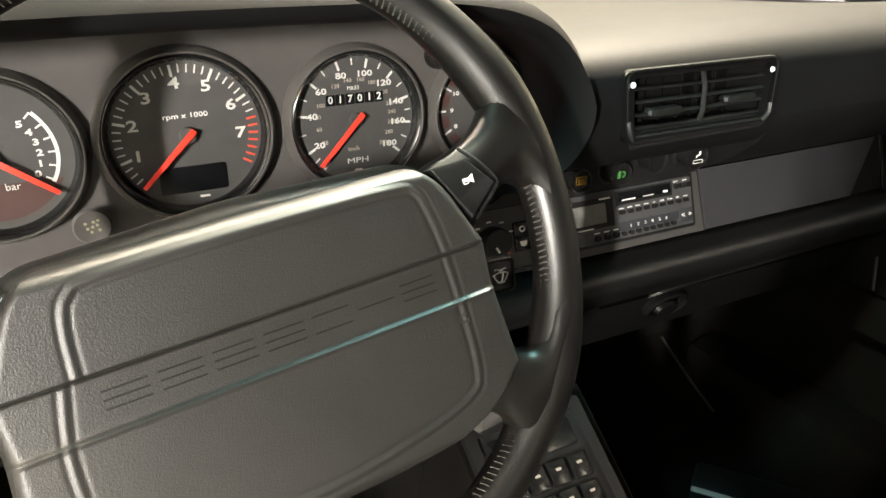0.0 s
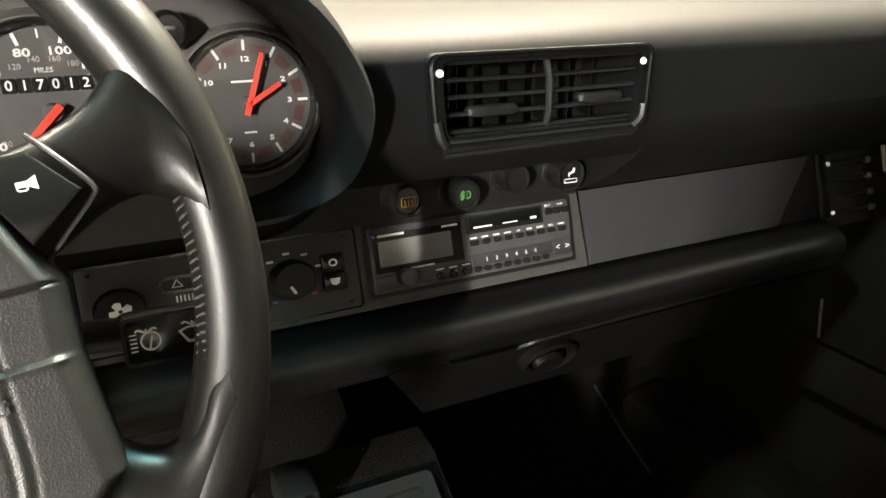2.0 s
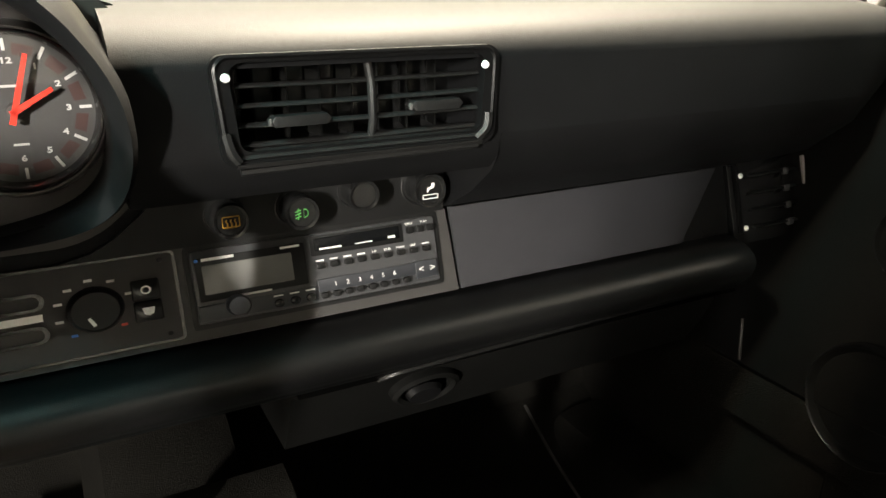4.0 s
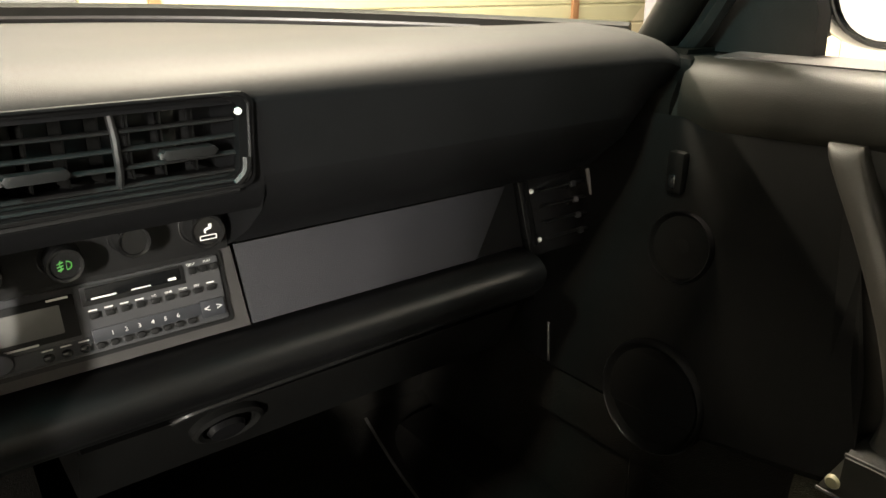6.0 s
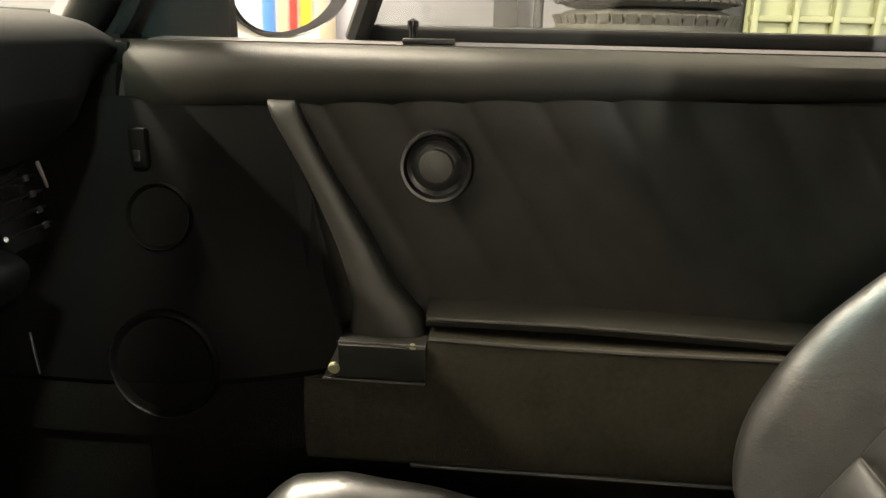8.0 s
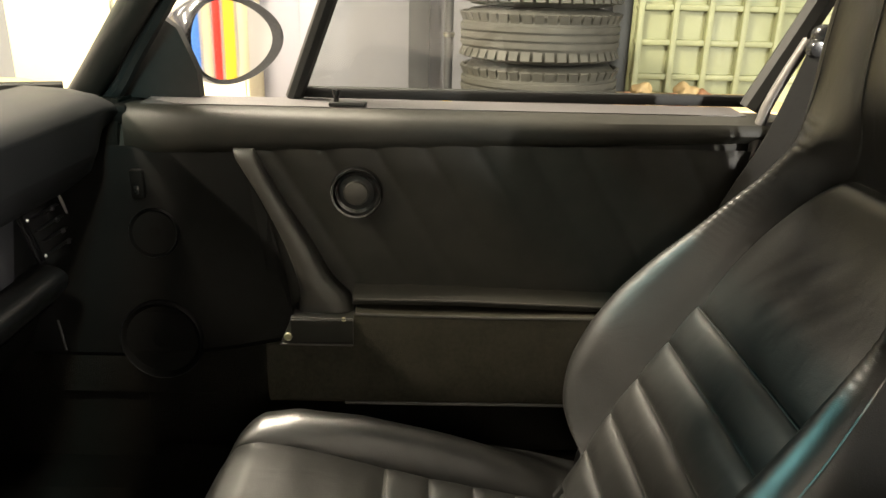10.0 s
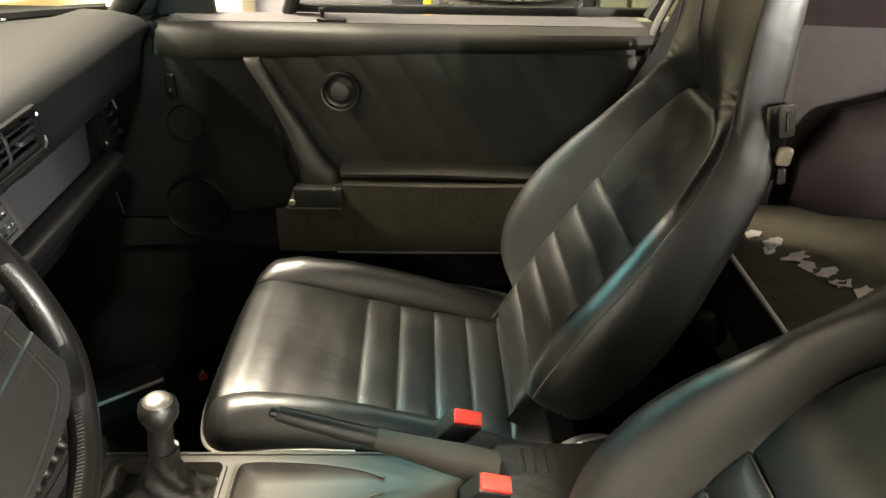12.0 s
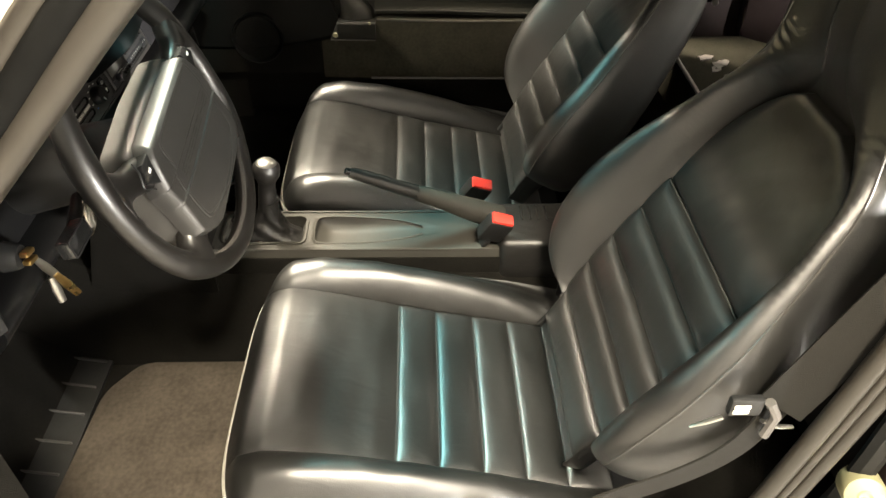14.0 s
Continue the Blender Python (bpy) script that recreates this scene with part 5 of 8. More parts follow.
def speedo_extra(g, m, r):
    for k, ch in enumerate("017012"):
        b = bmesh.new()
        slab(b, rounded(r * 0.135, r * 0.155, 0.0008, 2), m @ Matrix.Translation((r * (-0.37 + 0.148 * k), r * 0.30, -0.0078)), 0, 0.0005)
        w = part("counter_wheel", b, M_GLOSSBLACK, g)
        b = bmesh.new()
        letters(b, ch, m @ Matrix.Translation((r * (-0.37 + 0.148 * k), r * 0.30, -0.0072)), r * 0.15, bold=0.0001)
        part("digit", b, M_PRINT, w)
    b = bmesh.new()
    letters(b, "MPH", m @ Matrix.Translation((0.0, -r * 0.62, -0.0077)), r * 0.115, squash=1.5)
    icon_bars(b, m @ Matrix.Translation((0, -r * 0.76, -0.0077)), [(0, 0, 0.006, 0.0012)])
    letters(b, "MILES", m @ Matrix.Translation((-0.001, r * 0.45, -0.0077)), r * 0.075)
    part("caption", b, M_PRINT, g)
    b = bmesh.new()
    for k, (kmh, a) in enumerate((("20", 212), ("60", 190), ("80", 172), ("100", 155), ("120", 120), ("140", 100), ("160", 80), ("180", 62), ("200", 38), ("220", 18), ("240", 5), ("260", -10), ("280", -26), ("300", -44))):
        letters(b, kmh, m @ Matrix.Translation((r * 0.57 * math.cos(radians(a)), r * 0.57 * math.sin(radians(a)), -0.0077)), r * 0.085)
    letters(b, "km/h", m @ Matrix.Translation((-0.003, -r * 0.44, -0.0077)), r * 0.09)
    part("inner_scale", b, M_DIM, g, "dim inner scale")


def clock_extra(g, m, r):
    b = bmesh.new()
    for a in range(15, 360, 30):
        mm = m @ Matrix.Rotation(radians(a), 4, "Z") @ Matrix.Translation((0, r * 0.74, -0.0080))
        slab(b, [(-r * 0.1, -r * 0.07), (r * 0.1, -r * 0.07), (r * 0.12, r * 0.07), (-r * 0.12, r * 0.07)], mm, 0, 0.0002)
    part("shade_blocks", b, M_DARKRED, g, "dull red blocks")
    b = bmesh.new()
    icon_bars(b, m @ Matrix.Translation((-0.002, r * 0.30, -0.0076)), [(0, 0, 0.015, 0.0014)])
    icon_bars(b, m @ Matrix.Translation((0.0, -r * 0.42, -0.0076)), [(0, 0, 0.008, 0.0012)])
    part("caption", b, M_PRINT, g)


def oil_extra(g, m, r):
    b = bmesh.new()
    frame_pts0 = [(r * 0.735 * math.cos(radians(a)), r * 0.735 * math.sin(radians(a))) for a in range(-32, 47, 4)]
    frame_pts1 = [(r * 0.69 * math.cos(radians(a)), r * 0.69 * math.sin(radians(a))) for a in range(44, -33, -4)]
    slab(b, frame_pts0 + frame_pts1, m @ Matrix.Translation((0, 0, -0.0079)), 0, 0.0003)
    letters(b, "bar", m @ Matrix.Translation((r * 0.15, -r * 0.38, -0.0077)), r * 0.13)
    part("arc_scale", b, M_PRINT, g)
    b = bmesh.new()
    slab(b, [(r * 0.8 * math.cos(radians(a)), r * 0.8 * math.sin(radians(a))) for a in range(205, 336, 10)], m @ Matrix.Translation((0, 0, -0.0081)), 0, 0.0002)
    part("shade_block", b, M_DARKRED, g, "dull red block")


TA = lambda n: 232 - 33.7 * n
ticks = [(TA(k / 5), 0.76 if k % 5 else 0.72, 0.86, 0.0010 if k % 5 else 0.0018) for k in range(2, 33)]
red = [(TA(6.6 + 0.2 * k), 0.74, 0.86, 0.0014) for k in range(7)]
gauge("tachometer", -0.415, 0.6645, 0.0575, "black rev counter dial with white numerals", [(str(n), TA(n), 0.64) for n in range(1, 8)], ticks, [(224, 0.84, 0.10, 0.0042)], red, tach_extra)
SPD = {0: 233, 20: 210, 40: 172, 60: 139, 80: 107, 100: 76, 120: 47, 140: 17, 160: -9, 180: -40}
sv = sorted(SPD)
sticks = []
for k in sv:
    sticks.append((SPD[k], 0.74, 0.87, 0.0018))
    if k < 180:
        sticks.append(((SPD[k] + SPD[k + 20]) / 2, 0.78, 0.87, 0.0010))
gauge("speedometer", -0.289, 0.662, 0.0535, "black speedometer dial with white numerals", [(str(n), SPD[n], 0.66) for n in sv if n], sticks, [(226, 0.86, 0.12, 0.0042)], None, speedo_extra, 0.118, 0.00016)
cticks = [(a, 0.70 if a % 90 else 0.72, 0.86, 0.0017) for a in range(0, 360, 30)]
gauge("clock", -0.1775, 0.6595, 0.0455, "black clock dial with red pointers", [(str(k), 90 - 30 * k, 0.60) for k in range(1, 13)], cticks, [(72, 0.72, 0.16, 0.0034), (30, 0.52, 0.05, 0.0034)], None, clock_extra, 0.098, 0.00016)
oticks = [(-30 + 15 * k, 0.61, 0.71, 0.0012) for k in range(6)]
gauge("oil_gauge", -0.5365, 0.664, 0.0535, "oil pressure and temperature gauge with a red band", [(str(k), -30 + 15 * k, 0.52) for k in range(6)], oticks, [(-38, 0.82, 0.1, 0.0042)], None, oil_extra, 0.11)
cticks = [(a, 0.70, 0.86, 0.0014) for a in range(0, 360, 40)]
gauge("fuel_gauge", -0.645, 0.660, 0.0455, "fuel level gauge", [], cticks, [(120, 0.7, 0.1, 0.004)])
bm = bmesh.new()
GM = facing(-0.487, CY, 0.611)
lathe(bm, [(0.0, 0.001), (0.006, 0.0012), (0.0115, 0.0022), (0.013, 0.001), (0.013, 0.0)], GM, 28)
sp = part("speaker_grommet", bm, M_CLUSTER, cluster)
bm = bmesh.new()
for a, b in ((0, 0), (0.0032, 0.001), (-0.0032, -0.001), (0.001, 0.0035), (-0.001, -0.0035), (0.004, 0.0042), (-0.0042, 0.0028), (0.0042, -0.0028)):
    lathe(bm, [(0.0, 0.0018), (0.0011, 0.0018), (0.0011, 0.001)], GM @ Matrix.Translation((a, b, 0)), 8)
part("perforation", bm, M_CREAMCAP, sp, "pale pinholes")
bm = bmesh.new()
lathe(bm, [(0.011, 0.0), (0.0105, 0.006), (0.008, 0.010), (0.0, 0.0105)], facing(-0.222, CY, 0.707), 20)
kn = part("dimmer_knob", bm, M_GLOSSBLACK, cluster, "small black knob")
bm = bmesh.new()
box(bm, (-0.222, CY - 0.011, 0.708), (0.007, 0.002, 0.002), 0.0006)
part("pointer", bm, M_STEEL, kn)

# ---- steering wheel ----
WC, W_TILT, W_TURN, W_R, W_r = Vector((-0.418, -0.214, 0.624)), 23.0, 6.6, 0.187, 0.0148
WM = facing(*WC, W_TILT) @ Matrix.Rotation(radians(W_TURN), 4, "Z")
wheel = thing("steering_wheel", WC, "black leather four-spoke steering wheel with an airbag pad", "steering wheel")
bm = bmesh.new()
path, rads = [], []
for i in range(120):
    a = 2 * math.pi * i / 120
    deg = math.degrees(a)
    swell = sum(0.0026 * math.exp(-((deg - d + 180) % 360 - 180) ** 2 / 170) for d in (22, 158, -33, 213))
    path.append(WM @ Vector((W_R * math.cos(a), W_R * math.sin(a), 0)))
    rads.append(W_r + swell)
tube(bm, path, rads, 16, closed=True, up=tuple(WM.to_3x3() @ Vector((0, 0, 1))))
part("rim", bm, M_WHEEL, wheel, "leather-wrapped rim")
bm = bmesh.new()
for i in range(300):
    a = 2 * math.pi * i / 300
    deg = math.degrees(a)
    if min(abs((deg - d + 180) % 360 - 180) for d in (18, 162, -37, 217)) < 9:
        continue
    ends = []
    for turn, lean in ((0.0, 14), (0.008, 38)):
        rr = W_R - W_r * 1.01 * math.cos(radians(lean))
        ends.append(WM @ Vector((rr * math.cos(a + turn), rr * math.sin(a + turn), W_r * 1.01 * math.sin(radians(lean)))))
    tube(bm, ends, 0.0007, 4)
part("stitching", bm, M_STITCH, wheel, "grey rim stitching")["kind"] = "stuff"


def wheel_dome(poly, d0, rise, r=0.012, steps=6, crown=0.008):
    """A softly domed pad over a polygon with rounded corners."""
    b = bmesh.new()
    pts = eased(poly, r)
    rings = [[WM @ Vector((x, y, d0)) for x, y in pts]]
    for k in range(steps + 1):
        f = 1 - math.cos(math.pi / 2 * k / steps)
        h = d0 + rise * math.sin(math.pi / 2 * k / steps)
        rings.append([WM @ Vector((x, y, h)) for x, y in offset(pts, crown * f)])
    inner = offset(pts, crown)
    cx, cy = sum(p[0] for p in inner) / len(inner), sum(p[1] for p in inner) / len(inner)
    for k in (0.66, 0.33, 0.02):
        rings.append([WM @ Vector((cx + (x - cx) * k, cy + (y - cy) * k, d0 + rise + 0.004 * (1 - k * k))) for x, y in inner])
    loft(b, rings)
    return b


# hub under the pad and the four spokes
bm = wheel_dome([(-0.125, 0.028), (-0.105, 0.045), (0, 0.050), (0.105, 0.045), (0.125, 0.028), (0.122, -0.03), (0.128, -0.075), (0.108, -0.112), (0.05, -0.122), (-0.05, -0.122), (-0.108, -0.112), (-0.128, -0.075), (-0.122, -0.03)], -0.030, 0.038, 0.012, crown=0.010)
part("hub", bm, M_PAD, wheel, "moulded black hub cover")
for s in (1, -1):
    for name, cuts in (("upper_spoke", ((0.095, -0.012, 0.030, 0.004), (0.110, -0.010, 0.0365, 0.005), (0.120, -0.006, 0.0390, 0.005), (0.128, -0.001, 0.0410, 0.0045), (0.137, 0.0045, 0.0440, 0.004), (0.146, 0.0095, 0.0485, 0.003),
                                        (0.154, 0.0125, 0.0550, 0.002), (0.162, 0.0135, 0.0640, 0.001), (0.169, 0.0110, 0.0700, 0.0), (0.176, 0.0030, 0.0660, 0.0), (0.183, -0.012, 0.0480, 0.0))),
                       ("lower_spoke", ((0.090, -0.108, -0.068, 0.0), (0.106, -0.111, -0.066, 0.0), (0.114, -0.117, -0.067, 0.0), (0.120, -0.128, -0.069, 0.0), (0.127, -0.138, -0.0735, 0.0), (0.134, -0.136, -0.080, 0.0),
                                        (0.143, -0.128, -0.0845, 0.0), (0.151, -0.117, -0.0820, 0.0), (0.158, -0.107, -0.0740, 0.0), (0.165, -0.098, -0.062, 0.0), (0.172, -0.088, -0.055, 0.0)))):
        rings = []
        for q in spline([(u, v0, v1) for u, v0, v1, _ in cuts], 40):
            lift = float(np.interp(q.x, [c[0] for c in cuts], [c[3] for c in cuts]))
            ring = []
            for a in np.linspace(0, 2 * math.pi, 24, endpoint=False):
                ca, sa = math.cos(a), math.sin(a)
                ring.append(WM @ Vector((q.x * s, (q.y + q.z) / 2 + (q.z - q.y) / 2 * math.copysign(abs(ca) ** 0.8, ca), lift + 0.0165 * math.copysign(abs(sa) ** 0.8, sa))))
            rings.append(ring)
        b = bmesh.new()
        loft(b, rings)
        part(name, b, M_WHEEL, wheel, "leather-covered spoke", 70)
    bm = bmesh.new()
    o = [(0.1045 * s, 0.0335), (0.1275 * s, 0.0340), (0.1415 * s, 0.0170), (0.1215 * s, 0.0010)]
    o = o if s < 0 else o[::-1]
    slab(bm, o, WM, 0.008, 0.0268, 0.002)
    hb = part("horn_button", bm, M_GLOSSBLACK, wheel, "glossy black horn button with a white horn symbol")
    bm = bmesh.new()
    HMx = WM @ Matrix.Translation((0.1245 * s, 0.0225, 0.0270)) @ Matrix.Scale(0.85, 4)
    slab(bm, [(-0.0035, -0.0012), (0.001, -0.0012), (0.0045, -0.003), (0.0045, 0.003), (0.001, 0.0012), (-0.0035, 0.0012)], HMx, 0, 0.0003)
    frame_ring(bm, rounded(0.0045, 0.0034, 0.0012, 2), rounded(0.003, 0.002, 0.0007, 2), HMx @ Matrix.Translation((-0.0012, -0.0012, 0)), 0, 0.0003)
    part("symbol", bm, M_WHITE, hb)
    bm = bmesh.new()
    tube(bm, [WM @ Vector(p) for p in spline([(0.1285 * s, 0.041, 0.0185), (0.136 * s, 0.031, 0.0225), (0.1448 * s, 0.0185, 0.0215), (0.1435 * s, 0.0135, 0.0205), (0.132 * s, 0.003, 0.0180), (0.124 * s, -0.004, 0.0165)], 24)], 0.0011, 6)
    part("seam", bm, M_PLASTIC, wheel)
# airbag pad: upper half, recessed word band, lower half, one swollen surface with pressed seams
SEAM_A, SEAM_B, PAD_TOP, PAD_END = -0.0127, -0.0393, 0.0392, -0.114
UPPER_LINE = spline([(-0.087, SEAM_A, 0), (-0.085, 0.012, 0), (-0.080, 0.024, 0), (-0.066, 0.0285, 0), (0, 0.030, 0), (0.076, 0.0285, 0), (0.090, 0.0245, 0), (0.095, 0.012, 0), (0.0985, SEAM_A, 0)], 70)
LOWER_LINE = spline([(0.098, SEAM_A, 0), (0.099, -0.044, 0), (0.098, -0.078, 0), (0.090, -0.090, 0), (0.06, -0.098, 0), (0.0, -0.104, 0), (-0.06, -0.098, 0), (-0.090, -0.090, 0), (-0.098, -0.078, 0), (-0.099, -0.044, 0), (-0.093, SEAM_A, 0)], 110)
UL = np.array([(p.x, p.y) for p in UPPER_LINE])
LL = np.array([(p.x, p.y) for p in LOWER_LINE])


def line_gap(line, x, y):
    """Distance of the points (x, y) from a polyline."""
    a, d = line[:-1], line[1:] - line[:-1]
    best = np.full(x.shape, 9.0)
    for (ax, ay), (dx, dy) in zip(a, d):
        t = np.clip(((x - ax) * dx + (y - ay) * dy) / (dx * dx + dy * dy), 0, 1)
        best = np.minimum(best, np.hypot(x - ax - t * dx, y - ay - t * dy))
    return best


def pad_half_width(y):
    w = np.interp(y, [-0.114, -0.110, -0.104, -0.096, -0.084, -0.0395, SEAM_A, 0.015, PAD_TOP], [0.040, 0.085, 0.104, 0.118, 0.130, 0.1265, 0.1285, 0.117, 0.1045])
    r = 0.018
    near = np.clip(r - (PAD_TOP - y), 0, r)
    return w - (r - np.sqrt(r * r - near * near))


def pad_height(x, y, w):
    gap = np.minimum(np.minimum(w - np.abs(x), PAD_TOP - y), y - PAD_END + 0.004)
    e = 1 - np.clip(gap / 0.011, 0, 1)
    h = 0.0330 - 0.0030 * (x / 0.13) ** 2 - 0.0030 * np.clip((0.02 - y) / 0.1, 0, 1) ** 1.5
    h = h - 0.0260 * (1 - np.sqrt(np.clip(1 - e ** 2.4, 0, 1)))
    mid = (1 / (1 + np.exp((y - SEAM_A + 0.001) / 0.0004))) * (1 / (1 + np.exp((SEAM_B + 0.0012 - y) / 0.0005)))
    h = h - 0.0013 * mid
    h = h - 0.0022 * np.exp(-((y - SEAM_A) / 0.0008) ** 2)
    h = h + 0.0008 * np.exp(-((y - SEAM_B) / 0.0012) ** 2)
    for line, side in ((UL, y > SEAM_A), (LL, y < SEAM_A)):
        g = line_gap(line, x, y)
        h = h + side * (0.0004 * np.exp(-((g - 0.0002) / 0.0010) ** 2) - 0.00035 * np.exp(-((g - 0.0030) / 0.0010) ** 2))
    return h


def pad_piece(y0, y1, rows, name, label=""):
    s = np.sin(np.linspace(-1, 1, 281) * math.pi / 2) * 0.35 + np.linspace(-1, 1, 281) * 0.65
    ys = np.linspace(y0, y1, rows)
    w = pad_half_width(ys)[:, None]
    x = s[None, :] * w
    y = np.repeat(ys[:, None], 281, 1)
    h = pad_height(x, y, w)
    h[:, 0] = h[:, -1] = 0.002
    b = bmesh.new()
    loft(b, [[WM @ Vector((float(x[i, j]), float(y[i, j]), float(h[i, j]))) for j in range(281)] for i in range(rows)], False, False)
    return part(name, b, M_PAD, wheel, label, 60)


pad_piece(PAD_TOP, SEAM_A, 84, "upper_pad", "grained black airbag pad")
band = pad_piece(SEAM_A, SEAM_B, 44, "word_band")
padl = pad_piece(SEAM_B, PAD_END, 104, "lower_pad")


def on_band(x, y):
    return float(pad_height(np.array([x]), np.array([y]), pad_half_width(np.array([y])))[0])


bm = bmesh.new()
for k in range(7):
    x0 = -0.080 + 0.0245 * k
    for j in range(3):
        if (k, j) in ((4, 1), (5, 0), (5, 2)):
            continue
        y = -0.0205 - 0.0042 * j
        for i in range(4):
            x = x0 + 0.0025 + 0.005 * i
            box(bm, WM @ Vector((x, y, on_band(x, y) - 0.0002)), (0.0051, 0.0009, 0.0010), 0.0, WM.to_3x3().to_4x4())
part("pressing", bm, M_PLASTIC, band, "pressed bar pattern")
bm = bmesh.new()
letters(bm, "AIRBAG", WM @ Matrix.Translation((0.083, -0.049, on_band(0.083, -0.049) + 0.0003)), 0.008, squash=1.3)
part("airbag_lettering", bm, M_PAD, padl, "faint pressed lettering")
for s in (1, -1):
    bm = bmesh.new()
    m = WM @ Matrix.Translation((0.112 * s, -0.112, -0.010)) @ Matrix.Rotation(radians(90 * s), 4, "Y")
    lathe(bm, [(0.0, 0.012), (0.010, 0.012), (0.0125, 0.008), (0.0125, -0.01), (0.0, -0.01)], m, 18)
    part("fixing_cover", bm, M_BEZEL, wheel, "round fixing cover")

# column and stalks
col = thing("steering_column", (-0.40, -0.1, 0.58), "black steering column shroud with stalks", "steering column")
bm = bmesh.new()
c0, c1 = WM @ Vector((0, -0.02, -0.03)), Vector((-0.40, 0.02, 0.53))
rings = []
for f in np.linspace(0, 1, 8):
    c = c0.lerp(c1, f)
    rings.append([c + Vector((0.055 * math.cos(a), 0, (0.045 + 0.01 * f) * math.sin(a))) for a in np.linspace(0, 2 * math.pi, 20, endpoint=False)])
loft(bm, rings)
part("shroud", bm, M_PLASTIC, col)


def stalk(x0, x1, y, z, sign):
    b = bmesh.new()
    tube(b, [(x0, y + 0.03, z - 0.004), (x1, y + 0.006, z)], 0.008, 10)
    st = part("stalk", b, M_PLASTIC, col, "black control stalk")
    b = bmesh.new()
    w = abs(sign)
    m = facing(x1, y, z, 12)
    slab(b, rounded(w, 0.023, 0.0030), m, -0.012, 0.004, 0.0015)
    pd = part("paddle", b, M_GLOSSBLACK, st, "flat black paddle")
    b = bmesh.new()
    frame_ring(b, rounded(w + 0.0005, 0.0235, 0.0032), rounded(w - 0.003, 0.020, 0.0026), m, 0.0035, 0.0046)
    part("paddle_edge", b, M_PLASTIC, pd)
    return m, pd


m, pd = stalk(-0.33, -0.254, -0.172, 0.577, 0.042)
bm = bmesh.new()
for k, cx in enumerate((-0.0105, 0.010)):
    mm = m @ Matrix.Translation((cx, -0.0005, 0.0042)) @ Matrix.Scale(0.78, 4)
    fan_o = [(-0.0085, 0.0025), (-0.004, 0.0045), (0.004, 0.0045), (0.0085, 0.0025), (0.0035, -0.0055), (-0.0035, -0.0055)]
    fan_i = [(a * 0.78, b * 0.72 + 0.0002) for a, b in fan_o]
    if k:
        frame_ring(bm, fan_o, fan_i, mm, 0, 0.0003)
        tube(bm, [mm @ Vector((0, -0.006, 0.0002)), mm @ Vector((0.0025, 0.003, 0.0002))], 0.0006, 4)
    else:
        lathe(bm, [(0.0060, 0), (0.0060, 0.0003), (0.0048, 0.0003), (0.0048, 0)], mm @ Matrix.Translation((0.002, 0, 0)), 18)
        tube(bm, [mm @ Vector((0.001, -0.005, 0.0002)), mm @ Vector((0.003, 0.003, 0.0002))], 0.0006, 4)
        for j in range(5):
            icon_bars(bm, mm, [(-0.0075, 0.005 - 0.0025 * j, 0.004, 0.0008)])
    for j in range(3):
        tube(bm, [mm @ Vector(p) for p in spline([(0, 0.005, 0.0002), (-0.004 + 0.004 * j, 0.0075, 0.0002), (-0.006 + 0.006 * j, 0.0065, 0.0002)], 6)], 0.0005, 4)
part("symbols", bm, M_WHITE, pd, "white wiper and washer symbols")
stalk(-0.50, -0.585, -0.150, 0.577, -0.05)
# ignition with keys at the outer end, lock barrel under the column
ign = thing("ignition_keys", (-0.56, -0.07, 0.50), "brass and steel keys hanging in the ignition", "keys")
bm = bmesh.new()
lathe(bm, [(0.0, 0.02), (0.014, 0.02), (0.017, 0.012), (0.019, 0.0), (0.0, 0.0)], facing(-0.574, -0.05, 0.540), 20)
part("lock_barrel", bm, M_PLASTIC, ign)
for dz in (0.006, -0.006):
    bm = bmesh.new()
    box(bm, (-0.573, -0.078, 0.540 + dz), (0.020, 0.010, 0.007), 0.002, Matrix.Rotation(radians(12), 4, "Y"))
    part("key_bow", bm, M_BRASS, ign, "brass key")
for (a, b, mt) in (((-0.565, -0.078, 0.530), (-0.540, -0.080, 0.478), M_STEEL), ((-0.545, -0.082, 0.486), (-0.519, -0.084, 0.428), M_BRASS), ((-0.545, -0.074, 0.480), (-0.541, -0.074, 0.435), M_STEEL)):
    bm = bmesh.new()
    tube(bm, [a, Vector(a).lerp(Vector(b), 0.5), b], [0.004, 0.006, 0.005], 8, flat=0.45)
    part("hanging_key", bm, mt, ign, "bright hanging key")
lsw = thing("steering_lock", (-0.449, -0.09, 0.484), "chrome lock barrel under the steering column", "lock")
bm = bmesh.new()
LM = Matrix.Translation((-0.445, -0.09, 0.500)) @ Matrix.Rotation(radians(195), 4, "X") @ Matrix.Rotation(radians(12), 4, "Y")
lathe(bm, [(0.0, 0.030), (0.010, 0.030), (0.0125, 0.026), (0.013, 0.006), (0.010, 0.0), (0.012, -0.05), (0.0, -0.05)], LM, 22)
part("barrel", bm, M_CHROME, lsw)
bm = bmesh.new()
box(bm, LM @ Vector((0, -0.012, 0.016)), (0.006, 0.002, 0.014), 0.0005, LM.to_3x3().to_4x4())
part("slot", bm, M_GLOSSBLACK, lsw)

# ---- centre console ----
con = thing("centre_console", (XC, -0.4, 0.185), "dark vinyl centre console with a shallow tray", "console")
CX, CZ = -0.1125, 0.212
bm = bmesh.new()


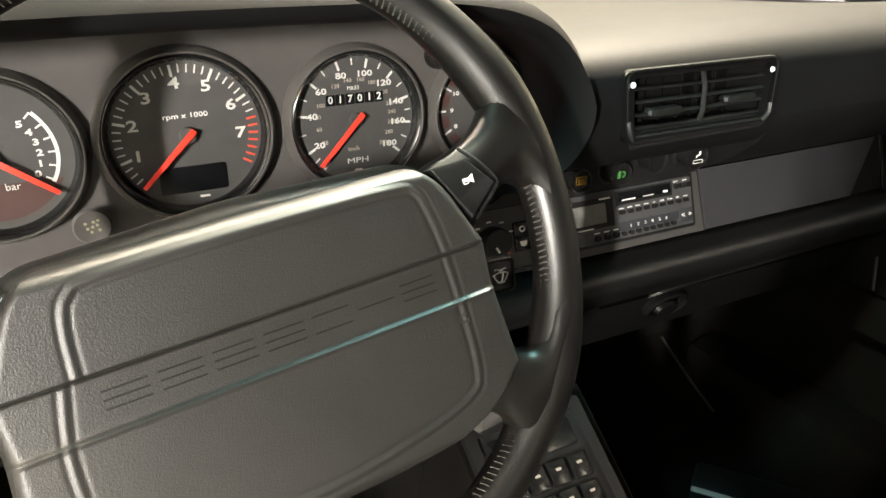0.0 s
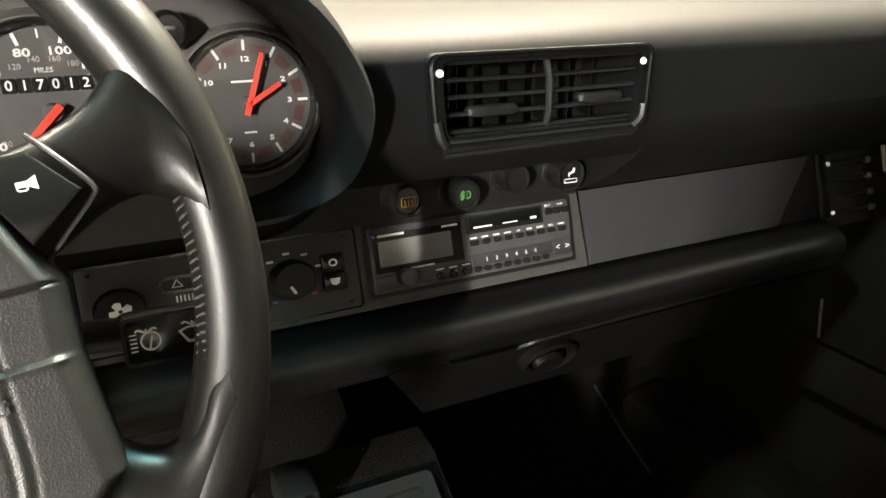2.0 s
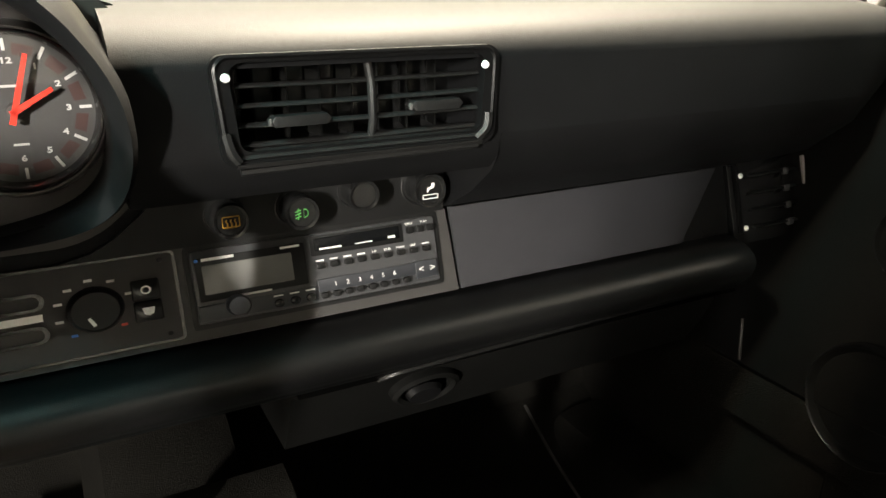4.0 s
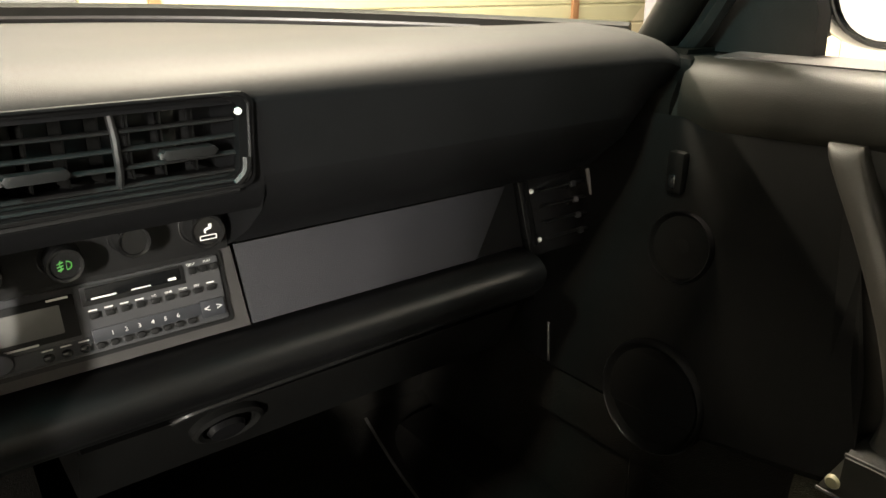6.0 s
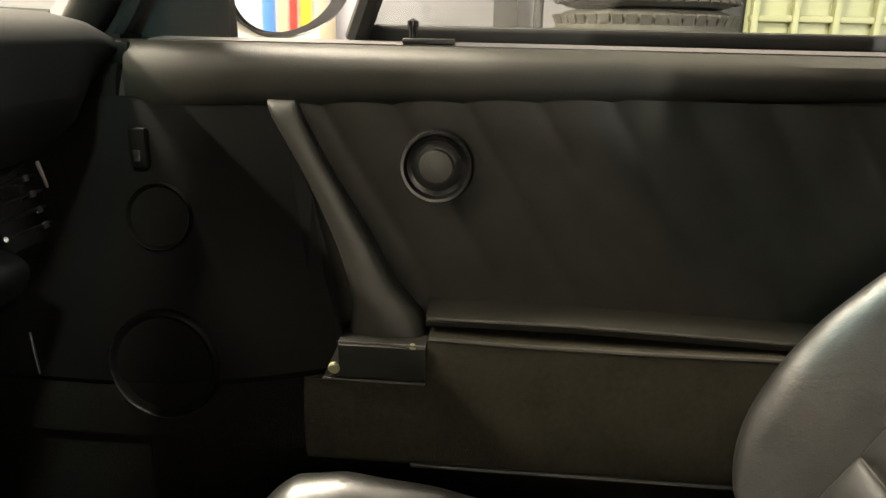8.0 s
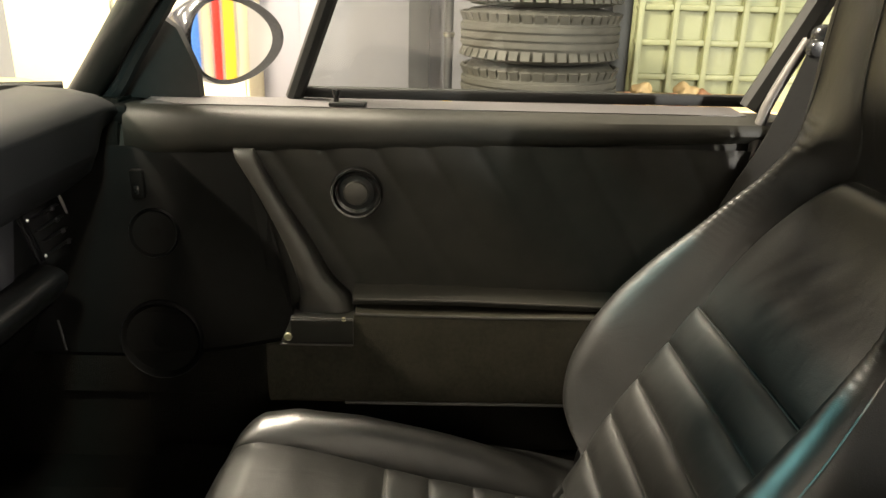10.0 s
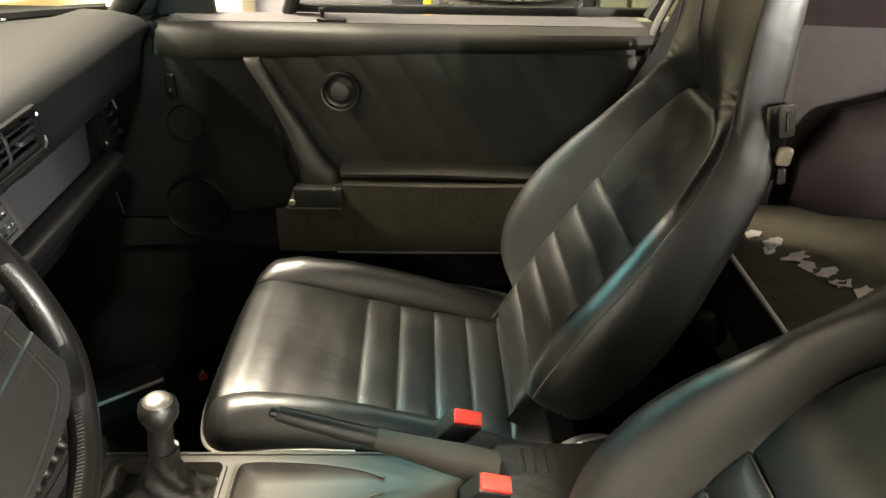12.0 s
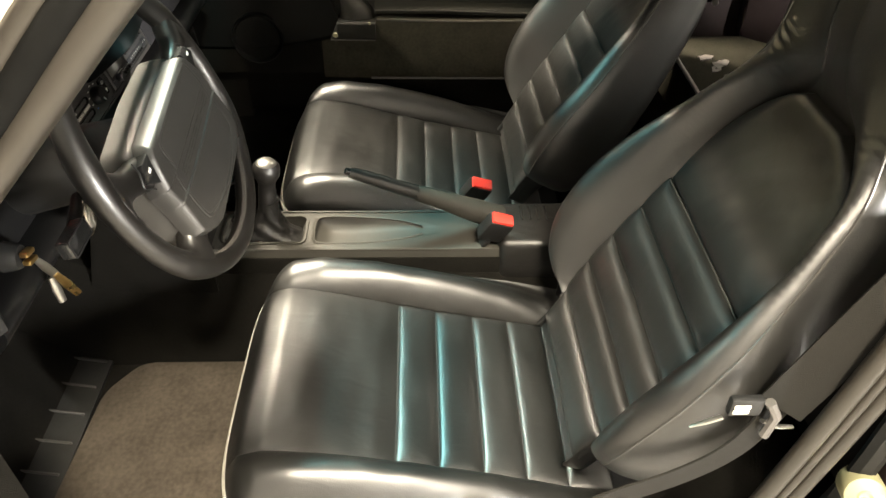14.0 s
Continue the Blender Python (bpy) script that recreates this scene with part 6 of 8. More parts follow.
def deck(x, y):
    """Height of the console top: a tray behind the lever, a well round the boot."""
    d = 0.0
    if -0.585 < y < -0.335:
        fy = min(1, (y + 0.585) / 0.17) * math.sin(math.pi / 2 * min(1, (-0.335 - y) / 0.035))
        wide = 0.041 * (1 - 0.80 * max(0, (-0.40 - y) / 0.185) ** 1.6)
        fx = max(0, 1 - (abs(x - CX) / wide) ** 4) ** 0.8
        d = 0.024 * fy * fx
    if -0.318 < y < -0.165:
        fy = min(1, (y + 0.318) / 0.01) * min(1, (-0.165 - y) / 0.01)
        fx = 1 if abs(x - CX) < 0.0405 else 0
        d = 0.020 * fy * fx
    return CZ - d


ys = sorted(set([round(v, 4) for v in np.linspace(-0.70, -0.12, 59)] + [-0.336, -0.3175, -0.3079, -0.175, -0.166]))
xsn = [-0.060, -0.058, -0.053] + list(np.linspace(-0.046, 0.046, 29)) + [0.053, 0.058, 0.060]
rows = []
for y in ys:
    row = [Vector((CX + xsn[0], y, 0.10))]
    for i, dx in enumerate(xsn):
        e = {0: 0.006, 1: 0.0015, len(xsn) - 1: 0.006, len(xsn) - 2: 0.0015}.get(i, 0)
        row.append(Vector((CX + dx, y, deck(CX + dx, y) - e)))
    row.append(Vector((CX + xsn[-1], y, 0.10)))
    rows.append(row)
loft(bm, rows, True)
part("deck", bm, M_CONSOLE, con)
bm = bmesh.new()
OM = Matrix.Translation((CX, -0.2415, CZ))
frame_ring(bm, rounded(0.089, 0.162, 0.016), rounded(0.080, 0.152, 0.012), OM, -0.004, 0.003)
part("boot_frame", bm, M_CONSOLE, con)
bm = bmesh.new()
lip = spline([(0.012, -0.118, 0), (0.026, -0.085, 0), (0.037, -0.03, 0), (0.0415, 0.03, 0), (0.0415, 0.07, 0), (0.034, 0.090, 0), (0.0, 0.0935, 0), (-0.034, 0.090, 0), (-0.0415, 0.07, 0), (-0.0415, 0.03, 0), (-0.037, -0.03, 0), (-0.026, -0.085, 0), (-0.012, -0.118, 0)], 70)
tube(bm, [(CX + p.x, -0.43 + p.y, CZ + 0.0002) for p in lip], 0.0022, 6)
part("tray_lip", bm, M_CONSOLE, con, "raised tray edge")
for dx in (-0.059, 0.059):
    bm = bmesh.new()
    tube(bm, [(CX + dx, y, CZ - 0.0005) for y in np.linspace(-0.69, -0.13, 20)], 0.0028, 8)
    part("edge_bead", bm, M_CONSOLE, con, "rounded console edge")
for dx in (-0.0615, 0.0615):
    bm = bmesh.new()
    box(bm, (CX + dx, -0.41, 0.146), (0.003, 0.578, 0.092), 0.001)
    part("side_carpet", bm, M_CARPET, con, "dark carpeted side")
# sloped switch panel ahead of the lever
bm = bmesh.new()
loft(bm, [[(x, a, b) for a, b in ((-0.15, 0.10), (-0.15, 0.205), (-0.135, 0.222), (0.005, 0.325), (0.04, 0.33), (0.10, 0.10))] for x in (CX - 0.082, CX + 0.082)])
part("riser", bm, M_CARPET, con)
SPM = Matrix.Translation((CX - 0.005, -0.066, 0.2775)) @ Matrix.Rotation(radians(36.3), 4, "X")
bm = bmesh.new()
frame_ring(bm, rounded(0.145, 0.135, 0.006), rounded(0.120, 0.112, 0.004), SPM, -0.002, 0.008)
part("panel_frame", bm, M_PLASTIC, con, "dark panel frame")
bm = bmesh.new()
slab(bm, rounded(0.121, 0.113, 0.004), SPM, -0.001, 0.003)
part("panel_face", bm, M_PLASTIC, con)
bm = bmesh.new()
slab(bm, rounded(0.100, 0.030, 0.003), SPM @ Matrix.Translation((0, 0.033, 0)), 0.003, 0.006, 0.001)
part("display_window", bm, M_GLOSSBLACK, con, "dark display window")
for k in range(4):
    for j in range(2):
        bm = bmesh.new()
        slab(bm, rounded(0.022, 0.026, 0.002), SPM @ Matrix.Translation((-0.039 + 0.026 * k, -0.004 - 0.031 * j, 0)), 0.003, 0.008, 0.0015)
        sw = part("switch", bm, M_GLOSSBLACK, con, "black rocker switch")
        bm = bmesh.new()
        icon_bars(bm, SPM @ Matrix.Translation((-0.039 + 0.026 * k, -0.001 - 0.031 * j, 0.0083)), [(0, 0, 0.006, 0.003)])
        part("symbol", bm, M_DIM, sw)
bm = bmesh.new()
box(bm, (CX - 0.055, -0.02, 0.345), (0.03, 0.05, 0.03), 0.006)
sw = part("toggle_block", bm, M_PLASTIC, con)
bm = bmesh.new()
box(bm, (CX - 0.055, -0.048, 0.352), (0.005, 0.006, 0.014), 0.0015, Matrix.Rotation(radians(20), 4, "X"))
part("toggle", bm, M_STEEL, sw)

lever = thing("gear_lever", (-0.121, -0.25, CZ), "black leather gear lever with a steel-capped knob", "gear lever")
LK = Vector((-0.119, -0.262, 0.362))
bm = bmesh.new()
rings = []
for f in np.linspace(0, 1, 40):
    c = Vector((CX, -0.243, CZ - 0.016)).lerp(LK + Vector((0, 0.003, -0.072)), f ** 1.15)
    g = (1 - f) ** 2.1
    row = []
    for a in np.linspace(0, 2 * math.pi, 72, endpoint=False):
        ca, sa = math.cos(a), math.sin(a)
        sq = (abs(ca) ** 4 + abs(sa) ** 4) ** -0.25
        rx, ry = 0.0178 + 0.0215 * g * sq, 0.0178 + 0.052 * g * sq
        pleat = (1 - f) ** 0.7 * f ** 0.25 * (0.0050 * noise.noise(Vector((ca * 2.4, sa * 2.4, f * 6))) + 0.0030 * math.sin(5 * a + 14 * f))
        row.append(c + Vector((ca * (rx + pleat), sa * (ry + pleat * 1.8), 0.007 * (1 - f) * f ** 0.3 * noise.noise(Vector((ca * 3, sa * 3, f * 4 + 3))))))
    rings.append(row)
loft(bm, rings)
part("boot", bm, M_BOOT, lever, "creased leather boot")
bm = bmesh.new()
KT = Matrix.Translation(LK + Vector((0, 0, -0.006))) @ Matrix.Rotation(radians(6), 4, "X") @ Matrix.Scale(0.89, 4)
lathe(bm, [(0.0195, -0.095), (0.0185, -0.05), (0.0175, -0.03), (0.022, -0.018), (0.0275, -0.008), (0.0285, 0.004), (0.0265, 0.014), (0.022, 0.020)], KT, 28)
part("knob", bm, M_BOOT, lever, "black leather knob")
bm = bmesh.new()
lathe(bm, [(0.0215, 0.0185), (0.0175, 0.0230), (0.010, 0.0262), (0.0, 0.0272)], KT, 28)
part("cap", bm, M_STEEL, lever, "brushed steel cap")

brake = thing("handbrake", (-0.11, -0.65, CZ), "black handbrake lever with a push button", "handbrake")
bm = bmesh.new()
tip, root = Vector((-0.126, -0.415, 0.358)), Vector((-0.105, -0.70, 0.235))
mid = tip.lerp(root, 0.43)
tube(bm, [tip + (root - tip) * f for f in np.linspace(0, 0.43, 8)], [0.0095, 0.0115, 0.012, 0.0125, 0.013, 0.0135, 0.014, 0.014], 14)
part("grip", bm, M_WHEEL, brake, "black leather grip")
bm = bmesh.new()
tube(bm, [mid, mid.lerp(root, 0.25), mid.lerp(root, 0.6), root], [0.015, 0.017, 0.022, 0.026], 14)
part("shroud", bm, M_CONSOLE, brake)
bm = bmesh.new()
d = (tip - root).normalized()
tube(bm, [tip - d * 0.002, tip + d * 0.008, tip + d * 0.010], [0.0065, 0.0065, 0.004], 12)
part("button", bm, M_GLOSSBLACK, brake)
bm = bmesh.new()
box(bm, (XC - 0.005, -0.79, 0.185), (0.135, 0.19, 0.10), 0.016, seg=4)
part("base_cover", bm, M_BOOT, brake, "creased black leather base cover")
for k in range(4):
    bm = bmesh.new()
    box(bm, (XC + 0.02, -0.745 - 0.016 * k, 0.2358), (0.045, 0.004, 0.002), 0.0006)
    part("vent_slot", bm, M_GLOSSBLACK, brake)

for name, p, turn in (("seat_belt_buckle", (-0.048, -0.666, 0.275), -24), ("seat_belt_buckle", (-0.178, -0.695, 0.285), -20)):
    ob = thing(name, (p[0], p[1], 0.2), "black seat belt buckle with a red release button", "seat belt buckle", "belt buckles")
    m = Matrix.Translation(p) @ Matrix.Rotation(radians(turn), 4, "Y") @ Matrix.Rotation(radians(22), 4, "X")
    bm = bmesh.new()
    box(bm, m @ Vector((0, 0, -0.028)), (0.028, 0.048, 0.060), 0.004, m.to_3x3().to_4x4())
    part("case", bm, M_PLASTIC, ob)
    bm = bmesh.new()
    box(bm, m @ Vector((0, 0.0, 0.003)), (0.022, 0.042, 0.010), 0.002, m.to_3x3().to_4x4())
    part("release_button", bm, M_REDPLASTIC, ob, "red release button")
    bm = bmesh.new()
    box(bm, m @ Vector((0, 0, -0.095)), (0.030, 0.010, 0.09), 0.003, m.to_3x3().to_4x4())
    part("stem", bm, M_PLASTIC, ob)

# ---- seats ----
SX = 0.247
seat = thing("bucket_seat", (SX, -0.55, FLOOR), "black leather bucket seat with fluted inserts", "seat", "front seats")
ZC = [(-0.84, 0.090), (-0.756, 0.106), (-0.691, 0.121), (-0.626, 0.135), (-0.556, 0.150), (-0.491, 0.167), (-0.42, 0.187), (-0.35, 0.205), (-0.30, 0.211), (-0.265, 0.203), (-0.24, 0.180)]


def zc(y):
    return float(np.interp(y, [a for a, _ in ZC], [b for _, b in ZC]))


HW = 0.170
EDGE = 0.256      # half width of the cushion at its piping


def front_line(x):
    """How far forward the cushion reaches at x from its middle."""
    return -0.335 + 0.101 * max(0.0, 1 - (min(abs(x), EDGE) / 0.2565) ** 4.5) ** 0.36


def piping_z(y):
    return float(np.interp(y, [-0.84, -0.72, -0.52, -0.42, -0.33, -0.27, -0.235, -0.219], [0.120, 0.146, 0.172, 0.176, 0.172, 0.158, 0.149, 0.147]))


SEAMS = [-0.491, -0.557, -0.625, -0.691, -0.757, -0.83]


def cushion_z(x, y):
    """Height of the leather: thigh panel, fluted middle and swollen bolsters, drawn in at every seam."""
    ax = abs(x)
    z = zc(y)
    if ax > HW:
        q = (ax - HW) / (EDGE - HW)
        f = min(1.0, max(0.0, (-0.235 - y) / 0.605))
        z += 0.056 * math.sin(math.pi * f) ** 0.8 * math.sin(math.pi * 0.88 * q ** 0.72) - 0.006 * (1 - math.sin(math.pi * f) ** 0.5) * q
        z += 0.0016 * noise.noise(Vector((x * 16, y * 26, 2.0)))
        rear = max(0.0, (-0.70 - y) / 0.14)
        z += 0.0018 * rear * math.sin(y * 420 + 9 * x)
    elif y > SEAMS[0]:
        v = (y - SEAMS[0]) / 0.26
        z += 0.007 * min(1, v * 9) ** 0.5 * (1 - (ax / HW) ** 6)
        z += 0.0011 * noise.noise(Vector((x * 9, y * 34, 0.0))) + 0.0006 * noise.noise(Vector((x * 30, y * 60, 5.0)))
    else:
        for p, r in zip(SEAMS, SEAMS[1:]):
            if r <= y <= p:
                v = (y - (p + r) / 2) / ((p - r) / 2)
                z += 0.0095 * max(0.0, (1 - abs(v) ** 2.8) * (1 - (ax / HW) ** 8)) ** 0.55
        z += 0.0009 * noise.noise(Vector((x * 26, y * 40, 1.0)))
    es, ef = max(1e-4, EDGE + 0.001 - ax), max(1e-4, front_line(x) + 0.0005 - y)
    e = (es ** -3 + ef ** -3) ** (-1 / 3)
    k = 1 - min(1.0, e / 0.040)
    lo = piping_z(y)
    return lo + (z - lo) * math.sqrt(max(0.0, 1 - k * k))


def cushion_patch(x0, x1, y0, y1, nx, ny, front=False, side=0):
    """One leather piece between its seams; the outer sides turn down to the seat base."""
    b = bmesh.new()
    us = [0.5 - 0.5 * math.cos(math.pi * i / nx) for i in range(nx + 1)]
    vs = [0.5 - 0.5 * math.cos(math.pi * j / ny) for j in range(ny + 1)]
    rows = []
    for v in vs:
        row = []
        for u in us:
            x = x0 + (x1 - x0) * u
            ya = front_line(x) if front else y0
            y = ya + (y1 - ya) * v
            row.append(Vector((SX + x, y, cushion_z(x, y))))
        if side > 0:
            row.append(Vector((row[-1].x - 0.004, row[-1].y, 0.085)))
        elif side < 0:
            row.insert(0, Vector((row[0].x + 0.004, row[0].y, 0.085)))
        rows.append(row)
    if front:
        rows.insert(0, [Vector((p.x, p.y - 0.006, 0.095 if side == 0 else min(0.095, p.z))) for p in rows[0]])
    # seam allowance tucked under on the inner sides
    rows.append([p + Vector((0, 0, -0.012)) for p in rows[-1]])
    if not front:
        rows.insert(0, [p + Vector((0, 0, -0.012)) for p in rows[0]])
    rows = [([r[0] + Vector((0, 0, -0.012))] if side >= 0 else []) + r + ([r[-1] + Vector((0, 0, -0.012))] if side <= 0 else []) for r in rows]
    return loft(b, rows, False, False)


# base under the cushion
bm = bmesh.new()
rings = []
for y, w, zl, zt in ((-0.262, 0.19, 0.085, 0.10), (-0.27, 0.225, 0.075, 0.12), (-0.31, 0.242, 0.06, 0.12), (-0.5, 0.248, 0.03, 0.10), (-0.75, 0.242, 0.02, 0.07), (-0.88, 0.22, 0.02, 0.06)):
    rings.append([(SX - w, y, zl), (SX - w, y, zt), (SX + w, y, zt), (SX + w, y, zl)])
loft(bm, rings)
part("base_pan", bm, M_PLASTIC, seat)
for s in (-1, 1):
    bm = bmesh.new()
    box(bm, (SX + s * 0.18, -0.56, FLOOR + 0.022), (0.04, 0.60, 0.044), 0.006)
    part("slide_rail", bm, M_DARKSTEEL, seat)
    for y in (-0.34, -0.78):
        bm = bmesh.new()
        box(bm, (SX + s * 0.18, y, (FLOOR + 0.06) / 2 + 0.012), (0.03, 0.06, 0.12), 0.004)
        part("mount", bm, M_DARKSTEEL, seat)
part("front_panel", cushion_patch(-HW, HW, 0, SEAMS[0], 48, 44, True), M_SEAT, seat, "smooth black leather thigh panel", 60)
for p, r in zip(SEAMS, SEAMS[1:]):
    part("flute", cushion_patch(-HW, HW, p, r, 40, 20), M_SEAT, seat, "", 60)
for y in SEAMS[:-1]:
    bm = bmesh.new()
    tube(bm, [(SX + x, y + 0.0004, cushion_z(x, y) + 0.0012) for x in np.linspace(-0.163, 0.163, 24)], 0.0012, 5)
    part("flute_seam", bm, M_SEAM, seat)
for s in (-1, 1):
    bm = cushion_patch(HW, EDGE, 0, -0.84, 30, 90, True, 1) if s > 0 else cushion_patch(-EDGE, -HW, 0, -0.84, 30, 90, True, -1)
    part("cushion_bolster", bm, M_SEAT, seat, "rounded leather side bolster", 60)
# piping round the bottom edge
bm = bmesh.new()
path = [(-EDGE, y) for y in np.linspace(-0.50, -0.36, 8)] + [(x, front_line(x)) for x in np.linspace(-0.2555, 0.2555, 61)] + [(EDGE, y) for y in np.linspace(-0.36, -0.50, 8)]
tube(bm, [(SX + x, y + 0.002, piping_z(y) - 0.002) for x, y in path], 0.0036, 8)
part("edge_piping", bm, M_PIPING, seat, "pale-glinting edge piping")

# backrest frame: origin at its first seam, l up the back, d towards the front; the headrest leans forward
B0, BL, BD = Vector((SX, -0.931, 0.445)), Vector((0, -0.517, 0.856)), Vector((0, 0.856, 0.517))


def back(x, l, d):
    q = l - 0.21
    return B0 + Vector((x, 0, 0)) + BL * l + BD * (d + 0.28 * (q + math.hypot(q, 0.035)))


KL = [-0.36, -0.285, -0.265, -0.24, -0.20, -0.14, -0.07, 0.0, 0.06, 0.12, 0.17, 0.21, 0.24, 0.27, 0.31, 0.36, 0.42, 0.47, 0.51, 0.53]
KW = [0.150, 0.158, 0.205, 0.238, 0.256, 0.266, 0.268, 0.256, 0.236, 0.214, 0.195, 0.180, 0.167, 0.158, 0.153, 0.151, 0.148, 0.140, 0.118, 0.08]
KB = [0.0, 0.0, 0.030, 0.054, 0.073, 0.083, 0.083, 0.074, 0.064, 0.055, 0.049, 0.043, 0.036, 0.028, 0.020, 0.018, 0.014, 0.008, -0.004, -0.02]
KI = [0.145, 0.150, 0.158, 0.163, 0.168, 0.170, 0.170, 0.168, 0.167, 0.160, 0.143, 0.113, 0.07, 0.035, 0.03, 0.03, 0.03, 0.03, 0.03, 0.03]
KT_ = [0.045, 0.055, 0.060, 0.062, 0.063, 0.064, 0.064, 0.064, 0.063, 0.062, 0.060, 0.058, 0.055, 0.052, 0.050, 0.048, 0.045, 0.04, 0.032, 0.02]
KD = [-0.012, -0.012, -0.012, -0.012, -0.012, -0.012, -0.012, -0.012, -0.012, -0.012, -0.012, -0.012, -0.008, 0.012, 0.030, 0.034, 0.030, 0.020, -0.002, -0.02]


def kv(arr, l):
    """Smooth value of a profile at l."""
    i = min(max(0, sum(1 for a in KL if a <= l) - 1), len(KL) - 2)
    f = (l - KL[i]) / (KL[i + 1] - KL[i])
    m0 = (arr[i + 1] - arr[max(i - 1, 0)]) / (KL[i + 1] - KL[max(i - 1, 0)])
    j = min(i + 2, len(KL) - 1)
    m1 = (arr[j] - arr[i]) / (KL[j] - KL[i])
    h = KL[i + 1] - KL[i]
    return arr[i] * (2 * f ** 3 - 3 * f * f + 1) + m0 * h * (f ** 3 - 2 * f * f + f) + arr[i + 1] * (3 * f * f - 2 * f ** 3) + m1 * h * (f ** 3 - f * f)


bm = bmesh.new()
rings = []
for l in np.linspace(-0.36, 0.529, 330):
    W, B, I, T, D = (kv(a, l) for a in (KW, KB, KI, KT_, KD))
    m_, w_ = I, W - I
    right = [(0.0, D), (m_ * 0.5, D), (m_ * 0.9, D + 0.001), (m_, D + 0.003), (m_ + w_ * 0.20, D + (B - D) * 0.48), (m_ + w_ * 0.42, D + (B - D) * 0.86), (m_ + w_ * 0.64, D + (B - D) * 1.0),
             (m_ + w_ * 0.85, D + (B - D) * 0.90), (W - 0.001, D + (B - D) * 0.62), (W + 0.002, B * 0.10), (W, -T * 0.35), (W * 0.985, -T * 0.75), (W * 0.90, -T), (W * 0.45, -T * 1.05)]
    ring = right + [(0.0, -T * 1.06)] + [(-a, b) for a, b in right[:0:-1]]
    ring = spline([(a, b, 0) for a, b in ring], 104, True)
    # gathered leather along the upper bolsters and folds at the neck
    gather = max(0.0, 1 - ((l - 0.15) / 0.10) ** 2)
    fold = max(0.0, 1 - ((l - 0.262) / 0.034) ** 2)
    row = []
    for p in ring:
        side = max(0.0, min(1.0, (abs(p.x) - I) / 0.03)) if p.y > 0.25 * B and abs(p.x) < W - 0.012 else 0.0
        push = side * (0.0005 * gather * math.sin(l * 640 + 30 * p.x + 3 * noise.noise(Vector((p.x * 30, l * 30, 0)))) + 0.0009 * fold * max(0.0, min(1.0, (abs(p.x) - 0.10) / 0.03)) * math.sin(l * 480 - 140 * abs(p.x) + 5 * noise.noise(Vector((p.x * 40, l * 25, 7)))))
        push += 0.0016 * noise.noise(Vector((p.x * 14, l * 12, p.y * 14))) + 0.0006 * noise.noise(Vector((p.x * 42, l * 30, p.y * 40)))
        row.append(back(p.x, l, p.y + push))
    rings.append(row)
loft(bm, rings)
part("backrest", bm, M_SEAT, seat, "black leather backrest with bolsters and headrest", 60)
# flutes and upper panel in the recess
lb = [0.0, -0.067, -0.138, -0.204, -0.270, -0.335]
for a, b in zip(lb, lb[1:]):
    bm = bmesh.new()
    def bflute(u, v, a=a, b=b):
        l = (a + b) / 2 + (a - b) / 2 * v
        return back(-(kv(KI, l) + 0.004) * u, l, -0.004 * (1 - u * u))
    pad(bm, bflute, 30, 14, 0.0125, 0.012, 8, 2.8)
    crumple(bm, 0.0016, 34, a * 9)
    part("flute", bm, M_SEAT, seat, "", 60)
for l in lb[:-1]:
    bm = bmesh.new()
    tube(bm, [back(kv(KI, l) * u, l, 0.0025 - 0.004 * (1 - u * u)) for u in np.linspace(-0.97, 0.97, 12)], 0.0012, 5)
    part("flute_seam", bm, M_SEAM, seat)
bm = bmesh.new()


def upper(u, v):
    l = 0.1175 + 0.1165 * v
    w = 0.172 * max(0.03, 1 - (max(0.0, l - 0.02) / 0.222) ** 2.6) ** 0.5
    x = w * u
    crease = 0.0
    for x0, l0, ang, n_ in ((0.06, 0.10, 38, 0.05), (-0.02, 0.075, 30, 0.06), (0.0, 0.13, 45, 0.05), (-0.07, 0.10, 35, 0.05)):
        ca, sa = math.cos(radians(ang)), math.sin(radians(ang))
        along, across = (l - l0) * ca + (x - x0) * sa, (x - x0) * ca - (l - l0) * sa
        crease += 0.0022 * math.exp(-(across / 0.0055) ** 2 - (along / n_) ** 2) * (1 - u * u)
    return back(-x, l, -0.004 + crease + 0.010 * max(0, v) ** 3)


pad(bm, upper, 60, 54, 0.013, 0.014, 6, 6)
crumple(bm, 0.0018, 20, 3.0)
part("upper_panel", bm, M_SEAT, seat, "smooth leather upper back panel with soft creases", 60)
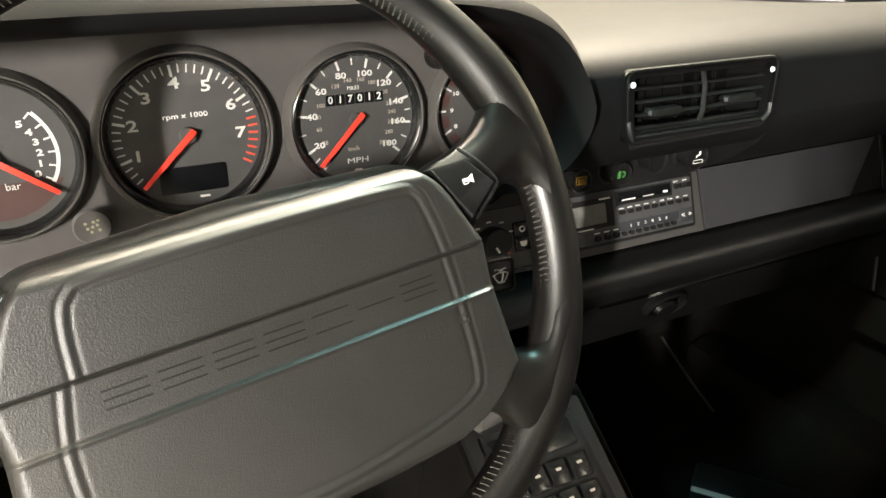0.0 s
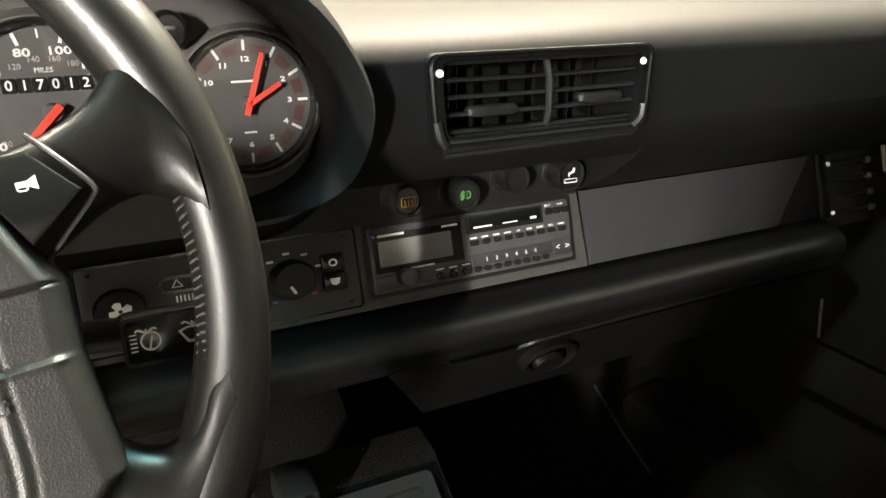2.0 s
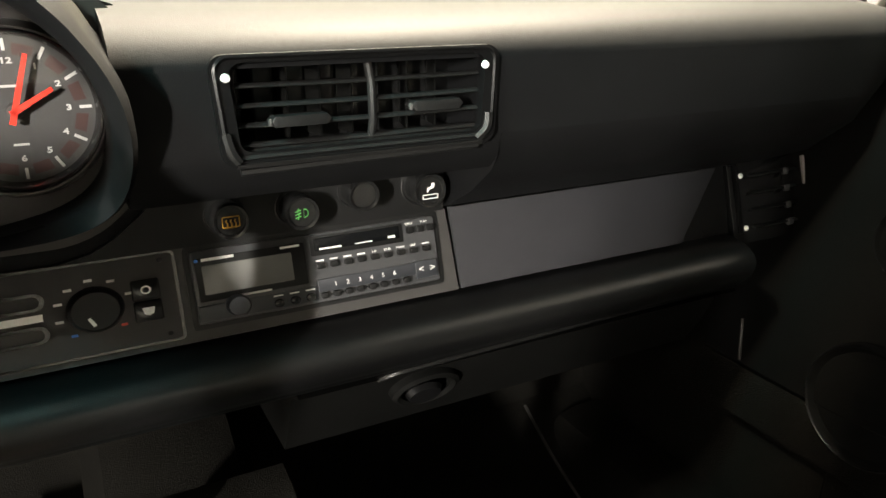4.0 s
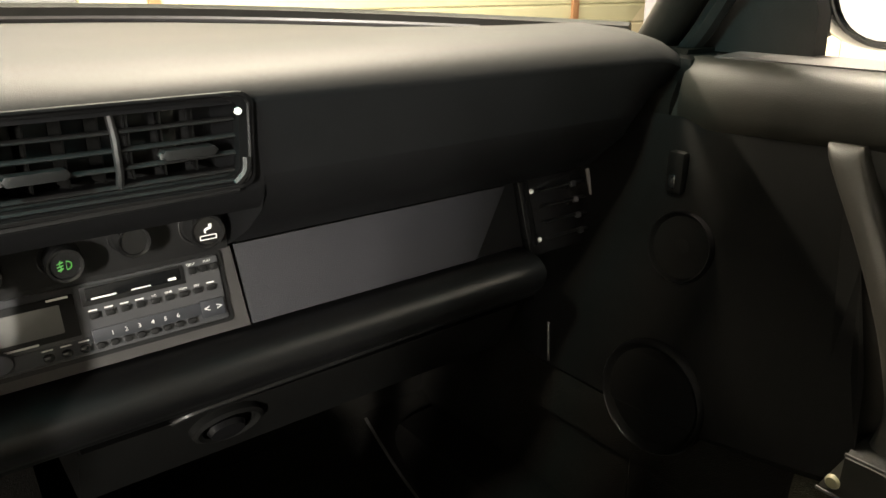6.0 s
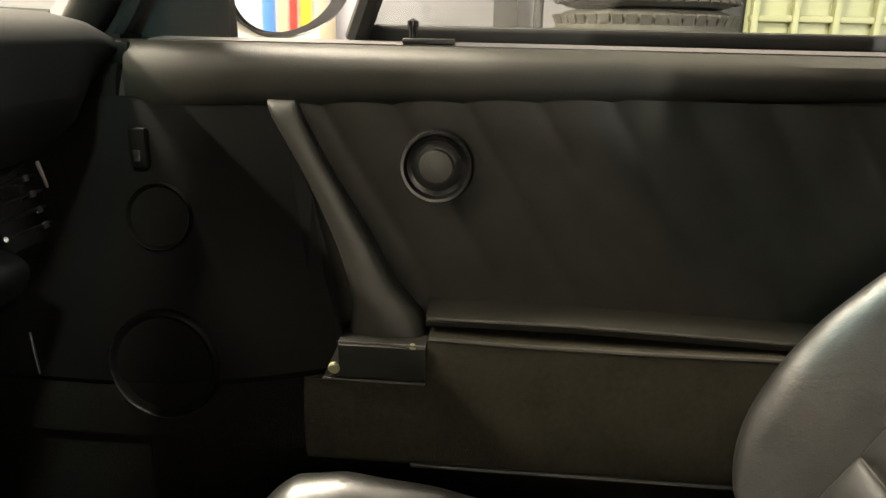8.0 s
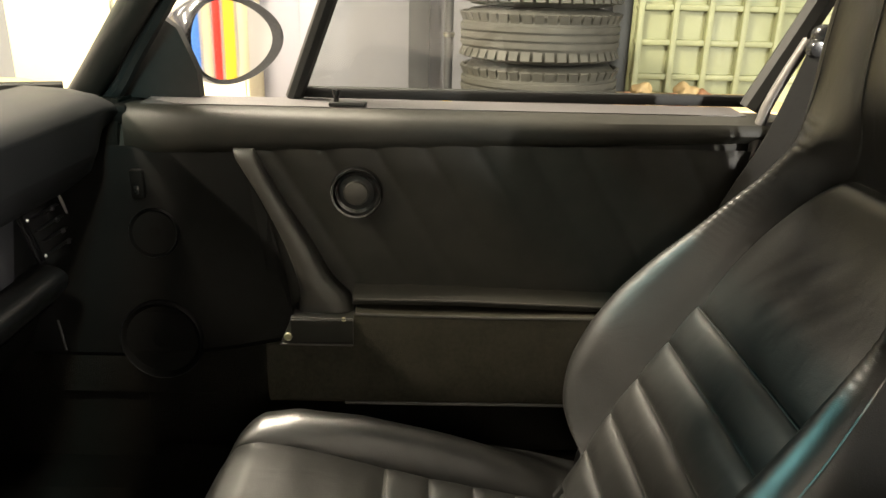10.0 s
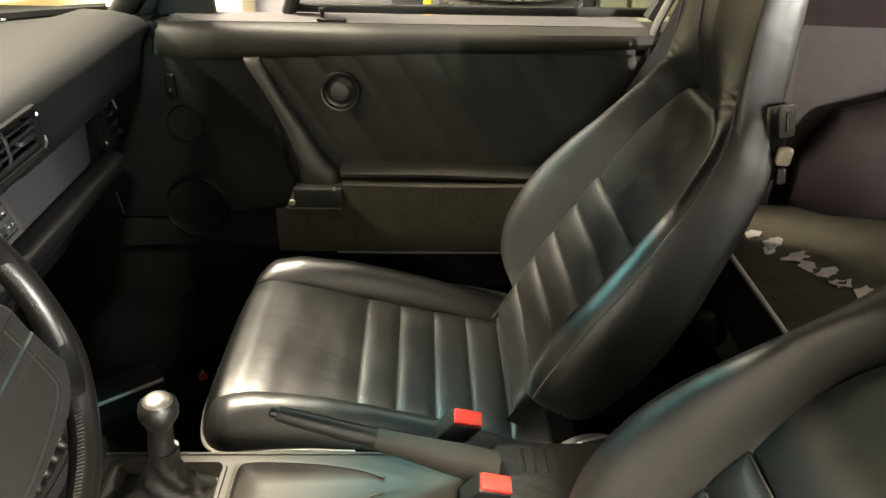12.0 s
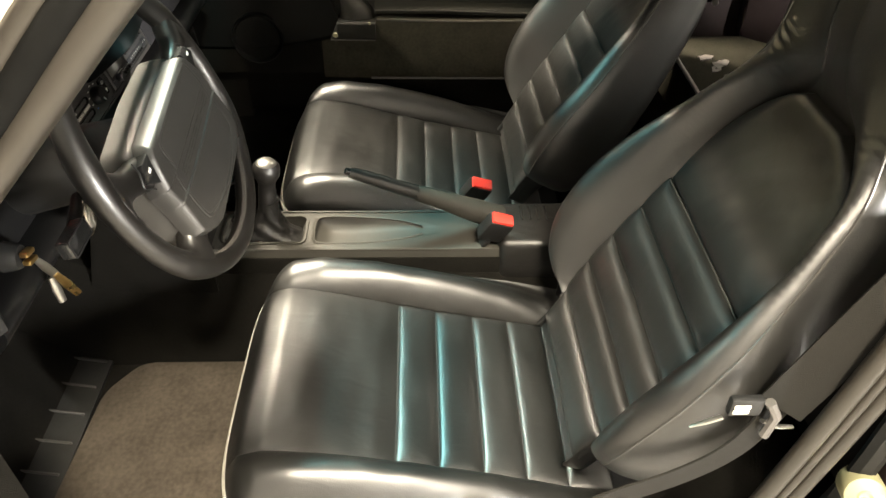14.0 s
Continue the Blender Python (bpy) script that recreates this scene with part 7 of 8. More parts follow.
# side seams of the backrest
for s in (-1, 1):
    bm = bmesh.new()
    tube(bm, [back(s * (kv(KI, l) + (kv(KW, l) - kv(KI, l)) * 0.93), l, kv(KD, l) + (kv(KB, l) - kv(KD, l)) * 0.785 + 0.0005) for l in np.linspace(-0.245, 0.50, 60)], 0.0017, 6)
    part("side_piping", bm, M_SEAM, seat)
    bm = bmesh.new()
    m = Matrix.Translation(back(s * (kv(KW, 0.258) - 0.005), 0.256, -0.052))
    e = Matrix.Rotation(radians(-12), 4, "X")
    box(bm, m @ Vector((s * 0.002, 0.004, -0.002)), (0.012, 0.030, 0.112), 0.006, e)
    plate = part("latch_recess", bm, M_GLOSSBLACK, seat, "black latch recess")
    bm = bmesh.new()
    o = rounded(0.020, 0.044, 0.003)
    i_ = [(a * 0.35, b * 0.66) for a, b in o]
    mm = m @ e @ Matrix.Translation((s * 0.010, -0.007, 0.030)) @ Matrix.Rotation(radians(90 * s), 4, "Y") @ Matrix.Rotation(radians(90), 4, "Z")
    frame_ring(bm, o, i_, mm, -0.001, 0.003)
    part("catch", bm, M_STEEL, plate, "dull steel catch")
    bm = bmesh.new()
    box(bm, m @ (e @ Vector((s * 0.012, -0.004, -0.020))), (0.012, 0.021, 0.026), 0.005, e @ Matrix.Rotation(radians(14), 4, "X"), 3)
    part("release_lever", bm, M_BEIGEMETAL, plate, "cream release lever")
    bm = bmesh.new()
    box(bm, m @ (e @ Vector((s * 0.010, -0.002, -0.050))), (0.010, 0.012, 0.024), 0.004, e, 3)
    part("lower_bracket", bm, M_BEZEL, plate)
    # hinge cover at the foot of the back
    bm = bmesh.new()
    lathe(bm, [(0.0, 0.012), (0.05, 0.011), (0.058, 0.004), (0.06, -0.004), (0.0, -0.004)], Matrix.Translation((SX + s * 0.252, -0.87, 0.12)) @ Matrix.Rotation(radians(90 * s), 4, "Y") @ Matrix.Diagonal((1.35, 1.25, 1, 1)), 28)
    part("hinge_cover", bm, M_PLASTIC, seat)
    bm = bmesh.new()
    tube(bm, spline([(SX + s * 0.262, -0.80, 0.155), (SX + s * 0.268, -0.84, 0.198), (SX + s * 0.268, -0.89, 0.212), (SX + s * 0.266, -0.955, 0.204)], 16), 0.003, 6)
    part("cover_edge", bm, M_SEAM, seat)
dseat = copy_thing(seat, Matrix.Translation((SX - 0.704, -0.564, FLOOR + 0.008)))
dseat["label"] = "black leather bucket seat with fluted inserts behind the wheel"

# ---- passenger door ----
door = thing("passenger_door", (0.60, -0.55, 0.10), "closed car door with black leather trim and a pull strap", "door")
Y0, Y1 = -0.09, -1.085
bm = bmesh.new()
rings = []
for y in np.linspace(Y0, Y1, 26):
    rings.append([(DX + 0.0, y, 0.11), (DX, y, 0.62), (DX + 0.02, y, 0.66), (0.66, y, 0.66), (0.66, y, 0.11)])
loft(bm, rings)
part("shell", bm, M_DOOR, door)
# padded top roll with a pale sill
bm = bmesh.new()
rings = []
for y in np.linspace(-0.098, Y1, 24):
    zb = 0.617 + 0.042 * (-0.13 - y)
    hgt = 0.686 - zb
    nose = 0.012 * max(0, (y + 0.13) / 0.032) ** 2
    rings.append([(0.66, y, zb), (0.66, y, 0.679), (0.600, y, 0.6862), (0.572, y, 0.6864), (0.556 + nose, y, 0.681), (0.5465 + nose, y, zb + hgt * 0.76), (0.542 + nose, y, zb + hgt * 0.52),
                  (0.5415 + nose, y, zb + hgt * 0.26), (0.545 + nose, y, zb + 0.004), (0.554 + nose, y, zb - 0.004), (0.58, y, zb - 0.006)])
loft(bm, rings)
part("top_roll", bm, M_DOOR, door, "padded black top roll")
bm = bmesh.new()
loft(bm, [[(a, y, b) for a, b in ((0.574, 0.6878), (0.600, 0.6895), (0.640, 0.6905), (0.640, 0.680), (0.574, 0.680))] for y in (-0.12, -1.02)])
part("window_sill", bm, M_SILL, door, "pale grey window sill strip")
bm = bmesh.new()
box(bm, (0.648, -0.70, 0.699), (0.014, 0.74, 0.018), 0.005)
part("window_seal", bm, M_RUBBER, door, "black rubber window seal")
# quilted leather panel with soft slanted pleats, puckered under the roll
PLEAT = 0.306      # where the first pleat starts
ARM = lambda y: 0.402 - 0.012 * max(0, (-0.60 - y) / 0.4)
bm = bmesh.new()
rings = []
for y in np.linspace(-0.262, Y1 + 0.004, 200):
    row = []
    for f in np.linspace(0, 1, 30):
        z = 0.640 + (0.405 - 0.640) * f
        ph = (y + 0.145 * f + PLEAT) / 0.0775
        soft = abs(math.sin(math.pi * ph)) ** 0.45
        pucker = math.exp(-(f / 0.16) ** 2)
        row.append(Vector((DX - 0.001 - 0.0062 * soft * (0.35 + 0.65 * min(1, f * 7)) * (1 - 0.62 * f) - 0.0022 * pucker * soft ** 2 + 0.0012 * noise.noise(Vector((y * 9, f * 5, 0))), y, z)))
    rings.append(row)
loft(bm, rings, False, False)
part("quilted_panel", bm, M_DOOR, door, "black leather panel with soft slanted pleats", 60)
# speaker ring
TM = Matrix.Translation((DX - 0.010, -0.440, 0.566)) @ Matrix.Rotation(radians(-90), 4, "Y")
bm = bmesh.new()
lathe(bm, [(0.0400, -0.006), (0.0395, 0.004), (0.0375, 0.0075), (0.0345, 0.0070), (0.0315, 0.0015), (0.024, -0.001)], TM, 48)
ring_ = part("speaker_ring", bm, M_GLOSSBLACK, door, "raised black speaker ring")
bm = bmesh.new()
lathe(bm, [(0.028, -0.001), (0.023, 0.002), (0.0185, 0.0028)], TM, 40)
part("cone_surround", bm, M_PLASTIC, ring_)
bm = bmesh.new()
lathe(bm, [(0.019, 0.003), (0.017, 0.0065), (0.008, 0.0085), (0.0, 0.009)], TM, 32)
part("dome", bm, M_HANDLE, ring_, "grey mesh dome")
# pull strap running down into the arm shelf
SIDE = Matrix(((0, 0, -1, 0.536), (-1, 0, 0, 0), (0, 1, 0, 0), (0, 0, 0, 1)))
left_e = spline([(0.262, 0.630, 0), (0.268, 0.612, 0), (0.301, 0.552, 0), (0.331, 0.486, 0), (0.348, 0.432, 0), (0.351, 0.405, 0), (0.345, 0.374, 0)], 30)
right_e = spline([(0.291, 0.630, 0), (0.299, 0.612, 0), (0.331, 0.552, 0), (0.370, 0.487, 0), (0.397, 0.436, 0), (0.424, 0.404, 0), (0.436, 0.374, 0)], 30)
bm = bmesh.new()
rings = []
for i, (p, q) in enumerate(zip(left_e, right_e)):
    f = i / 29
    lift = 0.003 + 0.016 * math.sin(math.pi * min(1, f * 1.25) * 0.5)
    lift -= 0.004 * max(0, 1 - f / 0.14)
    rings.append([SIDE @ Vector((*p.lerp(q, a).xy, h)) for a, h in ((0.0, -0.04), (0.0, lift * 0.35), (0.06, lift * 0.75), (0.18, lift * 0.96), (0.5, lift * 1.05),
                                                                     (0.82, lift * 0.96), (0.94, lift * 0.75), (1.0, lift * 0.35), (1.0, -0.04))])
loft(bm, rings)
part("pull_strap", bm, M_HANDLE, door, "grey-black vinyl pull strap")
# arm shelf, dark gap, carpeted pocket and its end flap
bm = bmesh.new()
rings = []
for y in np.linspace(-0.434, Y1 + 0.01, 30):
    z = ARM(y)
    sag = 0.0015 * math.sin(y * 23)
    rings.append([(DX, y, z + 0.014), (0.534, y, z + 0.008 + sag), (0.521, y, z + 0.004), (0.515, y, z - 0.001), (0.517, y, z - 0.007), (DX, y, z - 0.012)])
loft(bm, rings)
part("arm_shelf", bm, M_DOOR, door, "vinyl arm shelf")
bm = bmesh.new()
tube(bm, [(0.5165, y, ARM(y) + 0.0015) for y in np.linspace(-0.436, Y1 + 0.012, 30)], 0.0018, 6)
part("shelf_beading", bm, M_HANDLE, door, "thin raised beading")
bm = bmesh.new()
rings = []
for y in np.linspace(-0.30, Y1 + 0.012, 40):
    z = 0.386 + 0.6 * (ARM(y) - 0.402) + 0.0025 * math.sin((y + 0.45) * 11) if y < -0.436 else 0.332
    f = min(1, max(0, (-0.30 - y) / 0.12))
    rings.append([(DX, y, z - 0.002), (0.512, y, z), (0.5055, y, z - 0.003), (0.5035, y, z - 0.012), (0.500, y, 0.28), (0.503, y, 0.236), (0.510, y, 0.226), (DX, y, 0.222)])
loft(bm, rings)
part("pocket", bm, M_POCKET, door, "carpeted door pocket")
bm = bmesh.new()
tube(bm, [(0.5055, y, 0.386 + 0.6 * (ARM(y) - 0.402) + 0.0025 * math.sin((y + 0.45) * 11) - 0.002) for y in np.linspace(-0.44, Y1 + 0.014, 40)], 0.0024, 6)
part("pocket_lip", bm, M_HANDLE, door, "bound pocket lip")
# pocket carpet carried forward, its shade put in by using the black carpet
bm = bmesh.new()
loft(bm, [[(DX, y, z + 0.002), (0.512, y, z), (0.507, y, z - 0.012), (0.507, y, 0.24), (DX, y, 0.222)] for y, z in ((-0.30, 0.330), (-0.20, 0.310), (0.04, 0.302))])
part("lower_carpet", bm, M_CARPET, door, "pocket carpet under the speaker box, darkened for shade")
bm = bmesh.new()
tube(bm, [(0.508, y, 0.226) for y in np.linspace(-0.42, Y1 + 0.02, 12)], 0.003, 6)
part("pocket_foot", bm, M_SEAM, door, "thin edge under the pocket")
bm = bmesh.new()
box(bm, (DX + 0.004, -0.56, 0.165), (0.012, 1.0, 0.11), 0.003)
part("kick_panel", bm, M_CARPET, door)
bm = bmesh.new()
loft(bm, [[(DX, y, 0.380), (0.506, y, 0.379), (0.4985, y, 0.374), (0.4965, y, 0.340), (0.500, y + w, 0.334), (DX, y + w, 0.334)] for y, w in ((-0.341, 0.018), (-0.436, 0.0))])
pk = part("pocket_end", bm, M_DOOR, door, "smooth pocket end flap")
for z, dy in ((0.3785, 0.0), (0.3345, 0.018)):
    bm = bmesh.new()
    tube(bm, [(0.4975, -0.341 + dy, z), (0.4970, -0.436, z)], 0.0016, 6)
    part("edge", bm, M_HANDLE, pk)
bm = bmesh.new()
lathe(bm, [(0.0, 0.005), (0.005, 0.0045), (0.0068, 0.002), (0.0068, -0.002), (0.0, -0.002)], Matrix.Translation((0.499, -0.336, 0.347)) @ Matrix.Rotation(radians(-90), 4, "Y"), 18)
part("button", bm, M_CREAMCAP, pk, "cream round button")
bm = bmesh.new()
lathe(bm, [(0.0, 0.003), (0.003, 0.0025), (0.004, 0.0), (0.0, 0.0)], Matrix.Translation((0.4985, -0.422, 0.3775)) @ Matrix.Rotation(radians(-90), 4, "Y"), 10)
part("screw", bm, M_CREAMCAP, pk)
# speaker box ahead of the strap
bm = bmesh.new()
rings = []
for y in np.linspace(-0.345, 0.06, 18):
    f = min(1, (y + 0.345) / 0.275)
    low = 0.304 + 0.030 * (1 - f) ** 2
    rings.append([(DX, y + 0.074 * (1 - f), 0.628), (DX - 0.005, y + 0.072 * (1 - f), 0.622), (DX - 0.010 - 0.006 * f, y + 0.040 * (1 - f), 0.53), (0.524 - 0.004 * f, y + 0.012 * (1 - f), 0.44), (0.507 - 0.004 * f, y, 0.375),
                  (0.502 - 0.004 * f, y + 0.018 * (1 - f), low + 0.010), (0.508, y + 0.022 * (1 - f), low), (DX, y + 0.022 * (1 - f), low)])
loft(bm, rings)
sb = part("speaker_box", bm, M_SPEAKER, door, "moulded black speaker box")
for (y, z, r, x, lean) in ((-0.136, 0.500, 0.038, 0.532, 10), (-0.142, 0.337, 0.064, 0.5005, 4)):
    m = Matrix.Translation((x, y, z)) @ Matrix.Rotation(radians(-90 + lean), 4, "Y")
    bm = bmesh.new()
    lathe(bm, [(r, -0.010), (r * 0.985, 0.003), (r * 0.95, 0.006), (r * 0.90, 0.003), (r * 0.84, -0.001), (r * 0.5, -0.003), (r * 0.2, 0.0), (0, 0.001)], m, 48)
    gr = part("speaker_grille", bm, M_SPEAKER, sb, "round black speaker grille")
    bm = bmesh.new()
    lathe(bm, [(r * 1.0, 0.001), (r * 0.985, 0.0045), (r * 0.955, 0.0070), (r * 0.925, 0.0055)], m, 48)
    part("rim", bm, M_VENTBLACK, gr, "satin rim")
bm = bmesh.new()
box(bm, (0.5365, -0.118, 0.575), (0.012, 0.020, 0.044), 0.004)
swt = part("window_switch", bm, M_SPEAKER, sb)
bm = bmesh.new()
box(bm, (0.5300, -0.118, 0.567), (0.004, 0.008, 0.014), 0.0015)
part("rocker", bm, M_GLOSSBLACK, swt)
# lock pin and quarter window frame
bm = bmesh.new()
lathe(bm, [(0.0045, 0.0), (0.004, 0.014), (0.006, 0.018), (0.006, 0.024), (0.0, 0.027)], Matrix.Translation((0.585, -0.408, 0.688)), 14)
part("lock_pin", bm, M_GLOSSBLACK, door, "black lock pin")
bm = bmesh.new()
box(bm, (0.585, -0.425, 0.6915), (0.02, 0.055, 0.006), 0.002)
part("pin_base", bm, M_PLASTIC, door)
bm = bmesh.new()
tube(bm, [(0.640, -0.335, 0.69), (0.612, -0.405, 0.86), (0.585, -0.46, 1.0)], 0.0135, 8)
part("window_divider", bm, M_RUBBER, door, "slim black window bar")
bm = bmesh.new()
tube(bm, spline([(0.635, -1.050, 0.69), (0.61, -1.118, 0.85), (0.56, -1.15, 0.98)], 12), 0.019, 8)
part("window_frame", bm, M_RUBBER, door)
bm = bmesh.new()
loft(bm, [[(0.645, -0.35, 0.70), (0.645, -1.06, 0.70)], [(0.60, -0.45, 1.0), (0.60, -1.15, 0.98)]], False, False)
g = part("window_pane", bm, M_DOORGLASS, door, "clear door glass")
g.visible_shadow = False
bm = bmesh.new()
box(bm, (0.605, -0.080, 0.672), (0.09, 0.05, 0.030), 0.01)
part("corner_cap", bm, M_SPEAKER, door)
bm = bmesh.new()
loft(bm, [[(0.70, y, z) for y, z in ((0.0, 0.10), (0.0, 0.66), (-1.08, 0.66), (-1.08, 0.10))], [(0.72, y, z) for y, z in ((0.0, 0.10), (0.0, 0.64), (-1.08, 0.64), (-1.08, 0.10))]])
part("outer_skin", bm, M_PAINT, door, "dark painted outer skin")

# exterior mirror
mirror = thing("door_mirror", (0.80, -0.19, 0.70), "black teardrop door mirror", "mirror")
MM = Matrix.Translation((0.822, -0.196, 0.762)) @ Matrix.Rotation(radians(-34), 4, "Z") @ Matrix.Rotation(radians(90), 4, "X")
ov = [(0.114 * math.cos(a) * (1 + 0.10 * math.cos(a)), 0.077 * math.sin(a) * (1 - 0.12 * math.cos(a))) for a in np.linspace(0, 2 * math.pi, 40, endpoint=False)]
bm = bmesh.new()
loft(bm, [[MM @ Vector((a * k, b * k, h)) for a, b in ov] for k, h in ((0.90, 0.002), (0.97, 0.004), (1.0, 0.0), (1.0, -0.02), (0.92, -0.06), (0.6, -0.095), (0.2, -0.105))])
part("housing", bm, M_PAINT, mirror)
bm = bmesh.new()
slab(bm, [(a * 0.80 - 0.010, b * 0.86) for a, b in ov], MM, 0.0, 0.0065)
part("mirror_glass", bm, M_MIRROR, mirror)
bm = bmesh.new()
tube(bm, [(0.66, -0.105, 0.688), (0.73, -0.105, 0.694), (0.80, -0.125, 0.712)], [0.026, 0.020, 0.018], 12, flat=0.6)
part("arm", bm, M_RUBBER, mirror)
bm = bmesh.new()
sail = [(-0.020, 0.688), (-0.195, 0.688), (-0.193, 0.730), (-0.184, 0.754), (-0.168, 0.792), (-0.135, 0.815), (-0.070, 0.750)]
loft(bm, [[(x, y, z) for y, z in sail] for x in (0.622, 0.645)])
part("base", bm, M_RUBBER, mirror, "black triangular mirror foot")

# ---- seat belts ----
def strap(bm, path, w, side, th=0.0016):
    path = [Vector(p) for p in path]
    rings = []
    for i, p in enumerate(path):
        t = (path[min(i + 1, len(path) - 1)] - path[max(i - 1, 0)]).normalized()
        sd = Vector(side)
        sd = (sd - t * sd.dot(t)).normalized()
        n = t.cross(sd)
        rings.append([p + sd * (w / 2) + n * th, p - sd * (w / 2) + n * th, p - sd * (w / 2) - n * th, p + sd * (w / 2) - n * th])
    return loft(bm, rings)


pb = thing("seat_belt", (0.54, -1.14, 0.78), "black seat belt hanging from a pillar guide", "seat belt", "seat belts")
bm = bmesh.new()
strap(bm, spline([(0.532, -1.105, 0.79), (0.528, -1.06, 0.656), (0.524, -1.00, 0.527), (0.505, -0.965, 0.36), (0.49, -0.955, 0.15)], 24), 0.052, (0.3, 1, 0.25))
part("webbing", bm, M_BELT, pb)
bm = bmesh.new()
box(bm, (0.526, -1.118, 0.802), (0.030, 0.092, 0.042), 0.014, seg=3)
part("guide", bm, M_GLOSSBLACK, pb, "glossy black belt guide")
bm = bmesh.new()
lathe(bm, [(0.0, 0.012), (0.010, 0.011), (0.013, 0.005), (0.013, 0.0), (0.0, 0.0)], Matrix.Translation((0.517, -1.075, 0.791)) @ Matrix.Rotation(radians(-90), 4, "Y"), 20)
part("bolt_cap", bm, M_GLOSSBLACK, pb)
bm = bmesh.new()
tube(bm, spline([(0.555, -1.083, 0.80), (0.555, -1.036, 0.690), (0.549, -1.03, 0.58)], 10), 0.008, 10)
part("height_rod", bm, M_BEZEL, pb, "grey rod behind the belt")

db = thing("seat_belt", (-0.74, -0.95, 0.5), "black seat belt lying beside the seat with a steel tongue", "seat belt", "seat belts")
bm = bmesh.new()
strap(bm, spline([(-0.745, -1.10, 0.86), (-0.744, -1.035, 0.70), (-0.744, -0.99, 0.58), (-0.744, -0.945, 0.455)], 24), 0.050, (0.42, 0.8, 0.3))
part("webbing", bm, M_BELT, db)
bm = bmesh.new()
strap(bm, spline([(-0.742, -0.945, 0.46), (-0.745, -0.915, 0.385), (-0.747, -0.86, 0.33), (-0.75, -0.76, 0.27), (-0.755, -0.64, 0.17), (-0.755, -0.60, 0.10)], 24), 0.030, (0.05, 0.6, 1))
part("lap_webbing", bm, M_BELT, db)
TG = Matrix.Translation((-0.752, -0.895, 0.470))
bm = bmesh.new()
box(bm, TG @ Vector((0.002, -0.004, 0)), (0.012, 0.038, 0.027), 0.004)
tg = part("tongue_body", bm, M_PLASTIC, db)
for dz in (0.0042, -0.0042):
    bm = bmesh.new()
    box(bm, TG @ Vector((-0.0045, 0.002, dz)), (0.0015, 0.018, 0.0058), 0.0006)
    part("label_plate", bm, M_PALE, tg, "pale label")
bm = bmesh.new()
tube(bm, [TG @ Vector(p) for p in ((0, 0.018, -0.018), (-0.002, 0.036, -0.024), (-0.002, 0.052, -0.032))], [0.006, 0.006, 0.003], 8, flat=0.5)
part("tongue", bm, M_STEEL, tg, "steel tongue")
bm = bmesh.new()
tube(bm, [TG @ Vector(p) for p in ((0, -0.030, -0.026), (-0.002, -0.048, -0.034), (-0.002, -0.066, -0.035))], [0.005, 0.006, 0.005], 8, flat=0.5)
part("hook", bm, M_STEEL, tg)
bm = bmesh.new()
tube(bm, [TG @ Vector(p) for p in ((-0.004, -0.026, 0.012), (-0.004, -0.040, -0.012), (-0.004, -0.036, -0.046))], 0.006, 8)
part("stop", bm, M_BEZEL, tg)

jamb = thing("jamb_rail", (-0.77, -0.98, 0.3), "taupe ribbed rail along the open door jamb", "trim rail", kind="structure")
for off, r in ((0.0, 0.011), (-0.021, 0.0065), (-0.038, 0.0095)):
    bm = bmesh.new()
    tube(bm, spline([(-0.775, -0.93 + off, 0.20), (-0.77, -0.957 + off, 0.314), (-0.77, -0.984 + off, 0.467), (-0.768, -1.005 + off, 0.582), (-0.76, -1.04 + off, 0.75)], 24), r, 10)
    part("rib", bm, M_TRIMTAUPE, jamb)
cap = thing("round_jamb_cap", (-0.79, -1.03, 0.39), "cream-green round cap on the door jamb", "cap")
bm = bmesh.new()
CM = Matrix.Translation((-0.785, -1.065, 0.345)) @ Matrix.Rotation(radians(-58), 4, "Y") @ Matrix.Rotation(radians(-20), 4, "X")
lathe(bm, [(0.0, 0.012), (0.017, 0.0115), (0.023, 0.009), (0.025, 0.003), (0.025, -0.03), (0.0, -0.03)], CM, 32)
part("dome", bm, M_CREAMCAP, cap)
bm = bmesh.new()
lathe(bm, [(0.005, 0.0125), (0.008, 0.0138), (0.010, 0.0118)], CM, 24)
part("ring", bm, M_CREAMCAP, cap)

# ---- floor ----
mat_ = thing("floor_mat", (-0.45, -0.1, FLOOR), "worn brown-grey carpet mat in the driver's footwell", "floor mat")
bm = bmesh.new()
slab(bm, eased([(-0.62, -0.34), (-0.222, -0.34), (-0.222, 0.030), (-0.30, 0.085), (-0.62, 0.10)], 0.03), Matrix.Translation((0, 0, FLOOR + 0.003)), 0.0, 0.010, 0.003)
part("carpet", bm, M_MAT, mat_)
heel = thing("rubber_footboard", (-0.42, 0.2, FLOOR), "ribbed black rubber footboard with pale ridges", "footboard")
FB = Matrix.Translation((-0.42, 0.20, FLOOR + 0.035)) @ Matrix.Rotation(radians(12), 4, "X")
bm = bmesh.new()
box(bm, FB @ Vector((0, 0, -0.006)), (0.46, 0.22, 0.012), 0.003, FB.to_3x3().to_4x4())
part("board", bm, M_RUBBER, heel)
for k in range(7):
    bm = bmesh.new()
    box(bm, FB @ Vector((-0.20 + 0.066 * k, 0, 0.002)), (0.004, 0.20, 0.006), 0.002, FB.to_3x3().to_4x4())
    part("ridge", bm, M_SEAM, heel)
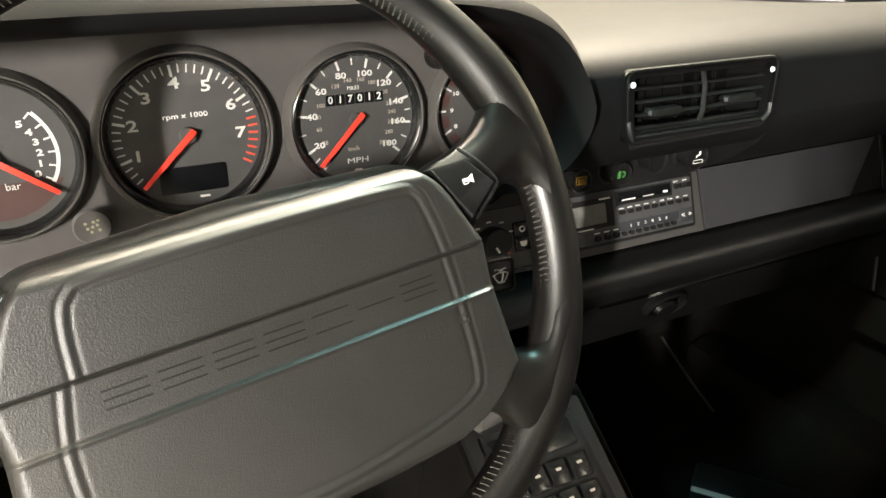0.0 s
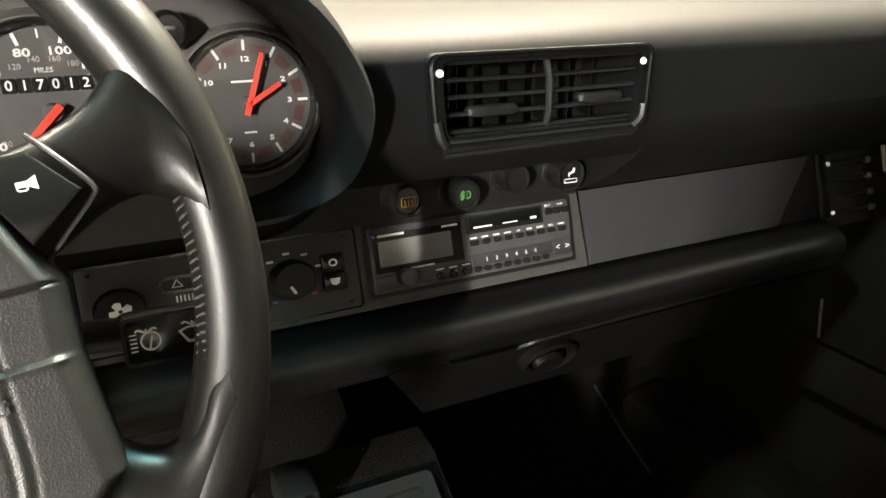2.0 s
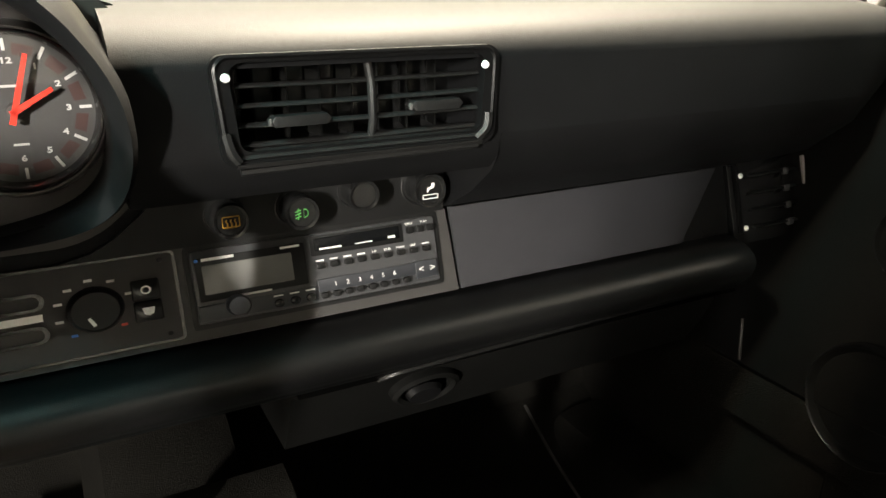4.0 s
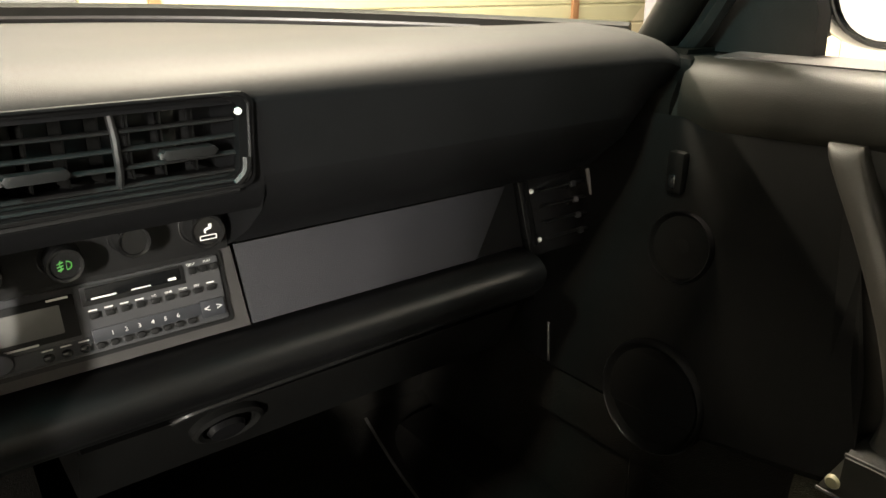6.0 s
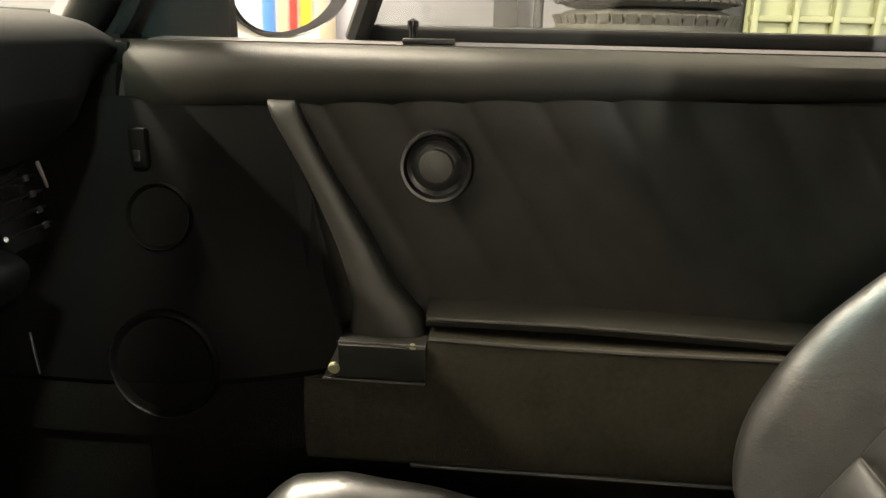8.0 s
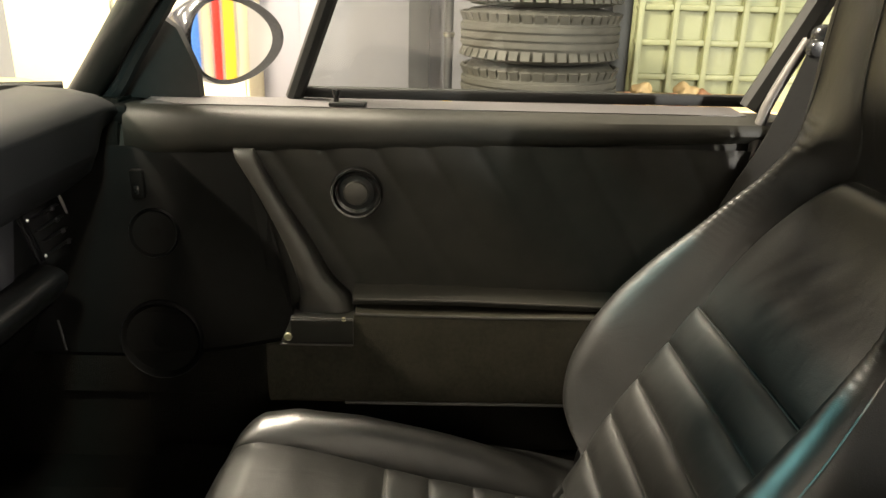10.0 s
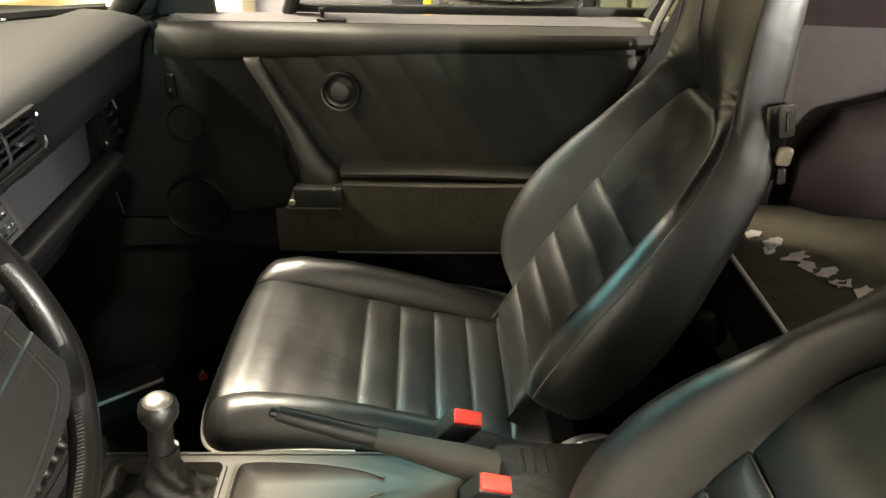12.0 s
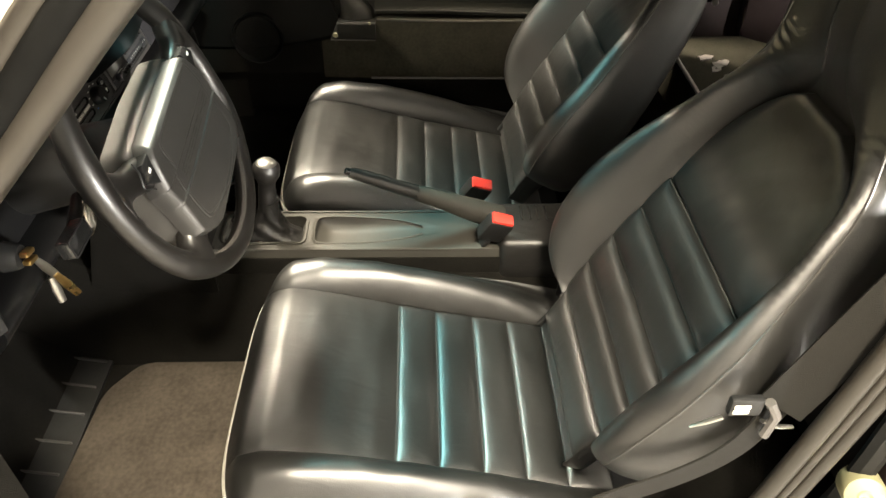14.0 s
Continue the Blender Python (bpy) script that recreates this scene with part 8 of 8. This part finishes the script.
for x, w in ((-0.30, 0.05), (-0.42, 0.055), (-0.53, 0.055)):
    pedal = thing("pedal", (x, 0.28, 0.05), "black rubber-faced floor pedal", "pedal", "pedals")
    bm = bmesh.new()
    box(bm, (x, 0.235, 0.15), (w, 0.014, 0.085), 0.004, Matrix.Rotation(radians(-35), 4, "X"))
    part("pad", bm, M_RUBBER, pedal)
    bm = bmesh.new()
    tube(bm, [(x, 0.245, 0.14), (x, 0.27, 0.09), (x, 0.28, 0.05)], 0.009, 8)
    part("arm", bm, M_DARKSTEEL, pedal)
# passenger footwell: a low dark case with a bright edge, a red cap, trim edges
case = thing("tool_case", (0.34, 0.035, FLOOR), "low dark case with a bright upper edge in the footwell", "case")
KM2 = Matrix.Translation((0.345, 0.030, FLOOR + 0.03)) @ Matrix.Rotation(radians(-53), 4, "Z")
bm = bmesh.new()
box(bm, KM2 @ Vector((0, 0, 0)), (0.17, 0.07, 0.06), 0.008, KM2.to_3x3().to_4x4())
part("body", bm, M_PLASTIC, case)
bm = bmesh.new()
tube(bm, [KM2 @ Vector((-0.083, -0.036, 0.026)), KM2 @ Vector((0.083, -0.036, 0.026))], 0.0045, 6)
part("edge", bm, M_TRIM, case, "bright metal edge")
red_cap = thing("red_cap", (0.43, -0.1, FLOOR), "small red plastic cap on the floor", "cap")
bm = bmesh.new()
lathe(bm, [(0.0, 0.014), (0.008, 0.013), (0.010, 0.0), (0.0, 0.0)], Matrix.Translation((0.435, -0.115, FLOOR)), 14)
part("body", bm, M_REDPLASTIC, red_cap)
bm = bmesh.new()
lathe(bm, [(0.003, 0.014), (0.003, 0.022), (0.0, 0.023)], Matrix.Translation((0.435, -0.115, FLOOR)), 10)
part("stem", bm, M_STEEL, red_cap)

# thin trims in the passenger footwell
bm = bmesh.new()
tube(bm, [(0.5005, 0.014, 0.366), (0.4960, 0.006, 0.318)], 0.0018, 6)
part("edge_strip", bm, M_SEAM, sb, "thin pale edge strip")
bm = bmesh.new()
tube(bm, spline([(0.425, 0.331, 0.095), (0.428, 0.295, 0.068), (0.433, 0.250, 0.036), (0.442, 0.200, 0.001)], 14), 0.0022, 6)
part("carpet_edge", bm, M_SEAM, shell, "bound carpet edge")
